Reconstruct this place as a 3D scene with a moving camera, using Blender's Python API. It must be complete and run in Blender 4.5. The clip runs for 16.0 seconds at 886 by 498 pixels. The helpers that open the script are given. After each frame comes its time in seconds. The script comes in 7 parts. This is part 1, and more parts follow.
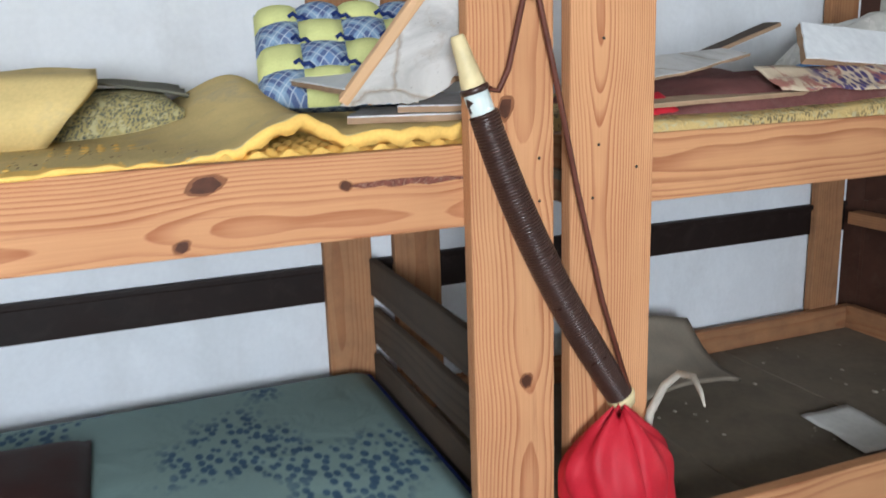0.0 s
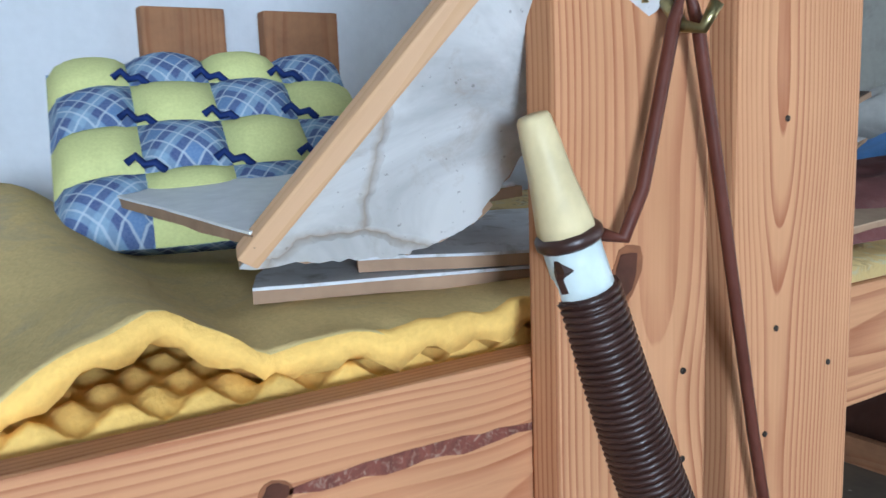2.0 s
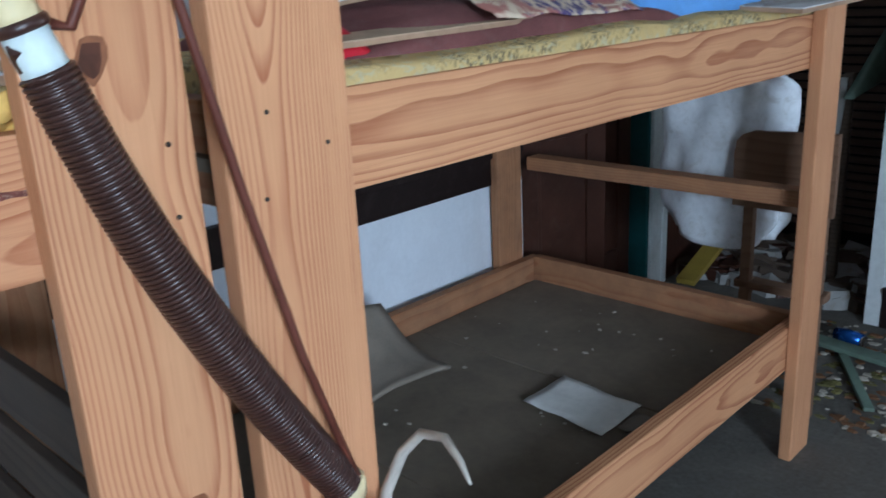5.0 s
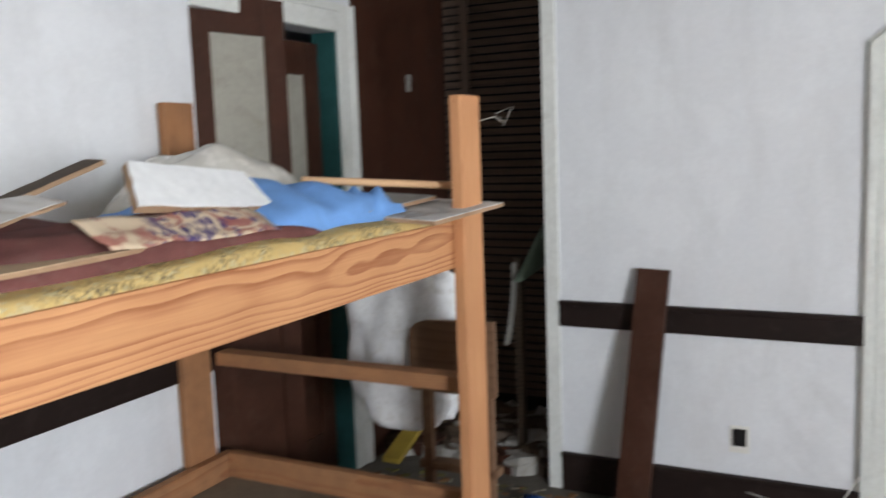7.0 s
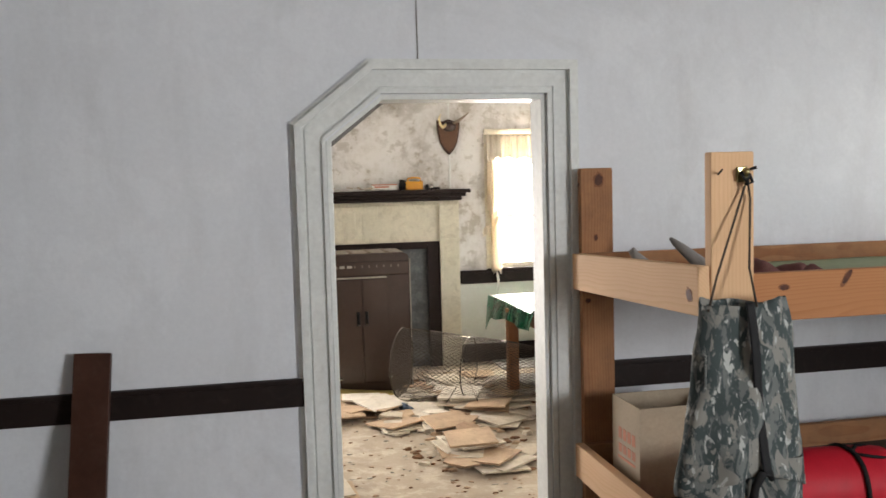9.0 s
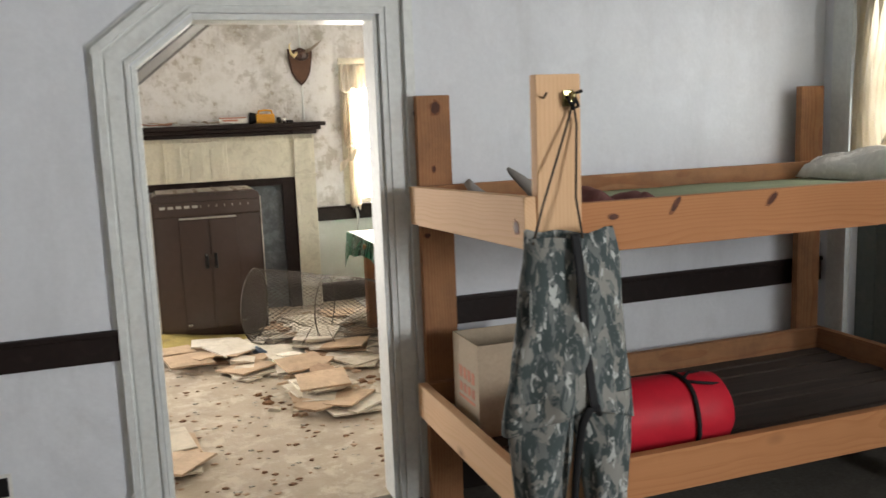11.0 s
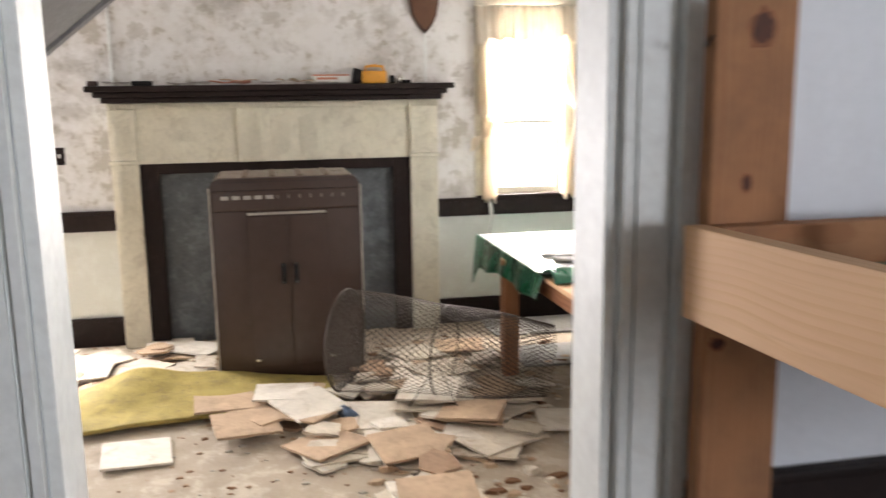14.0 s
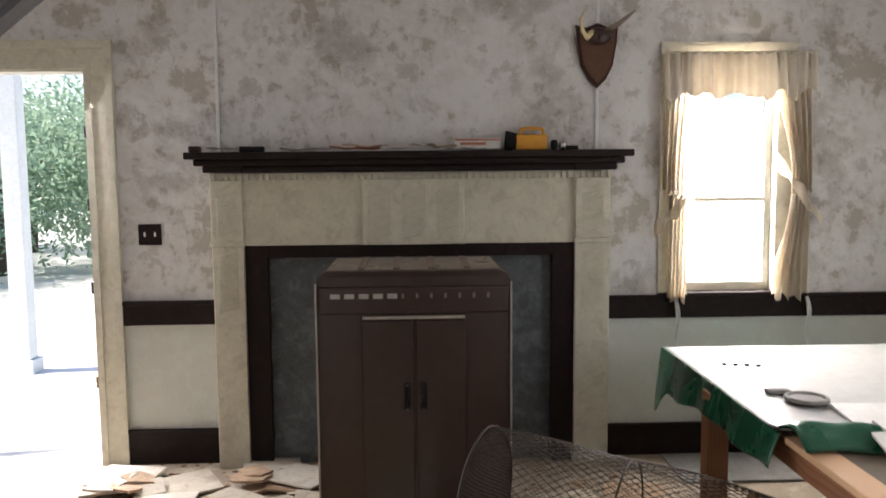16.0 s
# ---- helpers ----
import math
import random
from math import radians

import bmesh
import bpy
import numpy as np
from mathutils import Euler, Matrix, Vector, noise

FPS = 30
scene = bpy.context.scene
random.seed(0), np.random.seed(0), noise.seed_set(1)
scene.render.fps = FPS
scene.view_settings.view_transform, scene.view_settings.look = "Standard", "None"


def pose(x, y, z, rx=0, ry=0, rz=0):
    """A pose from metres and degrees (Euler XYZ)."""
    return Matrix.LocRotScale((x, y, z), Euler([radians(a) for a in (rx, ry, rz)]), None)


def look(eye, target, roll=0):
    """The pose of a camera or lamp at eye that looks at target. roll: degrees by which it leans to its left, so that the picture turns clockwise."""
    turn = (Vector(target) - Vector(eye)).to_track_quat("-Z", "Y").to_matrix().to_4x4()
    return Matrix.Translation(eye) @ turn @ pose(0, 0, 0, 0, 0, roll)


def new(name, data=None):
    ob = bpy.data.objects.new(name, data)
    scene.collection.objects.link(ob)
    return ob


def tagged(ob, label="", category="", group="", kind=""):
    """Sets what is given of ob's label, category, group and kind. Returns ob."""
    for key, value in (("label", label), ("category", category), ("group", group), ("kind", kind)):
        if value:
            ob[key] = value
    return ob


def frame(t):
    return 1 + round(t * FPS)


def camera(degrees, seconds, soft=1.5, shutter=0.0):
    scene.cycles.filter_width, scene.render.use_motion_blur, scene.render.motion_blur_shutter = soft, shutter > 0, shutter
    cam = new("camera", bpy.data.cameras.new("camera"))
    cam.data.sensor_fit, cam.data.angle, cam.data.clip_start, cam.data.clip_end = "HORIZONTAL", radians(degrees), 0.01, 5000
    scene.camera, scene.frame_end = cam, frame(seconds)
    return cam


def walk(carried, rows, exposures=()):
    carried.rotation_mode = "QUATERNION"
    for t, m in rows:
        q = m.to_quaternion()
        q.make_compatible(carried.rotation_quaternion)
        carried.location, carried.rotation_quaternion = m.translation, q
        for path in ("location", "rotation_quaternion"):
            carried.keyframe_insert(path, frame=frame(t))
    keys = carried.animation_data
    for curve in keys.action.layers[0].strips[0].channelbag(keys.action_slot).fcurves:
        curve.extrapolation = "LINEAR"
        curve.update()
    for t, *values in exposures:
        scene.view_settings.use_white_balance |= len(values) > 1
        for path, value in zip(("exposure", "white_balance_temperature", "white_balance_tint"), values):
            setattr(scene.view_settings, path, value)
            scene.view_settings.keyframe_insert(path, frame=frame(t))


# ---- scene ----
cam = camera(55.5, 16.0, shutter=0.4)
PATH = [
    (0, (0.471, 0.611, 1.536), (-1.342, 1.321, 1.078), -1.9),
    (0.5, (0.257, 0.736, 1.533), (-1.557, 1.492, 1.161), -1.9),
    (1, (0.005, 0.831, 1.543), (-1.792, 1.646, 1.218), -1.5),
    (1.5, (-0.268, 0.831, 1.564), (-2.03, 1.724, 1.248), -2.7),
    (2, (-0.462, 0.804, 1.564), (-2.126, 1.869, 1.251), -2.0),
    (2.5, (-0.510, 0.803, 1.555), (-2.112, 1.951, 1.215), -1.7),
    (3, (-0.477, 0.847, 1.557), (-2.041, 1.994, 1.068), -1.4),
    (3.5, (-0.439, 0.868, 1.537), (-1.913, 2.085, 0.949), -1.2),
    (4, (-0.354, 0.881, 1.468), (-1.743, 2.145, 0.779), -2.8),
    (6.3, (0.167, 0.992, 1.542), (-1.075, 2.51, 1.148), -2.6),
    (6.5, (0.178, 1.0, 1.553), (-1.011, 2.566, 1.186), -2.3),
    (7, (0.126, 1.01, 1.586), (-0.775, 2.779, 1.342), -2.0),
    (7.5, (0.03, 1.023, 1.61), (-0.383, 2.97, 1.418), -2.4),
    (8, (0.024, 1.047, 1.621), (0.069, 3.037, 1.432), -1.4),
    (8.5, (0.026, 1.083, 1.637), (0.321, 3.056, 1.486), -1.1),
    (8.7, (0.026, 1.098, 1.634), (0.363, 3.065, 1.5), -1.3),
    (10.8, (0.155, 1.215, 1.608), (0.805, 3.085, 1.33), -2.2),
    (11, (0.253, 1.26, 1.604), (0.91, 3.125, 1.303), -2.2),
    (11.5, (0.428, 1.417, 1.591), (1.062, 3.285, 1.261), -2.1),
    (12, (0.496, 1.774, 1.558), (1.234, 3.597, 1.193), -2.7),
    (12.5, (0.588, 2.096, 1.552), (1.468, 3.849, 1.162), -2.7),
    (13, (0.701, 2.46, 1.562), (1.468, 4.268, 1.182), -1.5),
    (13.5, (0.682, 2.893, 1.547), (1.274, 4.768, 1.180), -0.8),
    (14, (0.603, 3.236, 1.559), (1.000, 5.163, 1.200), -0.8),
    (14.5, (0.659, 3.688, 1.562), (0.777, 5.656, 1.222), -1.4),
    (15, (0.615, 4.023, 1.563), (0.702, 5.996, 1.249), -2.3),
    (15.5, (0.611, 4.257, 1.566), (0.733, 6.234, 1.286), -1.5),
    (16, (0.701, 4.400, 1.569), (0.765, 6.389, 1.370), -0.5),
]
walk(cam, [(t, look(eye, target, roll)) for t, eye, target, roll in PATH],
     exposures=[(0, 2.22, 6400, 10), (1, 2.15, 6100, 9), (2, 2.1, 5450, 7), (3, 2.1, 5250, 7), (4, 1.97, 5250, 6), (6.5, 2.4, 5500, 6), (7, 2.55, 6900, 13), (7.5, 2.65, 7000, 12), (8.5, 1.95, 7100, 14), (11, 1.95, 7100, 12), (12.5, 2.1, 6450, 10), (13.5, 2.3, 6500, 14), (14.5, 1.35, 6800, 17), (15, 0.97, 6600, 17), (16, 0.87, 6500, 17)])

# ---- world, sun, exposure ----
world = bpy.data.worlds.new("world")
scene.world = world
world.use_nodes = True
wn = world.node_tree
sky = wn.nodes.new("ShaderNodeTexSky")
sky.sky_type, sky.sun_disc = "NISHITA", False
sky.sun_elevation, sky.sun_rotation = radians(51), radians(-98)
wn.links.new(sky.outputs[0], wn.nodes["Background"].inputs[0])
wn.nodes["Background"].inputs[1].default_value = 0.15
sun = new("sun", bpy.data.lights.new("sun", "SUN"))
sun.data.energy, sun.data.angle, sun.data.color = 5.0, radians(0.5), (1.0, 0.95, 0.87)
sun.matrix_world = look((-7.2, -1.0, 9.0), (0, 0, 0))


def area_lamp(name, place, target, width, height, watts, colour=(0.86, 0.93, 1.0)):
    data = bpy.data.lights.new(name, "AREA")
    data.shape, data.size, data.size_y, data.energy, data.color = "RECTANGLE", width, height, watts, colour
    ob = new(name, data)
    ob.matrix_world = look(place, target)
    return ob


area_lamp("sky_light_east", (3.43, 3.85, 1.72), (0, 3.6, 1.2), 0.8, 0.8, 3)
# Added fill lamp at an unseen opening; main light of the bunk room.
area_lamp("sky_light_bunk_east", (3.36, -0.3, 1.74), (-1.5, 1.0, 1.1), 1.2, 1.0, 50)
area_lamp("sky_light_fireplace", (2.34, 8.93, 1.48), (2.1, 5, 0.9), 0.5, 1.2, 32, (1.0, 0.97, 0.92))
area_lamp("sky_light_door", (-1.41, 8.86, 1.05), (-0.4, 6, 0.2), 0.85, 1.9, 62, (0.97, 0.98, 1.0))
# Weak fill added from the living room's east side, where no window is known.
area_lamp("sky_light_living_east", (3.36, 6.6, 1.5), (0, 6.8, 0.9), 0.9, 1.2, 6, (0.97, 0.98, 1.0))

# ---- node helpers and materials ----


class Nodes:
    """Short hand for a material's node tree."""

    def __init__(self, name, rough=0.6, metal=0.0):
        self.m = bpy.data.materials.new(name)
        self.m.use_nodes = True
        self.t = self.m.node_tree
        self.b = self.t.nodes["Principled BSDF"]
        self.b.inputs["Roughness"].default_value = rough
        self.b.inputs["Metallic"].default_value = metal
        self.b.inputs["Specular IOR Level"].default_value = 0.5 if rough < 0.4 else 0.22

    def n(self, kind, **values):
        node = self.t.nodes.new("ShaderNode" + kind)
        for key, value in values.items():
            node.inputs[key].default_value = value
        return node

    def l(self, a, b):
        self.t.links.new(a, b)

    def coords(self, scale=(1, 1, 1), shift=True, kind="Object"):
        c = self.n("TexCoord").outputs[kind]
        mp = self.n("Mapping", Scale=scale)
        self.l(c, mp.inputs["Vector"])
        if shift:
            info = self.n("ObjectInfo")
            mul = self.n("Math")
            mul.operation, mul.inputs[1].default_value = "MULTIPLY", 37.0
            self.l(info.outputs["Random"], mul.inputs[0])
            self.l(mul.outputs[0], mp.inputs["Location"])
        return mp.outputs[0]

    def noise(self, vec, scale, detail=4, rough=0.55, distort=0.0):
        x = self.n("TexNoise", Scale=scale, Detail=detail, Roughness=rough, Distortion=distort)
        self.l(vec, x.inputs["Vector"])
        return x.outputs["Fac"]

    def ramp(self, fac, *stops):
        r = self.n("ValToRGB")
        e = r.color_ramp.elements
        while len(e) < len(stops):
            e.new(0.5)
        for item, (p, c) in zip(e, stops):
            item.position = p
            item.color = (c, c, c, 1) if isinstance(c, (int, float)) else (*c, 1)
        self.l(fac, r.inputs[0])
        return r.outputs[0]

    def mix(self, fac, a, b, kind="MIX"):
        x = self.n("Mix")
        x.data_type, x.blend_type = "RGBA", kind
        for value, slot in ((fac, 0), (a, 6), (b, 7)):
            if isinstance(value, (int, float)):
                x.inputs[slot].default_value = value
            elif isinstance(value, tuple):
                x.inputs[slot].default_value = (*value, 1)
            else:
                self.l(value, x.inputs[slot])
        return x.outputs[2]

    def bump(self, height, strength=0.3, dist=0.01):
        b = self.n("Bump", Strength=strength, Distance=dist)
        self.l(height, b.inputs["Height"])
        self.l(b.outputs[0], self.b.inputs["Normal"])

    def done(self, colour, rough=None):
        self.l(colour, self.b.inputs["Base Color"])
        if rough is not None:
            self.l(rough, self.b.inputs["Roughness"])
        return self.m


def tone(c, k):
    return tuple(min(1.0, v * k) for v in c)


def plain(name, c, rough=0.6, metal=0.0, grain=40, stain=3, vary=0.25, bump=0.15, dist=0.003, dirt=None, dirty=0.4, kind="Object", even=False):
    """A painted, woven or cast surface: fine grain, broad stains, and dirt in patches."""
    k = Nodes(name, rough, metal)
    v = k.coords(kind=kind)
    fine = k.noise(v, grain, 5)
    broad = k.noise(v, stain, 4, 0.6, 0.4)
    col = k.mix(k.ramp(broad, (0.3, 0.0), (0.7, 1.0)), tone(c, 1 - vary), tone(c, 1 + vary * 0.6))
    col = k.mix(0.25, col, k.ramp(fine, (0.3, tone(c, 0.7)), (0.7, tone(c, 1.2))))
    if dirt:
        patch = k.noise(v, stain * 2.3, 6, 0.65, 0.8)
        col = k.mix(k.ramp(patch, (0.52, 0.0), (0.72, dirty)), col, dirt)
    k.bump(fine, bump, dist)
    if even:
        return k.done(col)
    ro = k.ramp(broad, (0.2, max(0.05, rough - 0.12)), (0.8, min(1.0, rough + 0.12)))
    return k.done(col, ro)


def pine(name, light, dark, knot, rings=30, rough=0.72, dirt=0.0, tilt=4.0, knots=True, wild=2.2):
    """Sawn softwood: growth rings cut at a slant along the board, pores and a few knots."""
    k = Nodes(name, rough)
    v = k.coords()
    info = k.n("ObjectInfo")
    spread = []
    for by, span, low in ((91.7, 1.0, 0.0), (13.31, 0.20, -0.10), (29.7, 0.09, 0.035)):
        mul, frac, put = k.n("Math"), k.n("Math"), k.n("Math")
        mul.operation, mul.inputs[1].default_value = "MULTIPLY", by
        frac.operation = "FRACT"
        put.operation, put.inputs[1].default_value, put.inputs[2].default_value = "MULTIPLY_ADD", span, low
        k.l(info.outputs["Random"], mul.inputs[0])
        k.l(mul.outputs[0], frac.inputs[0])
        k.l(frac.outputs[0], put.inputs[0])
        spread.append(put.outputs[0])
    xyz = k.n("CombineXYZ")
    for i in range(3):
        k.l(spread[i], xyz.inputs[i])
    heart = k.n("Mapping")
    k.l(k.n("TexCoord").outputs["Object"], heart.inputs["Vector"])
    k.l(xyz.outputs[0], heart.inputs["Location"])
    sway = k.n("TexNoise", Scale=1.6, Detail=2)
    slow = k.n("Mapping", Scale=(1, 0.3, 0.3))
    k.l(v, slow.inputs["Vector"])
    k.l(slow.outputs[0], sway.inputs["Vector"])
    bend = k.n("VectorMath")
    bend.operation = "MULTIPLY_ADD"
    k.l(sway.outputs["Color"], bend.inputs[0])
    bend.inputs[1].default_value = (0.0, 0.055, 0.055)
    k.l(heart.outputs[0], bend.inputs[2])
    turn = k.n("Mapping", Rotation=(0.15, radians(tilt * 0.4), radians(tilt * 0.3)), Scale=(0.06, 1, 1))
    k.l(bend.outputs[0], turn.inputs["Vector"])
    w = k.n("TexWave", Scale=rings, Distortion=wild, Detail=2.0)
    w.inputs["Detail Scale"].default_value = 0.35
    w.wave_type, w.rings_direction, w.wave_profile = "RINGS", "X", "SAW"
    k.l(turn.outputs[0], w.inputs["Vector"])
    ring = k.ramp(w.outputs["Fac"], (0.0, 0.0), (0.50, 0.10), (0.84, 0.85), (0.95, 1.0), (1.0, 0.0))
    fade = k.n("Mapping", Scale=(0.8, 9, 9))
    k.l(v, fade.inputs["Vector"])
    ring = k.mix(1.0, ring, k.ramp(k.noise(fade.outputs[0], 2.5, 4, 0.6), (0.34, 0.45), (0.58, 1.0)), "MULTIPLY")
    col = k.mix(ring, light, dark)
    long = k.n("Mapping", Scale=(1.2, 60, 60))
    k.l(v, long.inputs["Vector"])
    pores = k.noise(long.outputs[0], 4.0, 4)
    col = k.mix(0.35, col, k.mix(pores, tone(dark, 0.9), tone(light, 1.1)))
    broad = k.noise(v, 2.2, 4)
    col = k.mix(k.ramp(broad, (0.3, 0.0), (0.75, 0.35)), col, tone(dark, 0.85))
    if knots:
        vo = k.n("TexVoronoi", Scale=2.1)
        sq = k.n("Mapping", Scale=(0.8, 1.5, 1.5))
        k.l(v, sq.inputs["Vector"])
        k.l(sq.outputs[0], vo.inputs["Vector"])
        col = k.mix(k.ramp(vo.outputs["Distance"], (0.0, 1.0), (0.035, 0.9), (0.055, 0.35), (0.1, 0.0)), col, knot)
    scuff = k.noise(long.outputs[0], 0.9, 6, 0.75, 0.5)
    col = k.mix(k.ramp(scuff, (0.60, 0.0), (0.74, 0.45)), col, tone(dark, 0.7))
    if dirt:
        col = k.mix(k.ramp(k.noise(v, 9, 6, 0.7), (0.4, 0.0), (0.75, dirt)), col, (0.05, 0.045, 0.04))
    k.bump(k.mix(0.5, ring, pores), 0.18, 0.002)
    return k.done(col)


def mottled(name, white, worn, dark, amount=0.5, scale=2.4, rough=0.75, streak=0.3):
    """Old plaster whose paint has flaked in patches, with darker grime and hairline relief."""
    k = Nodes(name, rough)
    v = k.coords(shift=False)
    a = k.noise(v, scale, 8, 0.68, 0.6)
    b = k.noise(v, scale * 3.1, 8, 0.7, 0.3)
    fine = k.noise(v, 60, 3)
    flake = k.ramp(k.mix(0.45, a, b), (0.44, 0.0), (0.50, amount * 0.8), (0.62, amount))
    col = k.mix(flake, white, worn)
    down = k.n("Mapping", Scale=(2.6, 2.6, 0.7))
    k.l(v, down.inputs["Vector"])
    run = k.noise(down.outputs[0], 1.6, 5, 0.6)
    col = k.mix(k.ramp(run, (0.5, 0.0), (0.8, streak)), col, dark)
    grime = k.noise(v, scale * 0.6, 6, 0.7, 1.0)
    col = k.mix(k.ramp(grime, (0.55, 0.0), (0.8, streak)), col, dark)
    col = k.mix(0.08, col, fine)
    k.bump(k.mix(0.25, flake, fine), 0.35, 0.004)
    return k.done(col)


def flaking(name, paint, under, bare):
    """Whitewash coming off in small sharp-edged scales over beige plaster, with broad damp blotches."""
    k = Nodes(name, 0.82)
    v = k.coords(shift=False)
    broad = k.noise(v, 1.7, 5, 0.6, 0.15)
    mid = k.noise(v, 4.2, 9, 0.68, 0.1)
    small = k.noise(v, 15, 6, 0.62, 0.3)
    fine = k.noise(v, 90, 3)
    key = k.mix(0.24, k.mix(0.6, broad, mid), small)
    scale = k.ramp(key, (0.44, 0.0), (0.475, 0.7), (0.54, 1.0))
    col = k.mix(scale, under, paint)
    col = k.mix(k.ramp(mid, (0.57, 0.0), (0.60, 0.5), (0.72, 0.75)), col, k.mix(small, tone(under, 0.72), under))
    col = k.mix(k.ramp(k.noise(v, 2.6, 7, 0.68, 0.2), (0.53, 0.0), (0.60, 0.35), (0.75, 0.62)), col, bare)
    chip = k.ramp(k.noise(v, 34, 5, 0.6), (0.62, 0.0), (0.65, 0.7))
    col = k.mix(k.mix(0.55, (0.0, 0.0, 0.0), chip), col, paint)
    col = k.mix(0.06, col, fine)
    k.bump(k.mix(0.3, scale, fine), 0.55, 0.006)
    return k.done(col)


def creased(name, c, crack):
    """Brittle paper-faced board: grey water stains and brown creases that run across it."""
    k = Nodes(name, 0.85)
    v = k.coords()
    warp = k.n("VectorMath")
    warp.operation = "MULTIPLY_ADD"
    nz = k.n("TexNoise", Scale=7, Detail=5)
    k.l(v, nz.inputs["Vector"])
    k.l(nz.outputs["Color"], warp.inputs[0])
    warp.inputs[1].default_value = (0.12, 0.12, 0.12)
    k.l(v, warp.inputs[2])
    vo = k.n("TexVoronoi", Scale=4.2)
    vo.feature = "DISTANCE_TO_EDGE"
    k.l(warp.outputs[0], vo.inputs["Vector"])
    line = k.ramp(vo.outputs["Distance"], (0.0, 1.0), (0.012, 0.55), (0.03, 0.0))
    shade = k.noise(v, 5, 5, 0.6, 1.4)
    col = k.mix(k.ramp(shade, (0.42, 0.0), (0.60, 0.5), (0.75, 0.9)), c, tone(c, 0.42))
    col = k.mix(k.ramp(k.noise(v, 16, 6, 0.7, 0.6), (0.56, 0.0), (0.75, 0.5)), col, crack)
    dust = k.noise(v, 140, 3)
    col = k.mix(k.ramp(dust, (0.68, 0.0), (0.74, 0.5)), col, (0.10, 0.08, 0.07))
    soft = k.mix(0.6, (0.0, 0.0, 0.0), line)
    col = k.mix(soft, col, crack)
    k.bump(k.mix(0.5, shade, line), 0.5, 0.01)
    return k.done(col)


PINE = pine("bunk_pine", (0.66, 0.355, 0.175), (0.30, 0.085, 0.034), (0.08, 0.025, 0.015), rings=66, tilt=7, knots=False)
PINE_FLAME = pine("flame_grained_pine", (0.66, 0.35, 0.17), (0.26, 0.07, 0.028), (0.08, 0.025, 0.015), rings=34, tilt=9, wild=9.5, knots=False)
PITCH = plain("pitch_streak", (0.19, 0.062, 0.042), 0.7, grain=160, stain=60, vary=0.5, dirt=(0.45, 0.33, 0.24), dirty=0.7)
PINE_PALE = pine("pale_pine", (0.71, 0.46, 0.275), (0.62, 0.375, 0.20), (0.16, 0.07, 0.04), rings=34, tilt=1.5)
PINE_MID = pine("russet_pine", (0.45, 0.205, 0.088), (0.36, 0.145, 0.058), (0.05, 0.02, 0.012), rings=46, tilt=3)
KNOT = plain("pine_knot", (0.085, 0.030, 0.016), 0.6, stain=40, vary=0.4)
KNOT_RIM = plain("pine_knot_rim", (0.24, 0.095, 0.042), 0.65, stain=40, vary=0.3)
# Darkened, dirty pine for back posts and rails: shade put into the wood colour.
PINE_SHADE = pine("shaded_pine", (0.42, 0.215, 0.105), (0.29, 0.115, 0.05), (0.07, 0.03, 0.02), dirt=0.4)
OLD_BOARD = pine("old_grey_board", (0.12, 0.085, 0.06), (0.06, 0.04, 0.03), (0.03, 0.02, 0.015), rings=14, dirt=0.5)
DECK = plain("dusty_plywood", (0.185, 0.148, 0.107), 0.85, stain=5, vary=0.3, dirt=(0.19, 0.16, 0.12), dirty=0.4)
# Dirty slats, their brown deepened to carry the shade below the upper deck.
SLAT = pine("dusty_shaded_slat", (0.075, 0.054, 0.043), (0.042, 0.03, 0.024), (0.05, 0.04, 0.03), rings=10, dirt=0.4)
WALL_BLUE = mottled("blue_white_plaster", (0.74, 0.765, 0.80), (0.66, 0.68, 0.715), (0.36, 0.355, 0.35), 0.5, 1.6, streak=0.3)
WALL_LIVING = flaking("flaking_plaster", (0.69, 0.68, 0.665), (0.42, 0.385, 0.335), (0.22, 0.19, 0.155))
WALL_DADO = mottled("dado_plaster", (0.66, 0.68, 0.63), (0.56, 0.56, 0.50), (0.36, 0.33, 0.28), 0.5, 2.2, streak=0.15)
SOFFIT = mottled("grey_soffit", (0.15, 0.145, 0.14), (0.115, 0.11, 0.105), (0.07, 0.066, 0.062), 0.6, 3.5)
# Kept dark to lower bounced light in the bunk room; also on wall_south.
CEIL = mottled("ceiling_plaster", (0.42, 0.41, 0.39), (0.32, 0.31, 0.28), (0.28, 0.26, 0.22), 0.5, 1.5)
TRIM_DARK = plain("dark_brown_paint", (0.015, 0.008, 0.0066), 0.6, stain=6, vary=0.35, dirt=(0.05, 0.038, 0.032), dirty=0.25)
TRIM_WHITE = plain("old_white_paint", (0.70, 0.72, 0.70), 0.45, stain=5, vary=0.08, dirt=(0.42, 0.40, 0.35), dirty=0.22)
TRIM_CREAM = plain("cream_paint", (0.62, 0.59, 0.48), 0.5, stain=5, vary=0.14, dirt=(0.30, 0.26, 0.19), dirty=0.45)
TEAL = plain("teal_paint", (0.02, 0.085, 0.085), 0.5, stain=8)
GREEN_BOARD = plain("dull_green_paint", (0.16, 0.22, 0.17), 0.6, stain=6, dirt=(0.1, 0.09, 0.07))
DOOR_BROWN = plain("brown_varnish", (0.055, 0.022, 0.014), 0.4, stain=5, vary=0.4, dirt=(0.09, 0.06, 0.045), dirty=0.25)
DIRTY_PANE = plain("dusty_pane", (0.34, 0.33, 0.29), 0.5, stain=4, vary=0.2, dirt=(0.2, 0.18, 0.14))
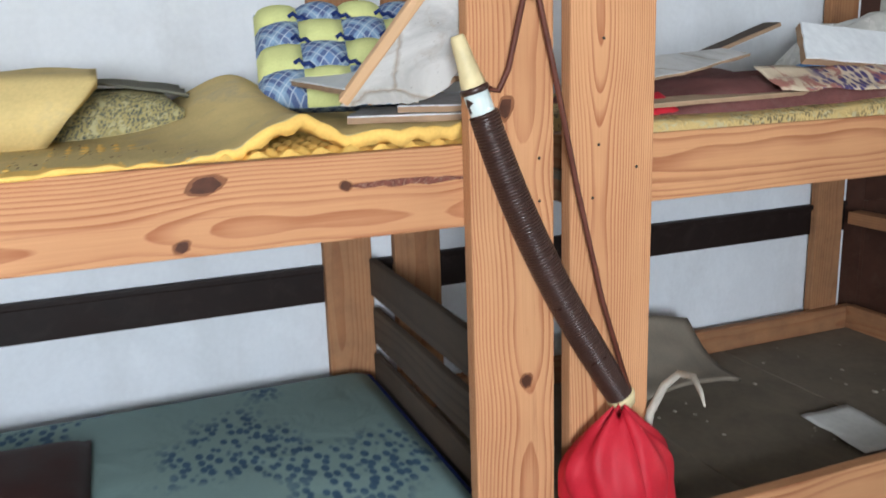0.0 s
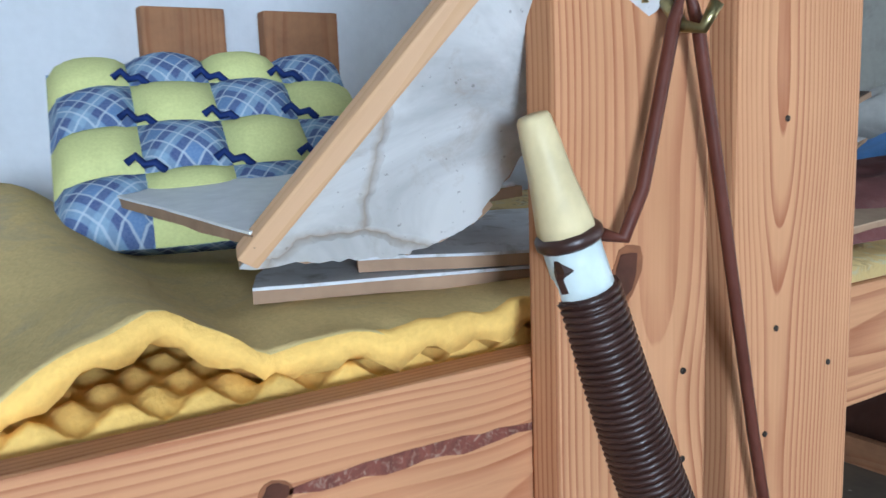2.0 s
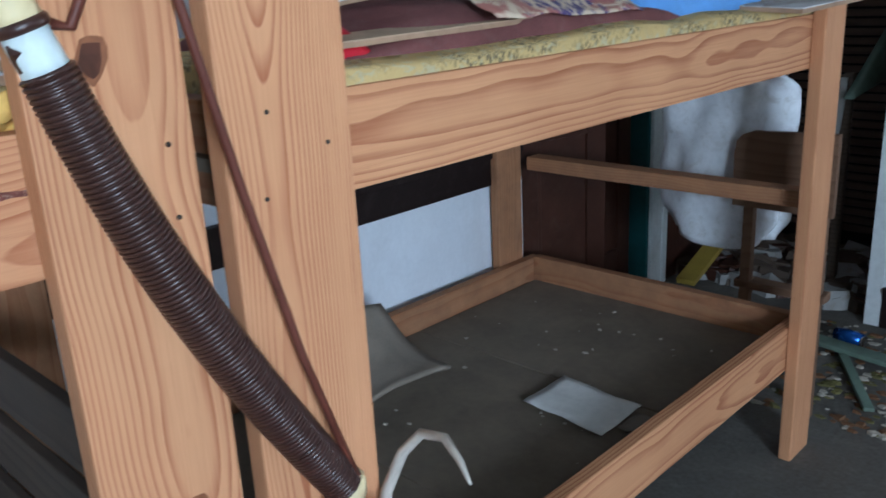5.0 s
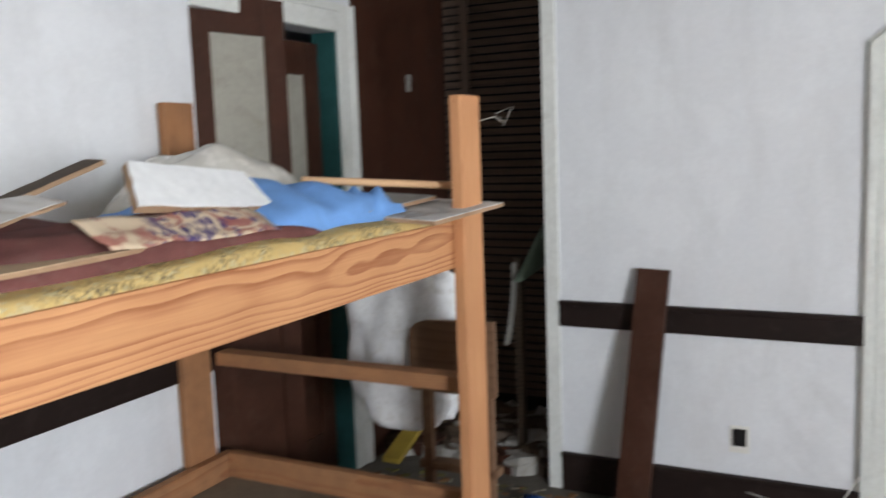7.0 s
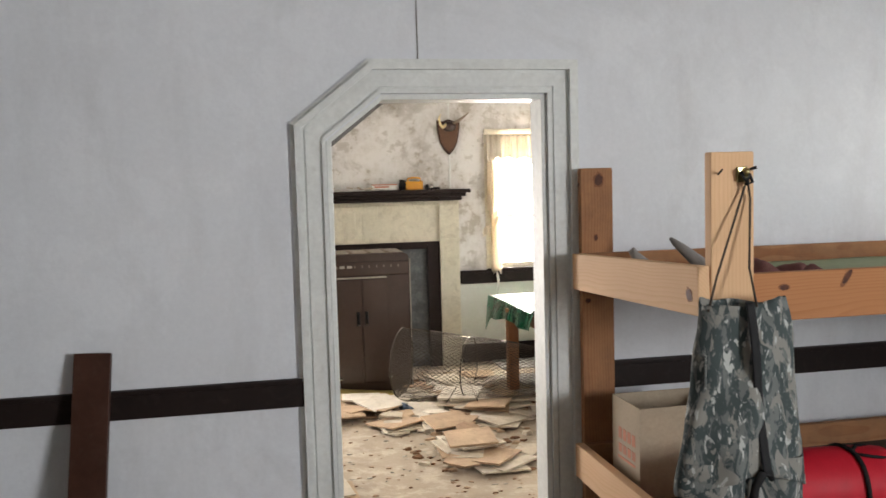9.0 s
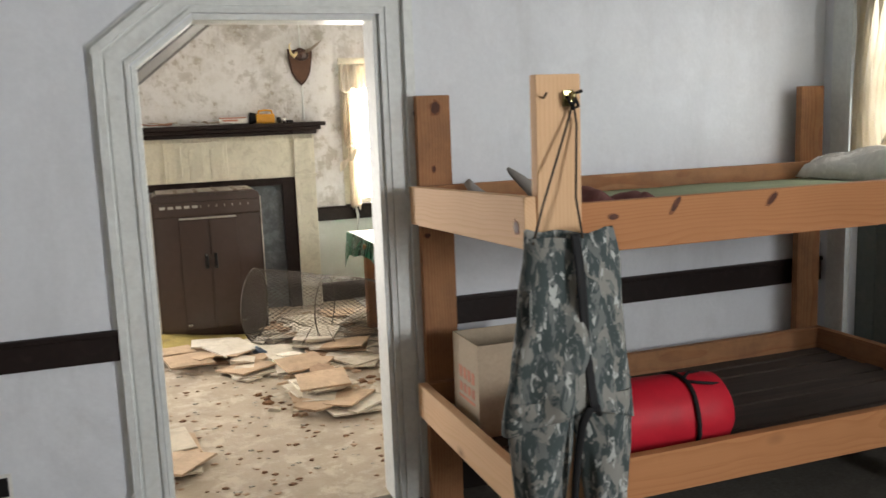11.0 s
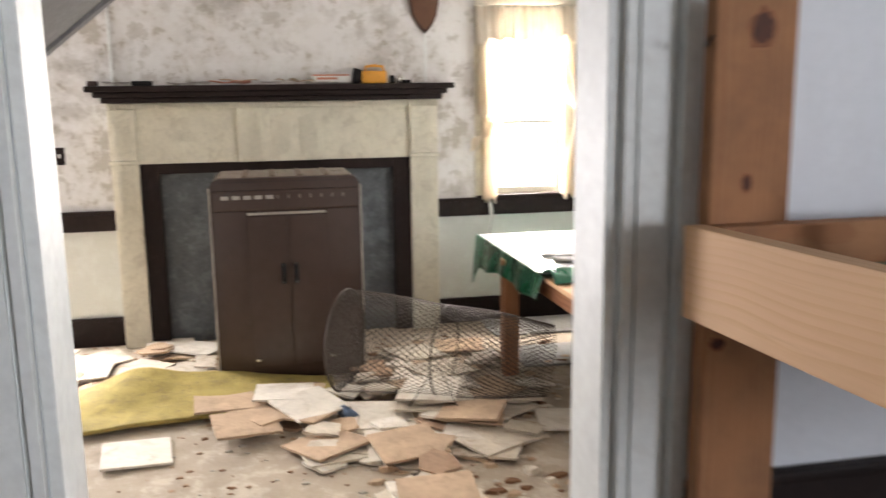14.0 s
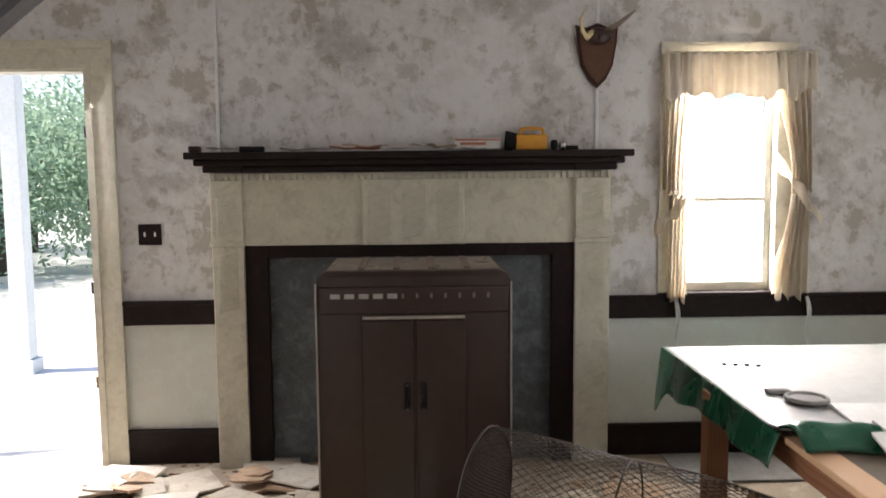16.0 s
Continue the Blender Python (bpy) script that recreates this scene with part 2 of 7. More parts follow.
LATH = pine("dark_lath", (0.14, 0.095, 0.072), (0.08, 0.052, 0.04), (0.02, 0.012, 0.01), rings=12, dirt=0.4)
BLACK = plain("matt_black", (0.012, 0.011, 0.011), 0.8)
FLOOR_LIVING = mottled("dusty_board_floor", (0.48, 0.40, 0.30), (0.32, 0.25, 0.17), (0.12, 0.085, 0.055), 0.85, 3.2, 0.9, 0.45)
FLOOR_BUNK = mottled("littered_floor", (0.105, 0.09, 0.07), (0.07, 0.06, 0.045), (0.035, 0.03, 0.022), 0.8, 4.0, 0.9, 0.4)
ENAMEL = plain("brown_enamel", (0.052, 0.031, 0.0235), 0.24, stain=1.5, vary=0.06, grain=18, bump=0.01, even=True)
ENAMEL_WORN = plain("worn_tan_enamel", (0.16, 0.12, 0.095), 0.5, stain=14, vary=0.3)
ENAMEL_TOP = plain("dusty_enamel_top", (0.095, 0.062, 0.048), 0.32, stain=9, vary=0.25, dirt=(0.22, 0.17, 0.13), dirty=0.5)
ENAMEL_EDGE = plain("worn_silver_and_glint", (0.42, 0.38, 0.33), 0.35, 0.5, stain=9)
CHROME = plain("dull_chrome", (0.55, 0.53, 0.5), 0.25, 1.0, stain=20, vary=0.15)
BRASS = plain("tarnished_brass", (0.36, 0.30, 0.14), 0.32, 1.0, stain=30, dirt=(0.05, 0.10, 0.07), dirty=0.6)
IRON = plain("black_iron", (0.02, 0.02, 0.02), 0.5, 0.6)
WIRE = plain("rusty_wire", (0.065, 0.05, 0.038), 0.6, 0.5)
HEARTH = mottled("grey_blue_hearth_tin", (0.115, 0.13, 0.138), (0.055, 0.066, 0.071), (0.028, 0.03, 0.031), 0.9, 6.0, 0.42)
BOARD_WHITE = creased("torn_white_board", (0.60, 0.59, 0.575), (0.30, 0.22, 0.15))
BOARD_BACK = plain("brown_fibre_board", (0.36, 0.235, 0.15), 0.9, stain=9, vary=0.25, dirt=(0.22, 0.15, 0.09))
TILE_CREAM = plain("fallen_tile", (0.58, 0.51, 0.40), 0.85, stain=5, vary=0.22, dirt=(0.28, 0.21, 0.14), dirty=0.6)
TILE_PALE = plain("fallen_tile_pale", (0.66, 0.60, 0.50), 0.85, stain=4, vary=0.18, dirt=(0.36, 0.27, 0.17), dirty=0.5)
TILE_TAN = plain("fallen_tile_back", (0.47, 0.335, 0.22), 0.9, stain=6, vary=0.25, dirt=(0.24, 0.17, 0.11), dirty=0.6)
RED = plain("red_nylon", (0.50, 0.015, 0.03), 0.55, stain=8, vary=0.2, grain=300, bump=0.3, dist=0.001)
BLACK_STRAP = plain("black_webbing", (0.012, 0.012, 0.013), 0.7, grain=300)
CARD = plain("box_card", (0.42, 0.34, 0.25), 0.85, stain=5, vary=0.12, grain=90)
GREEN_CLOTH = plain("green_vinyl", (0.008, 0.105, 0.05), 0.28, stain=5, vary=0.3)
TABLE_WHITE = plain("dusty_white_vinyl", (0.47, 0.475, 0.45), 0.38, stain=3, vary=0.12, dirt=(0.34, 0.32, 0.27), dirty=0.4)
PAPER = plain("loose_paper", (0.72, 0.71, 0.67), 0.8, stain=4, vary=0.1)
ORANGE_WOOD = pine("table_wood", (0.36, 0.17, 0.085), (0.22, 0.085, 0.04), (0.1, 0.04, 0.02), knots=False)
RUG = plain("yellow_green_foam", (0.36, 0.275, 0.085), 0.95, stain=9, vary=0.35, grain=90, bump=0.9, dist=0.006, dirt=(0.19, 0.145, 0.075), dirty=0.7)
LEATHER = plain("brown_leather", (0.046, 0.020, 0.015), 0.34, stain=12, vary=0.3, grain=200)
THONG = plain("reddish_thong", (0.115, 0.035, 0.022), 0.45, stain=20)
HORN = plain("cream_horn", (0.70, 0.58, 0.33), 0.45, stain=12, vary=0.18)
PALE_LABEL = plain("pale_label", (0.66, 0.74, 0.72), 0.4, stain=20, vary=0.12)
TAN_PLASTIC = plain("clear_plastic", (0.62, 0.60, 0.55), 0.25, stain=9, vary=0.25)

# ---- geometry helpers ----


def world_of(ob):
    m = ob.matrix_basis.copy()
    return world_of(ob.parent) @ m if ob.parent else m


def part(name, bm, material, parent=None, label="", at=None, smooth=False):
    """Links a bmesh as one mesh object, at the world pose at, under a thing or a part."""
    me = bpy.data.meshes.new(name)
    if smooth:
        for face in bm.faces:
            face.smooth = True
    bm.to_mesh(me)
    bm.free()
    me.materials.append(material)
    ob = new(name, me)
    m = at if at is not None else Matrix()
    if parent:
        ob.parent = parent
        m = world_of(parent).inverted() @ m
    ob.matrix_basis = m
    if label:
        ob["label"] = label
    return ob


def thing(name, label, category, at=(0, 0, 0), group="", turn=0.0):
    ob = new(name)
    ob.matrix_basis = pose(*at, 0, 0, turn)
    ob.empty_display_size = 0.1
    return tagged(ob, label, category, group)


def box(bm, a, b, bevel=0.0):
    """Adds a box from corner a to corner b."""
    c = [(p + q) / 2 for p, q in zip(a, b)]
    s = [abs(q - p) for p, q in zip(a, b)]
    made = bmesh.ops.create_cube(bm, size=1, matrix=Matrix.LocRotScale(c, None, s))
    if bevel:
        edges = {e for v in made["verts"] for e in v.link_edges}
        bmesh.ops.bevel(bm, geom=list(edges), offset=bevel, segments=2, affect="EDGES", profile=0.6)
    return bm


def boxes(*pairs, bevel=0.0):
    bm = bmesh.new()
    for a, b in pairs:
        box(bm, a, b, bevel)
    return bm


def board(name, parent, material, a, b, bevel=0.004, label="", turn=None):
    """A board between two corners whose grain runs along its longest side."""
    s = [abs(q - p) for p, q in zip(a, b)]
    order = sorted(range(3), key=lambda i: -s[i])
    axes = [Vector([1.0 if i == k else 0.0 for i in range(3)]) for k in order]
    if axes[0].cross(axes[1]).dot(axes[2]) < 0:
        axes[2] = -axes[2]
    m = Matrix(axes).transposed().to_4x4()
    m.translation = [(p + q) / 2 for p, q in zip(a, b)]
    if turn is not None:
        m = Matrix.Translation(m.translation) @ turn @ Matrix.Translation(-m.translation) @ m
    h = [s[i] / 2 for i in order]
    bm = boxes(((-h[0], -h[1], -h[2]), (h[0], h[1], h[2])), bevel=min(bevel, h[2] * 0.6))
    return part(name, bm, material, parent, label, m)


def prism(points, axis, lo, hi):
    """A flat outline in the plane across axis ("x", "y" or "z"), drawn out from lo to hi."""
    bm = bmesh.new()
    put = {"x": lambda p, d: (d, p[0], p[1]), "y": lambda p, d: (p[0], d, p[1]), "z": lambda p, d: (p[0], p[1], d)}[axis]
    va = [bm.verts.new(put(p, lo)) for p in points]
    vb = [bm.verts.new(put(p, hi)) for p in points]
    bm.faces.new(va)
    bm.faces.new(vb[::-1])
    for i in range(len(points)):
        j = (i + 1) % len(points)
        bm.faces.new((va[j], va[i], vb[i], vb[j]))
    bmesh.ops.recalc_face_normals(bm, faces=bm.faces)
    return bm


def tube(points, radius, sides=8, closed=False):
    """A round bar along a line of points; radius a number or one for each point."""
    bm = bmesh.new()
    pts = [Vector(p) for p in points]
    n, rings, side = len(pts), [], None
    for i, p in enumerate(pts):
        ahead = pts[(i + 1) % n] if closed or i < n - 1 else p
        back = pts[i - 1] if closed or i else p
        d = (ahead - back).normalized()
        if side is None:
            side = d.orthogonal().normalized()
        side = (side - d * side.dot(d)).normalized()
        up = d.cross(side)
        r = radius[i] if isinstance(radius, (list, tuple)) else radius
        rings.append([bm.verts.new(p + (side * math.cos(k * math.tau / sides) + up * math.sin(k * math.tau / sides)) * r) for k in range(sides)])
    for i in range(n if closed else n - 1):
        a, b = rings[i], rings[(i + 1) % n]
        for k in range(sides):
            bm.faces.new((a[k], a[(k + 1) % sides], b[(k + 1) % sides], b[k]))
    if not closed:
        bm.faces.new(rings[0][::-1])
        bm.faces.new(rings[-1])
    return bm


def sheet(nx, ny, place, thick=0.0):
    """A bent sheet: place(u, v) gives the point for u, v from 0 to 1; thick is laid under it."""
    bm = bmesh.new()
    grid = [[bm.verts.new(place(i / nx, j / ny)) for j in range(ny + 1)] for i in range(nx + 1)]
    for i in range(nx):
        for j in range(ny):
            bm.faces.new((grid[i][j], grid[i + 1][j], grid[i + 1][j + 1], grid[i][j + 1]))
    bmesh.ops.recalc_face_normals(bm, faces=bm.faces)
    if thick:
        bmesh.ops.solidify(bm, geom=bm.faces[:], thickness=thick)
    return bm


def wob(x, y, z=0.0, k=1.0):
    return noise.noise(Vector((x * k, y * k, z * k + 3.7)))


def structure(ob, label, category):
    return tagged(ob, label, category, kind="structure")


# ---- setting ----
W, E, S, N, T, F = -2.13, 3.41, -1.3, 4.56, 4.70, 8.80
H = 2.75
structure(part("floor_bunk_room", boxes(((W - 0.1, S - 0.1, -0.12), (E + 0.1, N + 0.07, 0.0))), FLOOR_BUNK), "dark littered floor of the bunk room", "floor")
structure(part("floor_closet", boxes(((W - 0.1, N + 0.07, -0.12), (-1.05, 5.62, -0.003))), FLOOR_BUNK), "dark rubble floor of the closet", "floor")
structure(part("floor_living", boxes(((-1.05, N + 0.07, -0.12), (E + 0.1, F + 0.15, 0.0)), ((-3.2, 5.62, -0.12), (-1.05, F + 0.15, 0.0))), FLOOR_LIVING), "pale dusty board floor strewn with litter", "floor")
structure(part("ceiling", boxes(((-3.3, S - 0.1, H), (E + 0.1, F + 0.15, H + 0.12))), CEIL), "stained plaster ceiling", "ceiling")
structure(part("wall_west", boxes(((W - 0.12, S, 0), (W, 3.44, H)), ((W - 0.12, 3.44, 2.13), (W, 4.40, H)), ((W - 0.12, 4.40, 0), (W, 5.50, H))), WALL_BLUE),
          "bluish white plaster wall with faint stains", "wall")
# Unseen wall behind the camera; its grey only damps the bounce onto the bunks.
structure(part("wall_south", boxes(((W, S - 0.1, 0), (E, S, H))), CEIL),
          "unseen closing wall, greyed to cut bounced light", "wall")
# The opening from y -0.9 to 0.3 is unseen, added for the fill lamp.
structure(part("wall_east", boxes(((E, S, 0), (E + 0.14, -0.9, H)), ((E, -0.9, 0), (E + 0.14, 0.3, 0.9)), ((E, -0.9, 2.25), (E + 0.14, 0.3, H)), ((E, 0.3, 0), (E + 0.14, 3.38, H)), ((E, 3.38, 2.1), (E + 0.14, 4.36, H)), ((E, 4.36, 0), (E + 0.14, N + 0.07, H))), WALL_BLUE),
          "bluish white plaster wall beside a half-glazed door", "wall")
# The gap at y 6.1 to 7.1 is made up to go with the east fill.
structure(part("wall_living_east", boxes(((E, N + 0.07, 0), (E + 0.14, 6.1, H)), ((E, 6.1, 0), (E + 0.14, 7.1, 0.86)), ((E, 6.1, 2.1), (E + 0.14, 7.1, H)), ((E, 7.1, 0), (E + 0.14, F, H))), WALL_LIVING),
          "flaking grey plaster wall", "wall")
DL, DR, DT, DC, DS = 0.250, 1.172, 2.022, 0.476, 1.842


def north_wall(lo, hi, material, name, label):
    bm = boxes(((-1.12, lo, 0), (DL, hi, H)), ((DR, lo, 0), (E, hi, H)), ((DL, lo, DT), (DR, hi, H)))
    me = bpy.data.meshes.new("corner")
    tri = prism([(DL, DS), (DC, DT), (DL, DT)], "y", lo, hi)
    tri.to_mesh(me)
    tri.free()
    bm.from_mesh(me)
    bpy.data.meshes.remove(me)
    return structure(part(name, bm, material), label, "wall")


north_wall(N, N + 0.07, WALL_BLUE, "wall_north", "bluish white plaster wall with a clipped doorway")
north_wall(N + 0.07, T, WALL_LIVING, "wall_living_south", "flaking plaster back of the dividing wall")
XD0, XD1, WX0, WX1, WZ0, WZ1 = -1.86, -0.97, 2.08, 2.60, 0.88, 2.09
structure(part("wall_fireplace", boxes(((-3.2, F, 0.86), (XD0, F + 0.15, H)), ((XD0, F, 2.06), (XD1, F + 0.15, H)), ((XD1, F, 0.86), (WX0, F + 0.15, H)),
                                       ((WX0, F, WZ1), (WX1, F + 0.15, H)), ((WX1, F, 0.86), (E, F + 0.15, H))), WALL_LIVING),
          "mottled grey plaster wall with flaking paint", "wall")
structure(part("wall_fireplace_dado", boxes(((-3.2, F + 0.002, 0), (XD0, F + 0.15, 0.86)), ((XD1, F + 0.002, 0), (E, F + 0.15, 0.86))), WALL_DADO),
          "pale green-white plaster below the chair rail", "wall")
structure(part("wall_living_west", boxes(((-3.3, 5.5, 0), (-3.2, F + 0.15, H)), ((-3.3, 5.50, 0), (W - 0.12, 5.62, H))), WALL_LIVING), "flaking plaster wall of the living room", "wall")
# Black backing makes the gaps between laths look like deep shadow.
structure(part("wall_closet_back", boxes(((W - 0.12, 5.50, 0), (-1.05, 5.62, H))), BLACK), "closet back coloured black for the shade behind the laths", "wall")
structure(part("wall_closet_side", boxes(((-1.12, T, 0), (-1.05, 5.50, H))), WALL_LIVING), "plaster side of the closet under the stairs", "wall")


def run(name, parent, material, a, b, bevel=0.006, label=""):
    return board(name, parent, material, a, b, bevel, label)


def rail(name, label, pieces, material=TRIM_DARK):
    """A chair rail or skirting: plain lengths with a narrow moulding along the top."""
    root = thing(name, label, "trim")
    root["kind"] = "structure"
    for a, b, axis in pieces:
        run("length", root, material, a, b)
        lip_a, lip_b = list(a), list(b)
        lip_a[2] = b[2] - 0.018
        lip_b[2] = b[2] + 0.004
        if axis == "y-":
            lip_a[1] -= 0.010
        elif axis == "x+":
            lip_b[0] += 0.010
        run("moulding", root, material, lip_a, lip_b, 0.005)
    return root


rail("trim_chair_rail_bunk_room", "dark brown painted chair rail on white plaster",
     [((W, S, 0.755), (W + 0.022, 3.42, 0.875), "x+"), ((-1.10, N - 0.022, 0.765), (0.135, N, 0.878), "y-"), ((1.29, N - 0.022, 0.745), (E, N, 0.862), "y-")])
rail("baseboard_bunk_room", "dark brown painted baseboard", [((W, S, 0), (W + 0.02, 3.42, 0.18), "x+"), ((-1.10, N - 0.02, 0), (0.135, N, 0.175), "y-"), ((1.29, N - 0.02, 0), (E, N, 0.175), "y-")])
rail("trim_chair_rail_living", "dark brown painted chair rail across flaking plaster", [((-0.85, F - 0.022, 0.748), (-0.34, F, 0.872), "y-"), ((1.70, F - 0.022, 0.748), (E, F, 0.868), "y-")])
rail("baseboard_living", "dark brown painted baseboard behind the litter", [((-0.85, F - 0.02, 0), (-0.34, F, 0.185), "y-"), ((1.70, F - 0.02, 0), (E, F, 0.17), "y-")])


def mitred(points, width):
    """The outer line of a frame of that width round an open line of inner points (x, z)."""
    res, pts = [], [Vector(p) for p in points]
    for i, p in enumerate(pts):
        d0 = (p - pts[i - 1]).normalized() if i else None
        d1 = (pts[i + 1] - p).normalized() if i < len(pts) - 1 else None
        n0 = Vector((-d0.y, d0.x)) if d0 else None
        n1 = Vector((-d1.y, d1.x)) if d1 else None
        if n0 is None or n1 is None:
            res.append(p + (n0 or n1) * width)
        else:
            m = (n0 + n1).normalized()
            res.append(p + m * (width / m.dot(n0)))
    return res


def frame_runs(root, inner, widths, lo_hi, material, axis="y"):
    """Frame pieces between inner and outer lines, one a run, for each (from, to) band of the width."""
    for (w0, w1), (lo, hi) in zip(widths, lo_hi):
        a, b = mitred(inner, w0), mitred(inner, w1)
        for i in range(len(inner) - 1):
            part("casing_run", prism([a[i], a[i + 1], b[i + 1], b[i]], axis, lo, hi), material, root)


door = thing("door_1", "grey-white moulded door frame with one clipped corner, no door leaf", "door frame", (DL, N, 0))
door["kind"] = "structure"
inner = [(DL - 0.006, 0.0), (DL - 0.006, DS + 0.003), (DC - 0.003, DT + 0.006), (DR + 0.006, DT + 0.006), (DR + 0.006, 0.0)]
frame_runs(door, inner, [(0, 0.016), (0.016, 0.028), (0.028, 0.082), (0.082, 0.096), (0.096, 0.124), (0.124, 0.14)],
           [(N - 0.024, N), (N - 0.010, N), (N - 0.018, N), (N - 0.010, N), (N - 0.036, N), (N - 0.014, N)], TRIM_WHITE)
for a, b in (((DL - 0.004, N - 0.004, 0), (DL + 0.018, T + 0.004, DS)), ((DR - 0.018, N - 0.004, 0), (DR + 0.004, T + 0.004, DT)), ((DC, N - 0.004, DT - 0.018), (DR - 0.018, T + 0.004, DT + 0.004))):
    run("jamb", door, TRIM_WHITE, a, b, 0.003)
part("jamb", prism([(DL, DS), (DC, DT), (DC, DT - 0.022), (DL + 0.016, DS - 0.006)], "y", N - 0.004, T + 0.004), TRIM_WHITE, door)
edge = thing("trim_wall_end", "white painted corner board at the end of the wall", "trim", (-1.13, N, 0))
edge["kind"] = "structure"
run("corner_board", edge, TRIM_WHITE, (-1.165, N - 0.014, 0.0), (-1.10, N, H), 0.006)
run("return_board", edge, TRIM_WHITE, (-1.135, N, 0.0), (-1.12, T, H), 0.004)

# stairs over the doorway, seen from below
SL = 0.80


def soffit_z(x):
    return 1.82 + SL * (x - 0.26)


stairs = thing("staircase", "grey plastered underside of a staircase rising over the doorway", "staircase", (-0.9, 5.1, 0))
stairs["kind"] = "structure"
x0, x1 = -1.05, 1.32
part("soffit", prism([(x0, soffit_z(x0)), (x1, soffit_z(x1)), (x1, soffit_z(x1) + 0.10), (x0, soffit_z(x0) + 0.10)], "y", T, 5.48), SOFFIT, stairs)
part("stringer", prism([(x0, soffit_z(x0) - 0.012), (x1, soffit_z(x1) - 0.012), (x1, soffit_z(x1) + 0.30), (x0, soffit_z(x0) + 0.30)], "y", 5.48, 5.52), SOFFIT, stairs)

# ---- bunks ----


def bunk(name, label, along, start, length, front, back, tops, z_up, z_low, woods, ends, spans):
    """A two-tier bunk of nailed boards. along "y": fronts face +x at x = front; along "x": fronts face -y at y = front."""
    if along == "y":
        def P(l, d, z):
            return (front - d, l, z)
        sgn = 1
    else:
        def P(l, d, z):
            return (l, front + d, z)
    depth = abs(front - back)
    root = thing(name, label, "bunk bed", P(start + length / 2, depth / 2, 0), group="bunk beds")
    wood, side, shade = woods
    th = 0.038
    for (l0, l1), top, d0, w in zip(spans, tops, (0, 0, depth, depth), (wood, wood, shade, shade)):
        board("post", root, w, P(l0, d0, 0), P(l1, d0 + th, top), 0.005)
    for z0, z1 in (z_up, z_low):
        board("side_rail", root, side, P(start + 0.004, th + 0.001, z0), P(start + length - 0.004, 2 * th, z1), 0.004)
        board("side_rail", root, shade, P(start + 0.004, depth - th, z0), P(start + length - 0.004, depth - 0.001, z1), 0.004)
        for e in (0, 1):
            if not ends[e]:
                continue
            l0 = start + (0.0 if e == 0 else length - th)
            l0 += -0.004 if e == 0 else 0.004
            board("end_rail", root, ends[e], P(l0 - (th if e == 0 else -th) , 0.0 if along == "x" else 0.04, z0), P(l0 + (0 if e == 0 else 2 * th), depth, z1), 0.004)
    return root, P


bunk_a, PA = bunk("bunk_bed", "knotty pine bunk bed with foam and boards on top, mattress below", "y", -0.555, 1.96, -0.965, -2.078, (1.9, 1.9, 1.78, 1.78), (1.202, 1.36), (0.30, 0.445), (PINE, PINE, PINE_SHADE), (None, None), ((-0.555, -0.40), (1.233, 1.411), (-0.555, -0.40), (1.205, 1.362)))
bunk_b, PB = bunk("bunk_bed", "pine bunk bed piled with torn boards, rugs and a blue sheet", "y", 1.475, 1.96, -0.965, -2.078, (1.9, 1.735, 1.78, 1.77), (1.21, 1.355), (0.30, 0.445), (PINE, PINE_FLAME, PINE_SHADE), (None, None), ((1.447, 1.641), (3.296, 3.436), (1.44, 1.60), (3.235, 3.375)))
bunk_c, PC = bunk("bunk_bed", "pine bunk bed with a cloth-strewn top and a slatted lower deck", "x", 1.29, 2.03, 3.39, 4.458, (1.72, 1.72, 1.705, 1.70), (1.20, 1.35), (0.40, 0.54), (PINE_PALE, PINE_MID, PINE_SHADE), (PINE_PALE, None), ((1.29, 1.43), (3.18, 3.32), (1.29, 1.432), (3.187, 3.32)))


def knot(parent, axis, at, rx, rz, slant=0.0, seed=1):
    """A dark branch knot set flush in a board, with a paler rim round it."""
    rng = random.Random(seed)
    for name, k, lift, mat in (("knot_rim", 1.35, 0.0007, KNOT_RIM), ("knot", 1.0, 0.0013, KNOT)):
        ring = []
        for i in range(14):
            a = i * math.tau / 14
            r = rng.uniform(0.82, 1.12) * k
            ring.append((rx * r * math.cos(a) + slant * rz * r * math.sin(a), rz * r * math.sin(a)))
        if axis == "y":
            pts, lo, hi = [(at[0] + p, at[2] + q) for p, q in ring], at[1] - lift, at[1] + 0.001
        elif axis == "+x":
            pts, lo, hi = [(at[1] + p, at[2] + q) for p, q in ring], at[0] - 0.001, at[0] + lift
        else:
            pts, lo, hi = [(at[1] + p, at[2] + q) for p, q in ring], at[0] - lift, at[0] + 0.001
        part(name, prism(pts, axis[-1], lo, hi), mat, parent)


for at, rx, rz, sl in (((1.773, 3.429, 1.325), 0.010, 0.022, 0.6), ((2.134, 3.429, 1.318), 0.013, 0.018, 0.7), ((1.556, 3.429, 1.303), 0.016, 0.008, 0.0), ((1.369, 4.458, 1.655), 0.018, 0.026, 0.1),
                       ((1.316, 4.458, 1.148), 0.012, 0.009, 0.0), ((1.354, 4.458, 1.414), 0.008, 0.013, 0.0)):
    knot(bunk_c, "y", at, rx, rz, sl, int(at[0] * 1000))
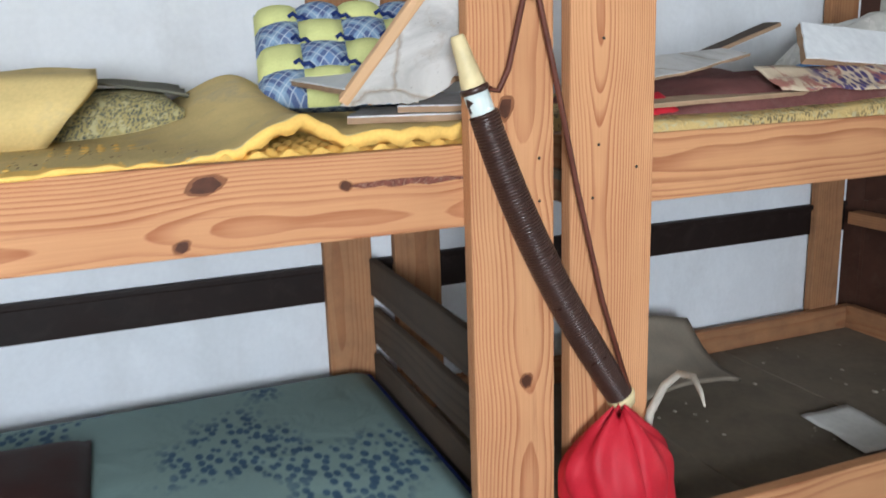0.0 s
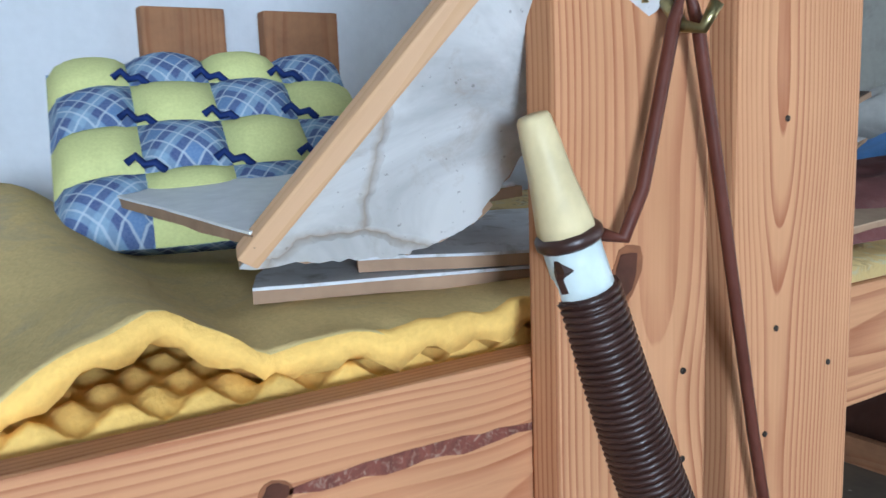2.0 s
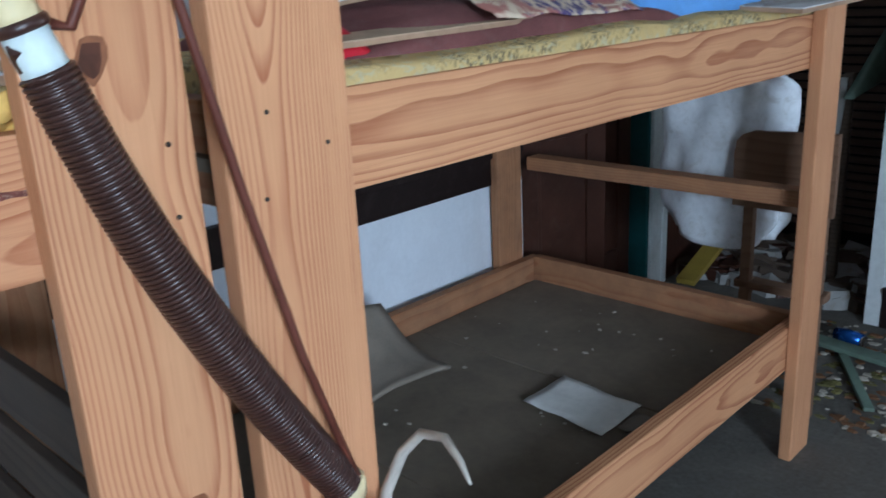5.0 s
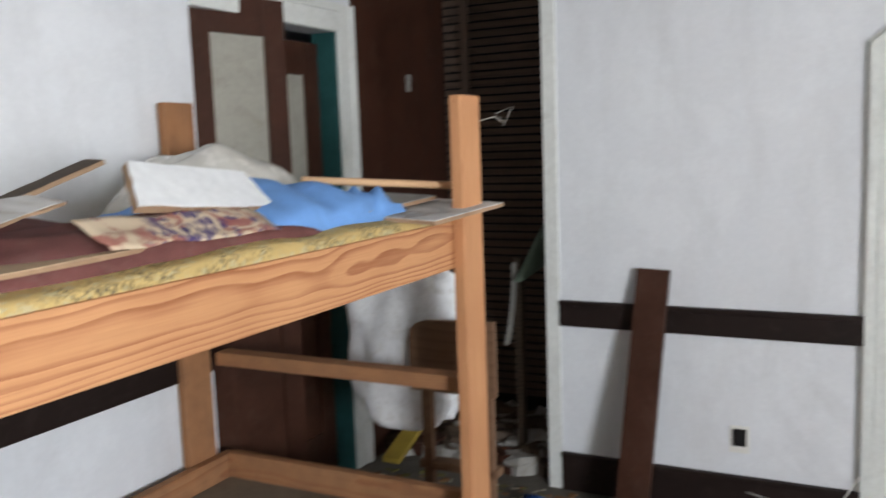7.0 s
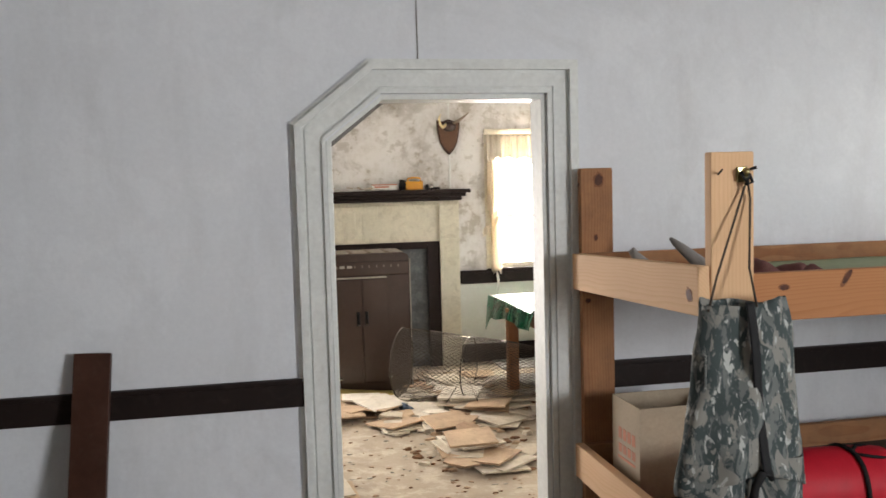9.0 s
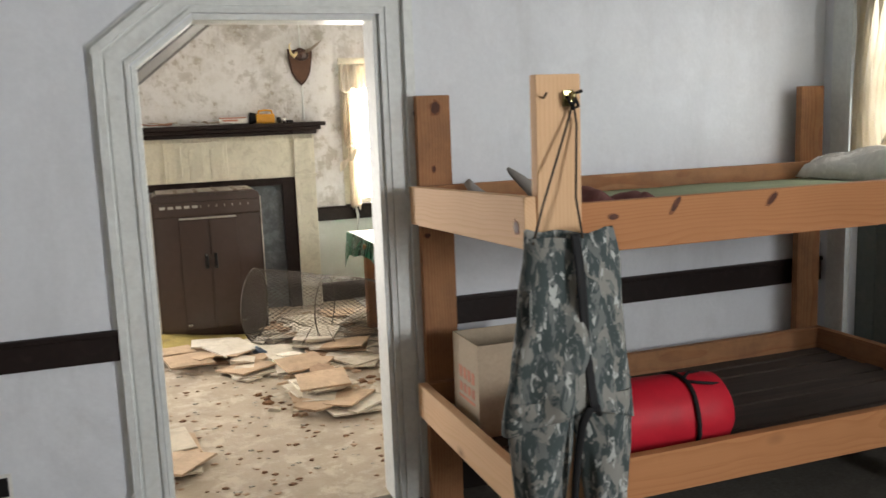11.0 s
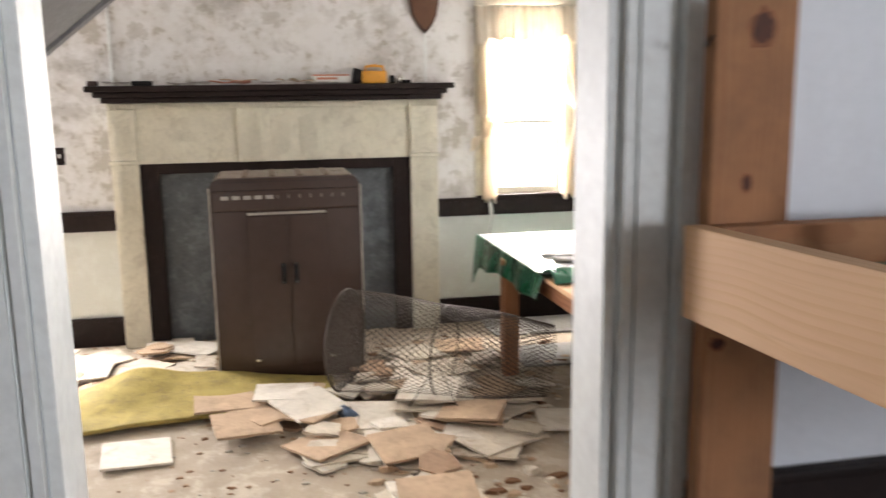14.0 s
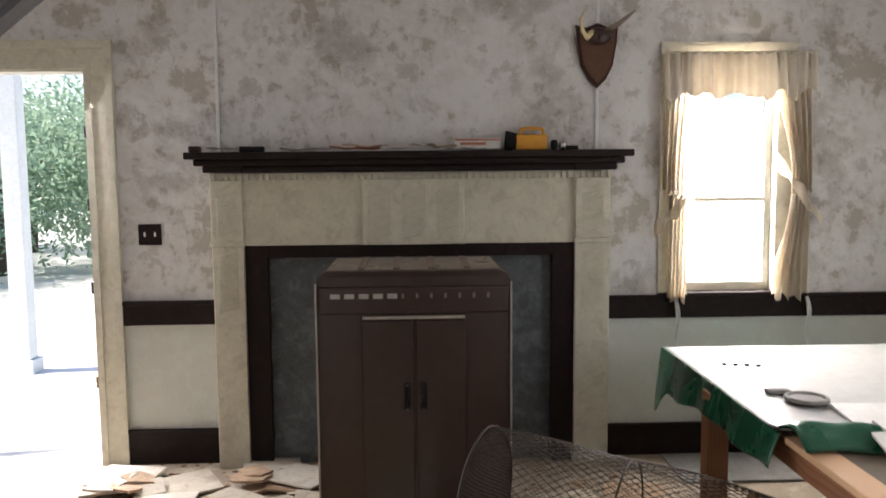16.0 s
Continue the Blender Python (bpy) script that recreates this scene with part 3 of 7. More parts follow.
for y, z, rx, rz, sl, x in ((0.758, 1.325, 0.026, 0.014, 0.5, -1.004), (0.708, 1.222, 0.012, 0.010, 0.3, -1.004), (1.003, 1.303, 0.010, 0.0085, 0.0, -1.004), (1.307, 1.428, 0.014, 0.019, 0.2, -0.965), (1.346, 0.878, 0.012, 0.014, 0.0, -0.965)):
    knot(bunk_a, "+x", (x, y, z), rx, rz, sl, int(y * 1000))
streak = [(1.0 + 0.255 * i / 14, 1.3025 + 0.007 * math.sin(i / 14 * math.pi) ** 0.7 * (1 + 0.5 * wob(i * 0.9, 2.0)) - 0.004 * i / 14) for i in range(15)]
streak += [(y, z - 0.013 * math.sin((y - 1.0) / 0.255 * math.pi) ** 0.6 * (1 + 0.5 * wob(y * 40, 6.0)) - 0.001) for y, z in streak[::-1]]
part("pitch_streak", prism(streak, "x", -1.005, -1.0033), PITCH, bunk_a, "reddish pitch streak in the grain")
# the upper end board of the bunk by the doorway slopes up towards the room
for ob in bunk_c.children:
    if ob.name.startswith("end_rail") and ob.matrix_basis.translation.z > 1.0:
        hinge = Vector((0.0, 4.458 - bunk_c.matrix_basis.translation.y, 1.275))
        ob.matrix_basis = Matrix.Translation(hinge) @ Matrix.Rotation(-0.033, 4, "X") @ Matrix.Translation(-hinge) @ ob.matrix_basis
knot(bunk_c, "x", (1.248, 3.445, 1.294), 0.016, 0.018, 0.2, 9)
# decks, end boards and rungs
for root, z, x_lo, x_hi, y_lo, y_hi, w in ((bunk_a, 1.175, -2.03, -1.045, -0.55, 1.40, DECK), (bunk_b, 1.175, -2.03, -1.045, 1.48, 3.43, DECK)):
    part("upper_deck", boxes(((x_lo, y_lo, z + 0.09), (x_hi, y_hi, z + 0.108))), w, root)
part("lower_deck", boxes(((-2.03, -0.55, 0.338), (-1.045, 1.33, 0.357))), DECK, bunk_a)
for a, b in ((1.48, 2.10), (2.105, 2.75), (2.756, 3.43)):
    part("lower_deck_panel", boxes(((-2.035, a, 0.335), (-1.045, b, 0.355)), bevel=0.002), DECK, bunk_b)
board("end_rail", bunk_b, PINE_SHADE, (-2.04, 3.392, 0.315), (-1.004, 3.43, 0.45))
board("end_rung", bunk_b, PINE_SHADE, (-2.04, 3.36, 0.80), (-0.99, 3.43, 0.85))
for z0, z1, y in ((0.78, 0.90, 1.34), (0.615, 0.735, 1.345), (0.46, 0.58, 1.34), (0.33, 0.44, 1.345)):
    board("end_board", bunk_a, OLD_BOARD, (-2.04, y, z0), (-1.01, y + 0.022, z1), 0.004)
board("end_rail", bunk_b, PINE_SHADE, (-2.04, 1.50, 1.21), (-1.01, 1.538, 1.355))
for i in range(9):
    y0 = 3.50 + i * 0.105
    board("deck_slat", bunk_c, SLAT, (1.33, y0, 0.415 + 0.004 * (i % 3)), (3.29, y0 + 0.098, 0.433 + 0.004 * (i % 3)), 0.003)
part("upper_deck", boxes(((1.30, 3.47, 1.22), (3.30, 4.41, 1.235))), DECK, bunk_c)
board("end_rail", bunk_c, PINE_SHADE, (3.285, 3.43, 0.43), (3.322, 4.458, 0.54))

# ---- fireplace and cabinet ----
fire = thing("fireplace", "cream painted mantelpiece with dark brown shelf and boarded grate", "fireplace", (0.68, F - 0.05, 0))
ML, MR, MF = -0.335, 1.70, 8.68


def quick(name, material, a, b, parent, bevel=0.004, label=""):
    return part(name, boxes((a, b), bevel=bevel), material, parent, label)


quick("shelf", TRIM_DARK, (-0.44, 8.60, 1.605), (1.80, F, 1.64), fire, 0.008, "dark brown mantel shelf")
quick("shelf_moulding", TRIM_DARK, (-0.40, 8.625, 1.572), (1.76, F, 1.605), fire, 0.010)
quick("shelf_moulding", TRIM_DARK, (-0.36, 8.65, 1.538), (1.725, F, 1.572), fire, 0.012)
quick("frieze", TRIM_CREAM, (ML, 8.715, 1.165), (MR, F, 1.538), fire, 0.003)
quick("frieze_panel", TRIM_CREAM, (0.43, 8.69, 1.165), (0.95, 8.716, 1.50), fire, 0.004)
quick("bed_mould", TRIM_CREAM, (ML, 8.688, 1.502), (MR, 8.716, 1.537), fire, 0.006)
for xa, xb in ((ML, -0.175), (1.52, MR)):
    quick("pilaster", TRIM_CREAM, (xa, 8.69, 0.0), (xb, F, 1.165), fire, 0.006)
    quick("pilaster_cap", TRIM_CREAM, (xa - 0.008, 8.675, 1.165), (xb + 0.008, 8.716, 1.19), fire, 0.006)
    quick("pilaster_block", TRIM_CREAM, (xa, 8.682, 1.19), (xb, 8.716, 1.50), fire, 0.006)
for i in range(60):
    xx = ML + 0.012 + i * 0.034
    quick("dentil", TRIM_CREAM, (xx, 8.668, 1.500), (xx + 0.018, 8.689, 1.527), fire, 0.0)


def carving(columns, fan=None):
    """Shallow slanted ribs cut in columns, and a small fan of ribs."""
    bm = bmesh.new()

    def rib(p, q, w, y):
        d = Vector((q[0] - p[0], q[1] - p[1])).normalized()
        nx, nz = -d.y * w, d.x * w
        ring = [(p[0] + nx, p[1] + nz), (q[0] + nx, q[1] + nz), (q[0] - nx, q[1] - nz), (p[0] - nx, p[1] - nz)]
        lo = [bm.verts.new((a, y, b)) for a, b in ring]
        hi = [bm.verts.new((a + (p[0] + q[0] - 2 * a) * 0.08, y - 0.004, b)) for a, b in ring]
        bm.faces.new(hi)
        for i in range(4):
            bm.faces.new((lo[i], lo[(i + 1) % 4], hi[(i + 1) % 4], hi[i]))
    for xa, xb, za, zb, y in columns:
        z = za
        while z < zb:
            rib((xa, z), (xb, z + 0.35 * (xb - xa)), 0.0028, y)
            z += 0.014
    if fan:
        for i in range(11):
            a = math.pi * (0.08 + 0.84 * i / 10)
            rib((fan[0] + 0.025 * math.cos(a), fan[1] + 0.02 * math.sin(a)), (fan[0] + 0.095 * math.cos(a), fan[1] + 0.07 * math.sin(a)), 0.0035, fan[2])
    bmesh.ops.recalc_face_normals(bm, faces=bm.faces)
    return bm


panel = part("carving", carving([(0.455, 0.575, 1.19, 1.44, 8.690), (0.63, 0.75, 1.19, 1.44, 8.690), (0.805, 0.925, 1.19, 1.44, 8.690)]), TRIM_CREAM, fire, "shallow slanted carving")
panel["kind"] = "stuff"
for xa, xb in ((ML + 0.03, -0.205), (1.55, MR - 0.03)):
    panel = part("carving", carving([(xa, xb, 1.215, 1.42, 8.682), (xa, xb, 0.82, 1.12, 8.690)]), TRIM_CREAM, fire, "shallow slanted carving")
    panel["kind"] = "stuff"
for fx in (0.09, 1.24):
    panel = part("carving", carving([], (fx, 1.29, 8.715)), TRIM_CREAM, fire, "small carved fan")
    panel["kind"] = "stuff"
for xa, xb in ((ML - 0.02, -0.16), (1.505, MR + 0.02)):
    quick("shelf_break", TRIM_DARK, (xa, 8.63, 1.538), (xb, 8.66, 1.574), fire, 0.008)
quick("surround", TRIM_DARK, (-0.175, 8.72, 0), (-0.06, F, 1.165), fire, 0.004)
quick("surround", TRIM_DARK, (1.405, 8.72, 0), (1.52, F, 1.165), fire, 0.004)
quick("surround", TRIM_DARK, (-0.06, 8.72, 1.10), (1.405, F, 1.165), fire, 0.004)
part("fire_board", sheet(60, 44, lambda u, v: (-0.06 + 1.465 * u, 8.770 + 0.014 * wob(u * 9, v * 9, 2) + 0.013 * wob(u * 22, v * 22), 1.10 * v)), HEARTH, fire, "crinkled blue-grey tin sheet", smooth=True)

cab = thing("metal_cabinet", "brown enamelled metal cabinet with two doors and a ribbed top", "cabinet", (0.67, 8.03, 0))
CX0, CX1, CY0, CY1, CZ = 0.290, 1.088, 7.80, 8.29, 1.142
bm = prism([(CX0, 0.02), (CX1, 0.02), (CX1, CZ - 0.05), (CX1 - 0.015, CZ - 0.018), (CX1 - 0.05, CZ), (CX0 + 0.05, CZ), (CX0 + 0.015, CZ - 0.018), (CX0, CZ - 0.05)], "y", CY0, CY1)
bmesh.ops.bevel(bm, geom=[e for e in bm.edges if e.verts[0].co.y == e.verts[1].co.y], offset=0.022, segments=4, affect="EDGES")
part("body", bm, ENAMEL, cab)
quick("header", ENAMEL, (CX0 + 0.006, CY0 - 0.010, 0.965), (CX1 - 0.006, CY0 + 0.01, 1.078), cab, 0.012)
quick("header_strip", ENAMEL_EDGE, (CX0 + 0.19, CY0 - 0.018, 0.945), (CX1 - 0.19, CY0 - 0.002, 0.958), cab, 0.003, "worn silver strip")
for xa, xb in ((CX0 + 0.185, CX0 + 0.397), (CX0 + 0.409, CX1 - 0.185)):
    leaf = quick("door", ENAMEL, (xa, CY0 - 0.012, 0.10), (xb, CY0 + 0.004, 0.938), cab, 0.005)
    hx = xb - 0.028 if xa < 0.6 else xa + 0.028
    part("handle", tube([(hx, CY0 - 0.014, 0.575), (hx, CY0 - 0.038, 0.590), (hx, CY0 - 0.038, 0.655), (hx, CY0 - 0.014, 0.67)], 0.009), IRON, leaf, "black pull handle", smooth=True)
    part("handle_plate", boxes(((hx - 0.012, CY0 - 0.017, 0.565), (hx + 0.012, CY0 - 0.011, 0.68)), bevel=0.003), IRON, leaf)
    for bz in (0.578, 0.667):
        part("bolt", tube([(hx, CY0 - 0.013, bz), (hx, CY0 - 0.026, bz)], 0.007, 8), CHROME, leaf, "bright bolt head")
    hz = xa + 0.012 if xa < 0.6 else xb - 0.012
    part("latch", boxes(((hz, CY0 - 0.02, 0.135), (hz + 0.03, CY0 - 0.01, 0.15)), bevel=0.002), CHROME, leaf)
quick("top_panel", ENAMEL_TOP, (CX0 + 0.045, CY0 + 0.012, CZ - 0.004), (CX1 - 0.045, CY1 - 0.012, CZ + 0.003), cab, 0.003, "dusty tan enamel top")
for i in range(4):
    xa = CX0 + 0.17 + i * 0.145
    quick("top_rib", ENAMEL_WORN, (xa, CY0 + 0.03, CZ + 0.001), (xa + 0.03, CY1 - 0.03, CZ + 0.009), cab, 0.003)
# The first five slots are wide and silver: the door's reflection painted on.
for i in range(12):
    xa = CX0 + 0.06 + i * 0.058
    quick("vent_slot", ENAMEL_EDGE if i < 5 else ENAMEL_WORN, (xa, CY0 - 0.0125, 1.030), (xa + (0.040 if i < 5 else 0.010), CY0 - 0.009, 1.050), cab, 0.0)
for xa in (CX0 - 0.004, CX1 - 0.004):
    quick("edge_strip", ENAMEL_EDGE, (xa, CY0 - 0.003, 0.03), (xa + 0.008, CY0 + 0.012, CZ - 0.05), cab, 0.002, "worn bright edge")
for xa in (CX0 + 0.03, CX1 - 0.07):
    for ya in (CY0 + 0.03, CY1 - 0.07):
        quick("foot", IRON, (xa, ya, 0.0), (xa + 0.04, ya + 0.04, 0.022), cab, 0.0)

# ---- bunk room: bedding and things on the bunks ----


def checks(name, ground, dark, light, size):
    """Plaid cotton laid on the bias: dark bands, pale bands and thin white lines both ways."""
    k = Nodes(name, 0.88)
    v = k.coords()
    turned = k.n("Mapping", Rotation=(0, 0, 0.72))
    k.l(v, turned.inputs["Vector"])
    col = ground
    for scale, lo, colour, much in ((size, 0.62, dark, 0.75), (size * 0.5, 0.80, light, 0.6), (size * 1.5, 0.93, (0.50, 0.58, 0.66), 0.7)):
        for d in ("X", "Y"):
            x = k.n("TexWave", Scale=scale, Distortion=0.5)
            x.bands_direction = d
            k.l(turned.outputs[0], x.inputs["Vector"])
            col = k.mix(k.ramp(x.outputs["Fac"], (lo, 0.0), (lo + 0.06, much)), col, colour)
    fine = k.noise(v, 320, 2)
    col = k.mix(0.12, col, fine)
    k.bump(fine, 0.3, 0.001)
    return k.done(col)


def printed(name, ground, blot, second, scale, size=(0.42, 0.52), rough=0.9, extra=None, extra_scale=8):
    """A cloth printed with clustered leaf-like blots."""
    k = Nodes(name, rough)
    v = k.coords()
    area = k.noise(v, scale * 0.55, 2, 0.5, 0.2)
    leaf = k.n("TexVoronoi", Scale=scale * 6)
    leaf.inputs["Randomness"].default_value = 1.0
    wv = k.n("Mapping", Scale=(1.0, 1.7, 1.0), Rotation=(0, 0, 0.7))
    k.l(v, wv.inputs["Vector"])
    k.l(wv.outputs[0], leaf.inputs["Vector"])
    inside = k.mix(1.0, k.ramp(area, (size[0], 0.0), (size[1], 1.0)), k.ramp(leaf.outputs["Distance"], (0.38, 1.0), (0.55, 0.0)), "MULTIPLY")
    tint = k.mix(k.noise(v, scale * 4, 3), blot, second)
    col = k.mix(inside, ground, tint)
    if extra:
        col = k.mix(k.ramp(k.noise(v, extra_scale, 5, 0.6, 0.8), (0.55, 0.0), (0.6, 0.9)), col, extra)
    quilt = k.noise(v, scale * 1.4, 3, 0.5, 1.2)
    k.bump(quilt, 0.35, 0.02)
    return k.done(col)


FOAM = plain("yellow_foam", (0.92, 0.57, 0.155), 0.9, stain=6, vary=0.2, grain=160, bump=0.4)
GREY_WOOL = plain("grey_wool", (0.28, 0.26, 0.245), 0.95, stain=8, vary=0.3, grain=220, bump=0.5)
FOAM_TOP = plain("dusty_foam_top", (0.67, 0.505, 0.22), 0.95, stain=4, vary=0.22, grain=160, bump=0.5, dirt=(0.40, 0.34, 0.23), dirty=0.6)
MATTRESS = printed("floral_mattress_cloth", (0.27, 0.39, 0.37), (0.045, 0.10, 0.17), (0.09, 0.17, 0.25), 4.4, (0.42, 0.50))
YELLOW_PATCH = plain("yellow_cotton", (0.66, 0.68, 0.29), 0.9, stain=9, vary=0.12, grain=250)
BLUE_PLAID = checks("blue_plaid", (0.10, 0.20, 0.40), (0.025, 0.055, 0.19), (0.24, 0.37, 0.50), 10)
NAVY = plain("navy_ribbon", (0.012, 0.03, 0.14), 0.7)
FLOWER_CLOTH = printed("small_flower_cloth", (0.36, 0.30, 0.13), (0.07, 0.085, 0.07), (0.13, 0.13, 0.1), 22, (0.35, 0.45), extra=(0.45, 0.40, 0.22), extra_scale=60)
GREY_CLOTH = plain("grey_dusty_cloth", (0.15, 0.145, 0.115), 0.95, stain=7, vary=0.3, grain=200)
QUILT = printed("yellow_print_ticking", (0.57, 0.41, 0.17), (0.13, 0.105, 0.06), (0.26, 0.20, 0.10), 14, (0.42, 0.56), extra=(0.5, 0.43, 0.25), extra_scale=40)
MAROON = plain("maroon_blanket", (0.17, 0.066, 0.060), 0.95, stain=9, vary=0.35, grain=240, bump=0.5, dirt=(0.2, 0.12, 0.1), dirty=0.5)
BLUE_SHEET = plain("blue_sheet", (0.15, 0.33, 0.68), 0.8, stain=9, vary=0.2, grain=260)
MAGAZINE = printed("magazine_page", (0.62, 0.50, 0.36), (0.03, 0.03, 0.14), (0.10, 0.06, 0.16), 5, (0.5, 0.56), 0.5, extra=(0.34, 0.12, 0.10), extra_scale=9)
GREYISH = plain("grey_stained_card", (0.30, 0.29, 0.27), 0.85, stain=7, vary=0.3, dirt=(0.2, 0.16, 0.11), dirty=0.6)
CANVAS = plain("tan_canvas", (0.24, 0.20, 0.155), 0.95, stain=8, vary=0.25, grain=220, bump=0.4)
CORD = plain("brown_cord", (0.06, 0.045, 0.035), 0.8)
GREEN_PAD = plain("pale_green_pad", (0.27, 0.30, 0.185), 0.9, stain=5, vary=0.15)
WHITE_BAG = plain("white_sack", (0.76, 0.78, 0.80), 0.7, stain=8, vary=0.2, dirt=(0.35, 0.33, 0.28), dirty=0.5)
STICKER = plain("red_print", (0.50, 0.20, 0.13), 0.7)


def camo(name):
    """Woven cloth printed with broken vertical blotches in four greys."""
    k = Nodes(name, 0.9)
    v = k.coords((1.6, 1.6, 0.75))
    a = k.noise(v, 18, 5, 0.6, 0.8)
    b = k.noise(v, 26, 4, 0.55, 0.6)
    c = k.noise(v, 14, 4, 0.6, 0.9)
    col = k.mix(k.ramp(a, (0.46, 0.0), (0.50, 1.0)), (0.13, 0.14, 0.135), (0.05, 0.065, 0.065))
    col = k.mix(k.ramp(c, (0.54, 0.0), (0.57, 1.0)), col, (0.21, 0.205, 0.185))
    col = k.mix(k.ramp(b, (0.60, 0.0), (0.63, 1.0)), col, (0.38, 0.39, 0.37))
    k.bump(k.noise(v, 260, 2), 0.3, 0.001)
    return k.done(col)


def solid_sheet(nx, ny, top, base):
    """A closed body: a bent top, and a bottom at base(u, v)."""
    bm = bmesh.new()
    up = [[bm.verts.new(top(i / nx, j / ny)) for j in range(ny + 1)] for i in range(nx + 1)]
    lo = [[bm.verts.new(base(i / nx, j / ny)) for j in range(ny + 1)] for i in range(nx + 1)]
    for i in range(nx):
        for j in range(ny):
            bm.faces.new((up[i][j], up[i + 1][j], up[i + 1][j + 1], up[i][j + 1]))
            bm.faces.new((lo[i][j], lo[i][j + 1], lo[i + 1][j + 1], lo[i + 1][j]))
    for i in range(nx):
        bm.faces.new((up[i][0], lo[i][0], lo[i + 1][0], up[i + 1][0]))
        bm.faces.new((up[i + 1][ny], lo[i + 1][ny], lo[i][ny], up[i][ny]))
    for j in range(ny):
        bm.faces.new((up[0][j + 1], lo[0][j + 1], lo[0][j], up[0][j]))
        bm.faces.new((up[nx][j], lo[nx][j], lo[nx][j + 1], up[nx][j + 1]))
    bmesh.ops.recalc_face_normals(bm, faces=bm.faces)
    return bm


CAMO = camo("camouflage_cloth")


def pillowy(u, v, k=0.35):
    """A rounded dome over the unit square."""
    return (max(0.0, 4 * u * (1 - u)) ** k) * (max(0.0, 4 * v * (1 - v)) ** k)


LEVEL = 0.0


def single(name, bm, material, label, category, at, smooth=True, group=""):
    """A thing of one mesh, with its origin at its base."""
    m = Matrix.Translation(at)
    bm.transform(m.inverted())
    m = Matrix.Translation((0, 0, LEVEL)) @ m
    return tagged(part(name, bm, material, None, "", m, smooth), label, category, group)


def smooth_step(a, b, x):
    t = min(1.0, max(0.0, (x - a) / (b - a)))
    return t * t * (3 - 2 * t)


def ragged(points, amount, steps, seed):
    """An outline with broken edges."""
    rng = random.Random(seed)
    res = []
    for i, p in enumerate(points):
        q = points[(i + 1) % len(points)]
        for s in range(steps):
            f = s / steps
            jit = 0 if s == 0 else amount
            res.append((p[0] + (q[0] - p[0]) * f + rng.uniform(-jit, jit), p[1] + (q[1] - p[1]) * f + rng.uniform(-jit, jit)))
    return res


def fibre_board(label, outline, thick, m, seed, face=BOARD_WHITE, amount=0.004, category="broken board", under=False):
    """A broken sheet of fibre board: a pale face over a brown core."""
    m = Matrix.Translation((0, 0, LEVEL)) @ m
    root = new("broken_board")
    root.matrix_basis = m
    tagged(root, label, category, "broken fibre boards")
    shape = ragged(outline, amount, 7, seed)
    part("core", prism(shape, "z", 0.0, thick * 0.8), BOARD_BACK, root, "brown fibre core", m)
    inner = ragged([(p[0] * 0.985, p[1] * 0.985) for p in outline], amount * 0.7, 7, seed + 1)
    part("face", prism(inner, "z", -thick * 0.2 if under else thick * 0.8, 0.0 if under else thick), face, root, "", m)
    return root


def frame_of(o, x_to, y_hint):
    """A pose with its origin at o, its X axis towards x_to and its Y axis near y_hint."""
    o, x_to, y_hint = Vector(o), Vector(x_to), Vector(y_hint)
    ex = (x_to - o).normalized()
    ey = (y_hint - o)
    ey = (ey - ex * ey.dot(ex)).normalized()
    m = Matrix((ex, ey, ex.cross(ey))).transposed().to_4x4()
    m.translation = o
    return m


BROWN_HIDE = plain("brown_hide", (0.055, 0.024, 0.02), 0.6, stain=9, vary=0.3)
# mattress below, with a brown cushion on it
bm = boxes(((-2.03, -0.53, 0.358), (-1.03, 1.31, 0.55)), bevel=0.06)
mat_root = thing("mattress", "blue-green floral quilted mattress on the lower bunk", "mattress", (-1.53, 0.39, 0.358))
part("body", bm, MATTRESS, mat_root, "", Matrix.Translation((-1.53, 0.39, 0.358)) @ Matrix.Translation((1.53, -0.39, -0.358)), True)
for z in (0.385, 0.523):
    rim = [(-1.53 + 0.498 * cx, 0.39 + 0.918 * cy, z) for cx, cy in ((-1, -0.96), (-0.93, -1), (0.93, -1), (1, -0.96), (1, 0.96), (0.93, 1), (-0.93, 1), (-1, 0.96))]
    part("piping", tube(rim, 0.007, 6, True), NAVY, mat_root, "dark piping round the mattress")
single("cushion", solid_sheet(14, 14, lambda u, v: (-1.80 + 0.42 * u, 0.06 + 0.42 * v, 0.560 + 0.045 * pillowy(u, v) + 0.01 * wob(u * 3, v * 3)),
                              lambda u, v: (-1.80 + 0.42 * u, 0.06 + 0.42 * v, 0.552)), BROWN_HIDE, "dark brown leather cushion lying on a mattress", "cushion", (-1.74, 0.29, 0.552))


LEVEL = -0.05
# egg-crate foam, flat layer with bumps and a humped layer over it
def crate(x, y):
    return 0.011 * math.sin(x * 108) * math.sin(y * 108)


single("egg_crate_foam", solid_sheet(90, 170, lambda u, v: (-2.02 + 0.966 * u, -0.50 + 1.86 * v, 1.414 + crate(-2.02 + 0.966 * u, -0.5 + 1.86 * v) + 0.006 * wob(u * 4, v * 7)),
                                     lambda u, v: (-2.02 + 0.966 * u, -0.50 + 1.86 * v, 1.331)), FOAM, "yellow egg-crate foam pad with pointed bumps", "foam pad", (-1.5, 0.4, 1.331))


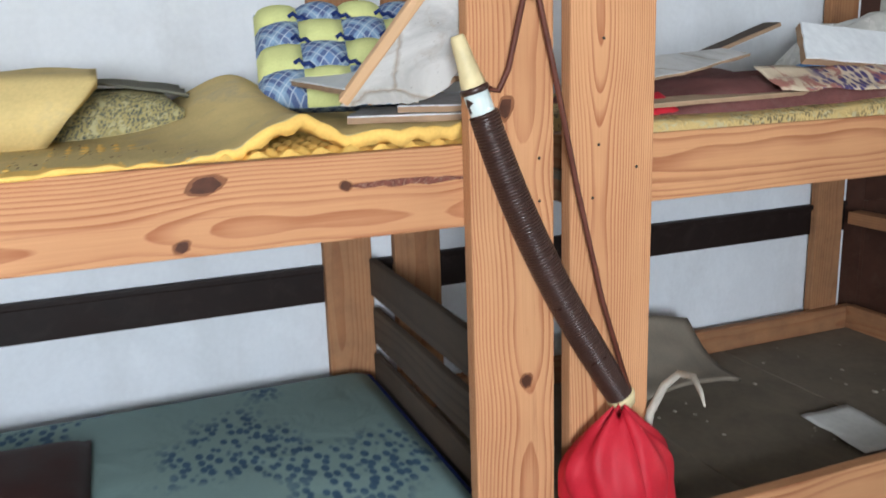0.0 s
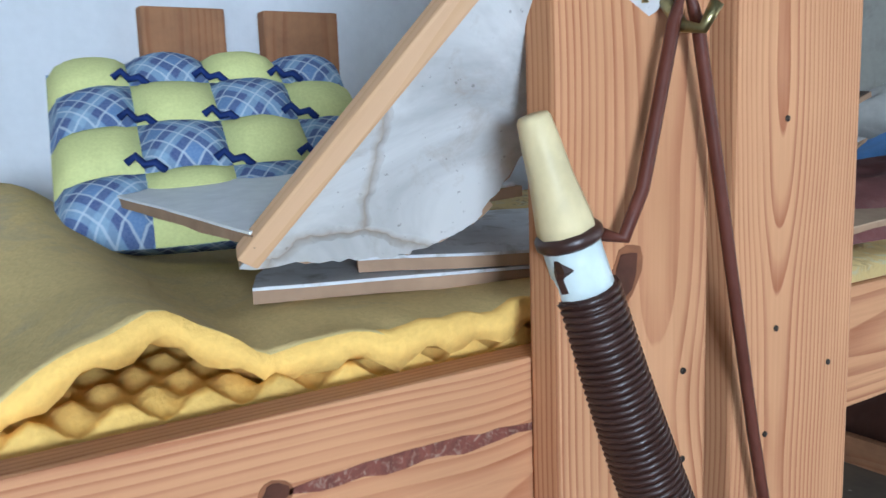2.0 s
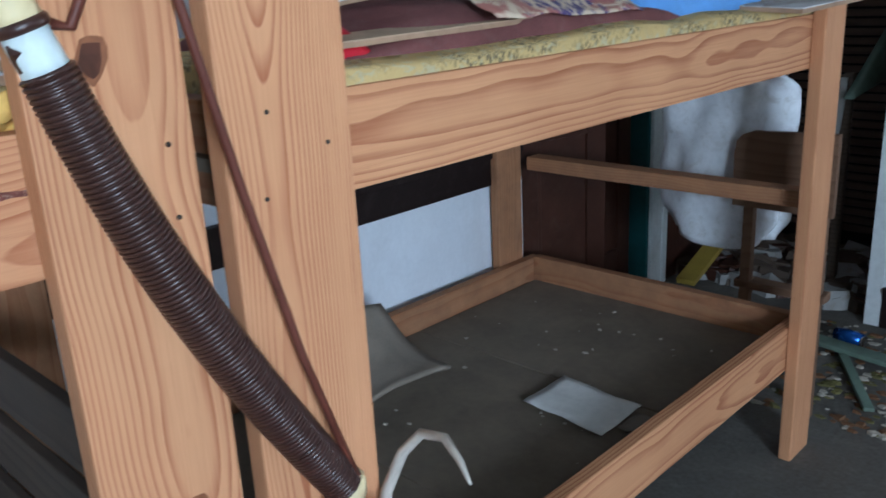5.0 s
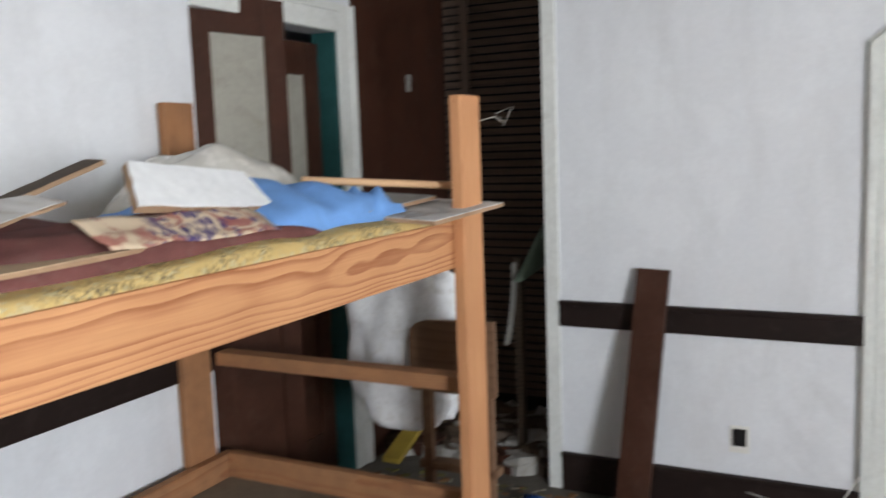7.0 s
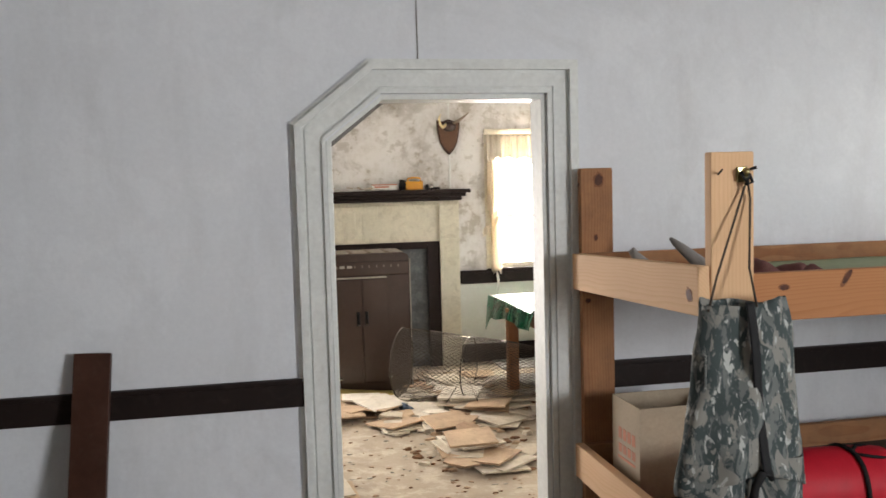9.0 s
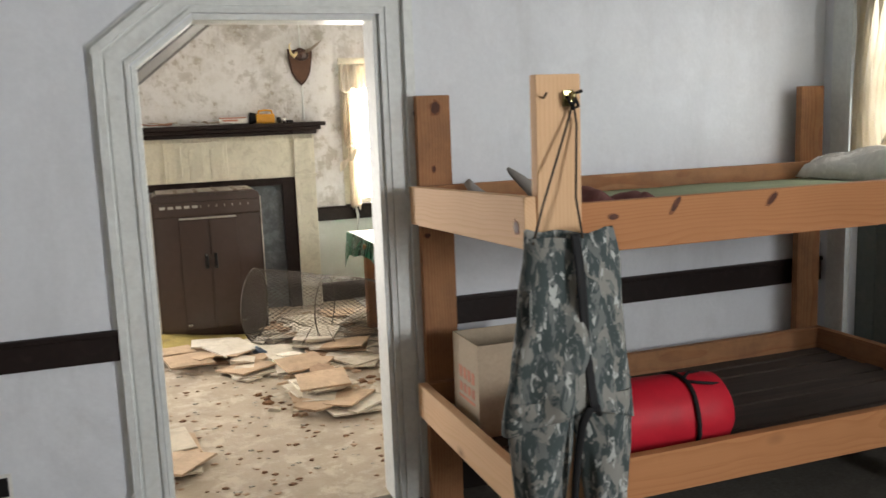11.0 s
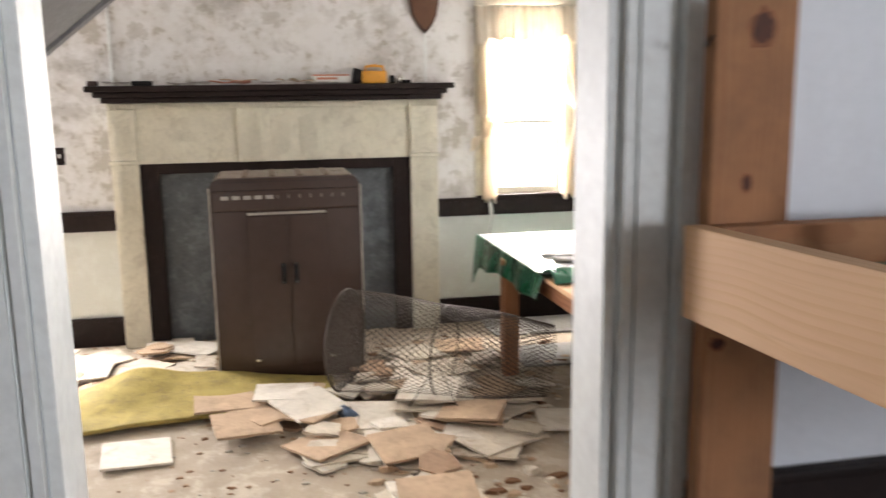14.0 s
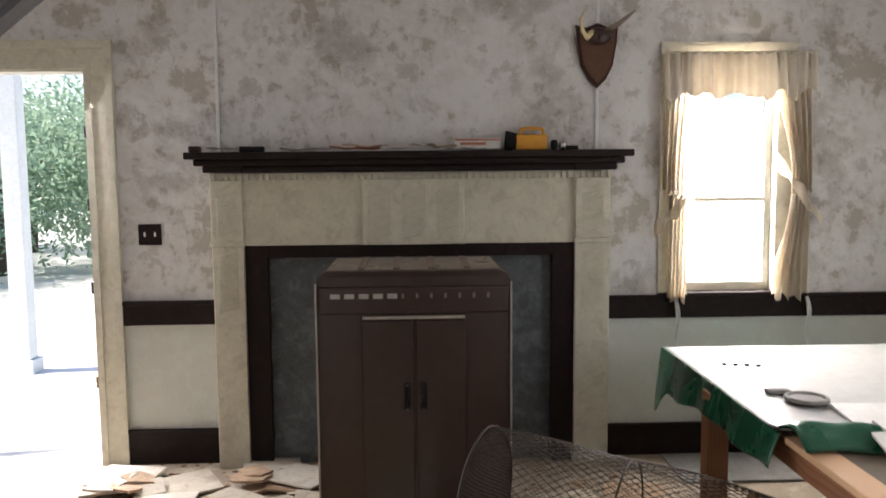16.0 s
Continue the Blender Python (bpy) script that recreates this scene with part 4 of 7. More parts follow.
def hump(x, y):
    front = smooth_step(-2.1, -1.0, x)
    h = 0.058 * math.exp(-((y - 0.935) / 0.085) ** 2) * (0.5 + 0.5 * front) + 0.030 * math.exp(-((y - 0.85) / 0.22) ** 2) * (1 - front) + 0.030 * smooth_step(1.0, 1.12, y) * front
    h += 0.075 * math.exp(-((y - 0.88) / 0.15) ** 2) * math.exp(-((x + 1.75) / 0.3) ** 2)
    sag = -0.012 * smooth_step(0.35, -0.2, y) * smooth_step(-1.2, -0.98, x)
    return 1.419 + h + sag + 0.006 * wob(x * 5, y * 5)


def foam_top(u, v):
    y = -0.50 + 1.85 * v
    edge = -1.035 + 0.016 * wob(y * 9, 1.3) + 0.010 * wob(y * 31, 7) + 0.055 * smooth_step(0.75, 0.3, y) + 0.004 * math.sin(y * 70 + 5 * wob(y * 6, 4)) - 0.035 * math.exp(-((y - 0.92) / 0.13) ** 2)
    x = -2.0 + (edge + 2.0) * u
    z = hump(x, y)
    if u > 0.94:
        z += (0.004 * math.sin(y * 95 + 3 * wob(y * 8, 2)) + 0.010 * wob(y * 20, 5)) * (u - 0.94) / 0.06
    return (x, y, z)


def foam_under(u, v):
    x, y, z = foam_top(u, v)
    return (x - 0.004 * u, y, max(1.408, z - 0.025 - 0.008 * math.sin(y * 110) * math.sin(x * 110)))


fo = single("foam_topper", solid_sheet(60, 150, foam_top, foam_under), FOAM_TOP, "dusty yellow foam topper rucked up on the upper bunk", "foam pad", (-1.5, 0.4, 1.36))
fo.data.materials.append(FOAM)
for poly in fo.data.polygons:
    if poly.normal.z < 0.35 or poly.center.x > 0.452:
        poly.material_index = 1
# folded foam and printed cushion


def folded(u, v):
    a = u * math.pi * 1.15
    y = 0.60 - 0.62 * v - 0.03 * wob(v * 3, 1)
    if u < 0.55:
        s = u / 0.55
        return (-1.92 + 0.52 * s, y, 1.555 + 0.018 * math.sin(s * 3) + 0.012 * wob(v * 4, s * 3))
    s = (u - 0.55) / 0.45
    return (-1.40 + 0.05 * math.sin(s * math.pi) , y - 0.12 * s, 1.555 - 0.15 * s)


single("folded_foam", sheet(40, 30, folded, 0.022), FOAM_TOP, "piece of yellow foam folded over itself on the bunk", "foam pad", (-1.6, 0.3, 1.40))
single("printed_cushion", solid_sheet(26, 18, lambda u, v: (-1.86 + 0.34 * u, 0.18 + 0.60 * v, 1.415 + 0.115 * (0.55 + 0.45 * pillowy(u, v, 0.3)) + 0.008 * wob(u * 4, v * 5)),
                                      lambda u, v: (-1.85 + 0.36 * u, 0.19 + 0.58 * v, 1.40)), FLOWER_CLOTH, "small-flowered yellow and grey seat cushion", "cushion", (-1.68, 0.48, 1.40))
single("grey_cloth", sheet(20, 18, lambda u, v: (-1.9 + 0.30 * u, 0.40 + 0.40 * v, 1.545 + 0.018 * wob(u * 5, v * 4) - 0.05 * v * v + 0.02 * v), 0.006), GREY_CLOTH, "grey dusty cloth over a cushion", "cloth", (-1.75, 0.6, 1.5))

# patchwork pillow of tufted squares
pil = thing("patchwork_pillow", "yellow and blue plaid tufted patchwork pillow against the wall", "pillow", (-1.82, 1.2, 1.42))
PM = frame_of((-1.53, 0.950, 1.415), (-1.455, 1.375, 1.42), (-1.84, 1.005, 1.64))
cols, rows_n, cell = 4, 4, (0.110, 0.098)
for i in range(cols):
    for j in range(rows_n):
        def patch(u, v, i=i, j=j, side=1):
            x, y = (i + u) * cell[0], (j + v) * cell[1]
            over = pillowy(x / (cols * cell[0]), y / (rows_n * cell[1]), 0.3)
            return (x, y, side * (0.046 * over + 0.024 * pillowy(u, v, 0.6) + 0.004 * wob(x * 22, y * 22)))
        part("patch", sheet(8, 8, patch), YELLOW_PATCH if (i + rows_n - 1 - j) % 2 == 0 else BLUE_PLAID, pil, "", PM, True)
part("back", sheet(16, 16, lambda u, v: (u * cols * cell[0], v * rows_n * cell[1], -0.06 * pillowy(u, v, 0.3))), BLUE_PLAID, pil, "", PM, True)
for i in range(1, cols):
    for j in range(1, rows_n):
        cx, cy = i * cell[0], j * cell[1]
        part("ribbon_tuft", tube([(cx - 0.022, cy + 0.005, 0.052), (cx - 0.010, cy + 0.009, 0.060), (cx, cy, 0.052), (cx + 0.012, cy - 0.006, 0.060), (cx + 0.024, cy - 0.012, 0.05)], 0.0052, 6), NAVY, pil, "navy ribbon tied in a tuft", PM, True)

# broken boards on the upper bunk
BOARD_DUSTY = plain("dusty_pale_board", (0.62, 0.635, 0.65), 0.7, stain=9, vary=0.15, dirt=(0.20, 0.18, 0.15), dirty=0.7)
BOARD_SMOOTH = plain("smooth_white_board", (0.82, 0.84, 0.86), 0.5, stain=5, vary=0.06, bump=0.05)
M1 = frame_of((-1.176, 1.053, 1.494), (-1.0, 1.185, 1.716), (-1.06, 1.40, 1.50))
fibre_board("torn grey-white ceiling board leaning against the bunk post", [(-0.01, 0.0), (0.42, 0.0), (0.42, 0.15), (0.30, 0.13), (0.20, 0.15), (0.145, 0.158), (0.10, 0.138), (0.07, 0.115), (0.04, 0.068)], 0.014, M1, 3, BOARD_WHITE, 0.004, under=True)
wood_edge = tagged(board("wooden_batten", None, PINE_PALE, (0, -0.01, -0.008), (0.46, 0.012, 0.014), 0.003), "raw pine batten along a torn board", "batten")
wood_edge.matrix_basis = Matrix.Translation((0, 0, LEVEL)) @ M1 @ wood_edge.matrix_basis
fibre_board("flat grey-topped board with a brown edge on the foam", [(0, 0), (0.42, 0.02), (0.44, 0.22), (0.02, 0.2)], 0.016, frame_of((-1.20, 1.066, 1.447), (-1.06, 1.44, 1.445), (-1.5, 1.2, 1.455)), 5, BOARD_DUSTY)
fibre_board("flat white board lying on another board", [(0, 0), (0.3, 0.0), (0.3, 0.25), (0.0, 0.22)], 0.015, frame_of((-1.192, 1.172, 1.4645), (-1.05, 1.44, 1.464), (-1.5, 1.3, 1.485)), 8, BOARD_DUSTY)
fibre_board("smooth white board lying over the foam", [(0, 0), (0.40, 0.0), (0.42, 0.30), (0.10, 0.30)], 0.014, frame_of((-1.556, 1.02, 1.520), (-1.16, 1.055, 1.506), (-1.52, 1.40, 1.545)), 11, BOARD_SMOOTH)

LEVEL = 0.0
# horn sheath on a thong and brass hook
horn = thing("powder_horn", "brown leather-wrapped horn with a carved pale tip", "horn", (-0.95, 1.36, 0.8))
TIP, END = Vector((-0.972, 1.216, 1.562)), Vector((-0.928, 1.560, 0.800))
SIDE = Vector((0, -0.9, -0.4))


def along(s):
    return TIP.lerp(END, s) + Vector((0.0, -0.030, -0.014)) * math.sin(math.pi * s)


part("tip", tube([along(s) for s in (0.0, 0.004, 0.03, 0.06, 0.085, 0.105, 0.118)], [0.0115, 0.0138, 0.0162, 0.0180, 0.0212, 0.0238, 0.0245], 9), HORN, horn, "carved cream horn tip", smooth=True)
part("label_band", tube([along(s) for s in (0.126, 0.145, 0.162, 0.178)], [0.0238, 0.0240, 0.0245, 0.0250], 16), PALE_LABEL, horn, "pale torn label band", smooth=True)
part("label_tear", tube([along(0.136) + Vector((0.002, -0.0175, 0.0)), along(0.150) + Vector((0.006, -0.0165, 0.0)), along(0.158) + Vector((0.002, -0.0185, 0.0)), along(0.172) + Vector((0.003, -0.0175, 0.0))], [0.006, 0.0105, 0.0075, 0.0085], 9), LEATHER, horn, "brown torn patch in the label")
part("wrapped_body", tube([along(0.174 + 0.806 * i / 30) for i in range(31)], [0.0268 + 0.0025 * math.sin(i / 30 * 3.1) for i in range(31)], 18), LEATHER, horn, "brown leather core", smooth=True)
for i in range(110):
    s = 0.178 + i * 0.0074
    if s > 0.97:
        break
    c = along(s)
    d = (along(s + 0.005) - along(s - 0.005)).normalized()
    a = d.orthogonal().normalized()
    b = d.cross(a)
    r = 0.0272 + 0.0026 * math.sin((s - 0.2) / 0.78 * 3.1)
    part("leather_coil", tube([c + (a * math.cos(k * math.tau / 14) + b * math.sin(k * math.tau / 14)) * r for k in range(14)], 0.0031, 5, True), LEATHER, horn, smooth=True)
part("collar", tube([along(0.113), along(0.1165), along(0.1235), along(0.127)], [0.0255, 0.0282, 0.0282, 0.0255], 16), LEATHER, horn, smooth=True)
part("end_cap", tube([along(0.965), along(0.975), along(1.0)], [0.030, 0.032, 0.022], 14), HORN, horn, "pale end cap", smooth=True)
HK = Vector((-0.955, 1.352, 1.655))
thong = [along(0.12) + Vector((0.01, 0.026, 0.0)), Vector((-0.945, 1.285, 1.462)), Vector((-0.944, 1.305, 1.50)), Vector((-0.942, 1.338, 1.632)), HK + Vector((0.012, 0.0, 0.012)),
         Vector((-0.942, 1.366, 1.63)), Vector((-0.944, 1.405, 1.47)), Vector((-0.944, 1.452, 1.26)), Vector((-0.944, 1.51, 1.03)), along(0.975) + Vector((0.02, 0.012, 0.0))]
part("thong", tube(thong, 0.0058, 8), THONG, horn, "reddish leather thong", smooth=True)
hk = thing("coat_hook", "tarnished brass coat hook screwed to a bunk post", "hook", HK)
part("plate", boxes(((-0.965, 1.322, 1.648), (-0.960, 1.346, 1.700)), bevel=0.002), BRASS, hk)
part("prong", tube([(-0.960, 1.335, 1.69), (-0.935, 1.333, 1.68), (-0.925, 1.334, 1.66)], [0.005, 0.006, 0.009], 10), BRASS, hk, smooth=True)
part("lower_prong", tube([(-0.960, 1.343, 1.655), (-0.940, 1.345, 1.628), (-0.925, 1.352, 1.625), (-0.918, 1.360, 1.645)], [0.006, 0.006, 0.005, 0.006], 10), BRASS, hk, smooth=True)

# red sack hanging under the horn
def sack(u, v):
    a = u * math.tau
    r = 0.116 * (0.10 + 0.95 * math.sin(min(1.0, 0.02 + v * 2.6) * math.pi * 0.5)) * (1 + 0.14 * math.sin(a * 3 + v * 4) + 0.05 * math.sin(a * 9 - v * 11) + 0.16 * wob(math.cos(a) * 2, math.sin(a) * 2, v * 3))
    return (-0.895 + r * 0.62 * math.cos(a), 1.522 + 0.02 * v + r * 1.02 * math.sin(a), 0.805 - 0.37 * v + 0.012 * math.sin(a * 5) * (1 - v))


single("red_sack", sheet(40, 24, sack, 0.003), RED, "crumpled bright red nylon sack hanging on a bunk post", "bag", (-0.9, 1.54, 0.44))
BONE = plain("weathered_bone", (0.50, 0.46, 0.39), 0.6, stain=16, vary=0.25)
ant = thing("antler", "cream curved antler tine hung on the bunk post", "antler", (-0.94, 1.6, 0.8))
part("tine", tube([(-0.955, 1.62, 0.64), (-0.945, 1.635, 0.76), (-0.925, 1.655, 0.825), (-0.90, 1.672, 0.858), (-0.85, 1.67, 0.870), (-0.80, 1.650, 0.858), (-0.775, 1.64, 0.840)],
                  [0.010, 0.0095, 0.009, 0.008, 0.007, 0.005, 0.002], 10), BONE, ant, smooth=True)
# nails in the posts
nail_i = 0
for y, z in ((1.378, 1.329), (1.30, 1.245), (1.378, 1.245), (1.511, 1.346), (1.60, 1.295), (1.498, 1.24), (1.52, 1.55)):
    bm = tube([(-0.966, y, z), (-0.9635, y, z)], 0.0032, 8)
    single("nail", bm, WIRE, "rusty nail head in a bunk post", "nail", (-0.966, y, z), group="nails in the posts")

# lower bunk b: grey folded cloth, papers
single("canvas_sheet", sheet(16, 14, lambda u, v: (-1.70 - 0.25 * u + 0.02 * wob(u * 3, v * 3), 2.05 + 0.50 * v - 0.05 * u, 0.365 + 0.17 * u * u + 0.045 * math.sin(v * 2.6) + 0.012 * wob(u * 4, v * 4)), 0.012), CANVAS,
       "stiff tan canvas sheet propped in the bunk corner", "canvas", (-1.8, 2.3, 0.356))
single("paper_sheet", sheet(10, 8, lambda u, v: (-1.43 + 0.27 * u, 2.56 + 0.19 * v - 0.02 * u, 0.362 + 0.008 * wob(u * 3, v * 3) + 0.008), 0.002), PAPER, "white crumpled paper sheet on dusty plywood", "paper", (-1.25, 2.65, 0.356))
single("paper_scrap", sheet(6, 5, lambda u, v: (-1.15 + 0.12 * u, 2.60 + 0.10 * v, 0.368 + 0.014 * wob(u * 5, v * 5)), 0.003), CANVAS, "crumpled scrap beside a paper sheet", "paper", (-1.1, 2.65, 0.356))

LEVEL = -0.045
# upper bunk b pile
single("bunk_mattress", solid_sheet(30, 60, lambda u, v: (-2.02 + 1.005 * u, 1.60 + 1.80 * v, 1.432 + 0.014 * wob(u * 3, v * 6) - 0.012 * smooth_step(0.93, 1.0, u)),
                                    lambda u, v: (-2.02 + 1.005 * u, 1.60 + 1.80 * v, 1.334)), QUILT, "thin yellow printed mattress on the upper bunk", "mattress", (-1.5, 2.5, 1.334))
single("maroon_blanket", solid_sheet(34, 46, lambda u, v: (-1.62 + 0.55 * u + 0.015 * wob(v * 6, 2), 1.72 + 1.02 * v, 1.425 + 0.105 * pillowy(u, v, 0.4) * (0.75 + 0.5 * wob(u * 2.5, v * 3)) + 0.010 * wob(u * 9, v * 9)),
                                     lambda u, v: (-1.60 + 0.51 * u, 1.74 + 0.98 * v, 1.412)), MAROON, "rumpled maroon blanket on the upper bunk", "blanket", (-1.35, 2.2, 1.412))
single("blue_sheet", solid_sheet(36, 40, lambda u, v: (-1.75 + 0.66 * u, 2.55 + 0.58 * v, 1.43 + 0.14 * pillowy(u, v, 0.35) * (0.85 + 0.4 * wob(u * 3, v * 3, 5)) + 0.014 * math.sin(v * 22 + u * 7) * pillowy(u, v, 0.5)),
                                 lambda u, v: (-1.72 + 0.60 * u, 2.58 + 0.52 * v, 1.412)), BLUE_SHEET, "bright blue crumpled bedsheet on the pile", "bedsheet", (-1.4, 2.8, 1.412))
single("knotted_sheet", solid_sheet(18, 18, lambda u, v: (-1.26 + 0.17 * u, 2.98 + 0.19 * v, 1.43 + 0.085 * pillowy(u, v, 0.4) + 0.014 * math.sin(u * 12 + v * 9)),
                                  lambda u, v: (-1.25 + 0.15 * u, 2.99 + 0.17 * v, 1.412)), BLUE_SHEET, "knotted end of a blue bedsheet", "bedsheet", (-1.18, 3.07, 1.412))
fibre_board("stained white board leaning on the blanket pile", [(0, 0), (0.50, 0.0), (0.50, 0.125), (0.085, 0.135)], 0.022, frame_of((-1.14, 2.185, 1.522), (-1.20, 2.68, 1.482), (-1.25, 2.24, 1.615)), 21, BOARD_SMOOTH)
fibre_board("dark-edged board tilted under the pile", [(0, 0), (0.31, 0.0), (0.31, 0.06), (0.03, 0.05)], 0.012, frame_of((-1.375, 2.02, 1.518), (-1.352, 2.27, 1.602), (-1.6, 2.05, 1.53)), 23, OLD_BOARD)
fibre_board("thin curled grey-white board on the blanket", [(0, 0), (0.20, 0.0), (0.47, 0.05), (0.45, 0.12), (0.02, 0.17)], 0.008, frame_of((-1.13, 1.66, 1.492), (-1.19, 2.12, 1.532), (-1.36, 1.68, 1.55)), 25, BOARD_WHITE)
fibre_board("long thin board at the edge of the mattress", [(0, 0), (0.62, 0.0), (0.60, 0.07), (0.0, 0.08)], 0.010, frame_of((-1.035, 1.66, 1.448), (-1.09, 2.2, 1.452), (-1.2, 1.66, 1.46)), 27, TILE_TAN)
fibre_board("board lying flat at the bunk end", [(0, 0), (0.46, 0.0), (0.46, 0.24), (0.0, 0.22)], 0.014, frame_of((-0.93, 3.04, 1.415), (-0.92, 3.48, 1.43), (-1.2, 3.05, 1.43)), 29, BOARD_WHITE)
fibre_board("second board stacked at the bunk end", [(0, 0), (0.44, 0.0), (0.40, 0.22), (0.02, 0.2)], 0.014, frame_of((-1.10, 2.98, 1.445), (-1.12, 3.42, 1.46), (-1.4, 3.0, 1.47)), 31, GREYISH)
single("magazine_page", sheet(18, 8, lambda u, v: (-1.050 - 0.10 * v - 0.02 * u, 2.05 + 0.50 * u, 1.470 + 0.050 * v + 0.012 * wob(u * 5, v * 3) - 0.012 * u), 0.002), MAGAZINE, "torn colour magazine page over the blanket", "magazine", (-1.15, 2.4, 1.45))
stick = single("pine_stick", tube([(-1.35, 3.02, 1.545), (-1.05, 3.40, 1.505)], 0.012, 6), PINE_PALE, "short raw pine stick on the pile", "stick", (-1.2, 3.2, 1.5))
single("plastic_sheet", solid_sheet(22, 30, lambda u, v: (-1.95 + 0.42 * u, 2.78 + 0.62 * v, 1.43 + 0.245 * pillowy(u, v, 0.5) * (0.9 + 0.3 * wob(u * 3, v * 4)) + 0.01 * wob(u * 12, v * 12)),
                                    lambda u, v: (-1.93 + 0.40 * u, 2.80 + 0.58 * v, 1.412)), TAN_PLASTIC, "dull clear plastic sheeting heaped on the bunk", "plastic sheet", (-1.75, 2.95, 1.412))
single("red_cloth", solid_sheet(20, 20, lambda u, v: (-1.27 + 0.19 * u, 1.63 + 0.17 * v, 1.425 + 0.055 * pillowy(u, v, 0.4) * (1 + 0.5 * wob(u * 5, v * 5, 8))),
                              lambda u, v: (-1.26 + 0.17 * u, 1.64 + 0.15 * v, 1.412)), RED, "crumpled dark red cloth at the end of the pile", "cloth", (-1.17, 1.71, 1.412))
LEVEL = 0.0
single("wire_tangle", tube([(-0.975, 3.425, 1.655), (-0.960, 3.44, 1.66), (-0.92, 3.45, 1.67), (-0.90, 3.47, 1.65), (-0.93, 3.48, 1.68), (-0.88, 3.50, 1.70), (-0.91, 3.49, 1.64)], 0.0022, 5), GREYISH, "pale twisted cord tied to a bunk post", "cord", (-0.92, 3.45, 1.64))

# ---- closet corner and french doors ----
fd = thing("door_2", "white framed doorway with dark brown french doors ajar", "door", (W, 3.9, 0))
fd["kind"] = "structure"
OY0, OY1, OZ = 3.44, 4.40, 2.13
for a, b in (((W, OY1, 0), (W + 0.022, OY1 + 0.13, OZ + 0.13)), ((W, OY0 - 0.0, OZ), (W + 0.022, OY1, OZ + 0.13))):
    run("casing_run", fd, TRIM_WHITE, a, b, 0.006)
    c, d = list(a), list(b)
    d[0] += 0.010
    if b[2] - a[2] > 1:
        c[1] += 0.09
    else:
        c[2] += 0.09
    run("back_band", fd, TRIM_WHITE, c, d, 0.004)
run("jamb", fd, TEAL, (W - 0.12, OY1 - 0.022, 0), (W + 0.004, OY1, OZ), 0.003, "teal painted jamb")


def french_leaf(m, w, h):
    leaf = new("door_leaf")
    leaf.parent = fd
    leaf.matrix_basis = world_of(fd).inverted() @ m
    leaf["label"] = "dark brown half-glazed door leaf with dusty panes"

    def piece(n, mat, a, b, bevel=0.003):
        part(n, boxes((a, b), bevel=bevel), mat, leaf, "", m)
    t, s = 0.036, 0.105
    piece("stile", DOOR_BROWN, (0, 0, 0.01), (s, t, h))
    piece("stile", DOOR_BROWN, (w - s, 0, 0.01), (w, t, h))
    piece("top_rail", DOOR_BROWN, (s, 0.001, h - 0.15), (w - s, t - 0.001, h))
    piece("lock_rail", DOOR_BROWN, (s, 0.001, 0.86), (w - s, t - 0.001, 1.02))
    piece("bottom_rail", DOOR_BROWN, (s, 0.001, 0.01), (w - s, t - 0.001, 0.22))
    piece("pane", DIRTY_PANE, (s, 0.014, 1.02), (w - s, 0.022, h - 0.15), 0)
    piece("panel", DOOR_BROWN, (s, 0.012, 0.22), (w - s, 0.024, 0.86), 0)
    piece("panel_bead", DOOR_BROWN, (s, 0.004, 0.22), (s + 0.02, 0.03, 0.86))
    return leaf


french_leaf(Matrix.Translation((W - 0.03, OY0 + 0.012, 0)) @ pose(0, 0, 0, 0, 0, 90 - 12), 0.48, 2.2)
french_leaf(Matrix.Translation((W - 0.085, OY0 + 0.49, 0)) @ pose(0, 0, 0, 0, 0, 90), 0.44, 2.08)
structure(part("wall_closet_panel", boxes(((W, 4.535, 0), (W + 0.018, 5.50, H)), bevel=0.002), DOOR_BROWN), "dark brown varnished board wall of the closet", "wall")
hb = structure(part("wall_beyond_door", boxes(((W - 0.9, 3.0, 0), (W - 0.8, 4.8, H)), ((W - 0.9, 2.9, 0), (W - 0.12, 3.0, H)), ((W - 0.9, 4.8, 0), (W - 0.12, 4.9, H)), ((W - 0.9, 2.9, -0.1), (W - 0.1, 4.9, 0))), WALL_BLUE), "plaster wall of the dark passage beyond", "wall")
lathw = thing("lath_wall", "bare dark wooden laths on the closet back wall", "wall", (-1.6, 5.47, 0))
lathw["kind"] = "structure"
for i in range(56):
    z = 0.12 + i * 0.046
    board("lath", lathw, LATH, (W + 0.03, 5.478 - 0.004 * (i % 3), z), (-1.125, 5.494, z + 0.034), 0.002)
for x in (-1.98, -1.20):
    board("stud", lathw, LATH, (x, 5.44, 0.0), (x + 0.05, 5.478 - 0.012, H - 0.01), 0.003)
swp = thing("switch_plate", "small pale switch plate on a brown wall", "switch", (W + 0.02, 5.05, 1.70))
part("plate", boxes(((W + 0.019, 5.03, 1.88), (W + 0.024, 5.08, 1.97)), bevel=0.002), GREYISH, swp)
part("toggle", boxes(((W + 0.024, 5.05, 1.915), (W + 0.034, 5.06, 1.935)), bevel=0.001), GREYISH, swp)
# sack, chair and litter by the closet
CHAIR_WOOD = pine("worn_chair_wood", (0.19, 0.11, 0.065), (0.12, 0.062, 0.036), (0.04, 0.02, 0.015), knots=False)
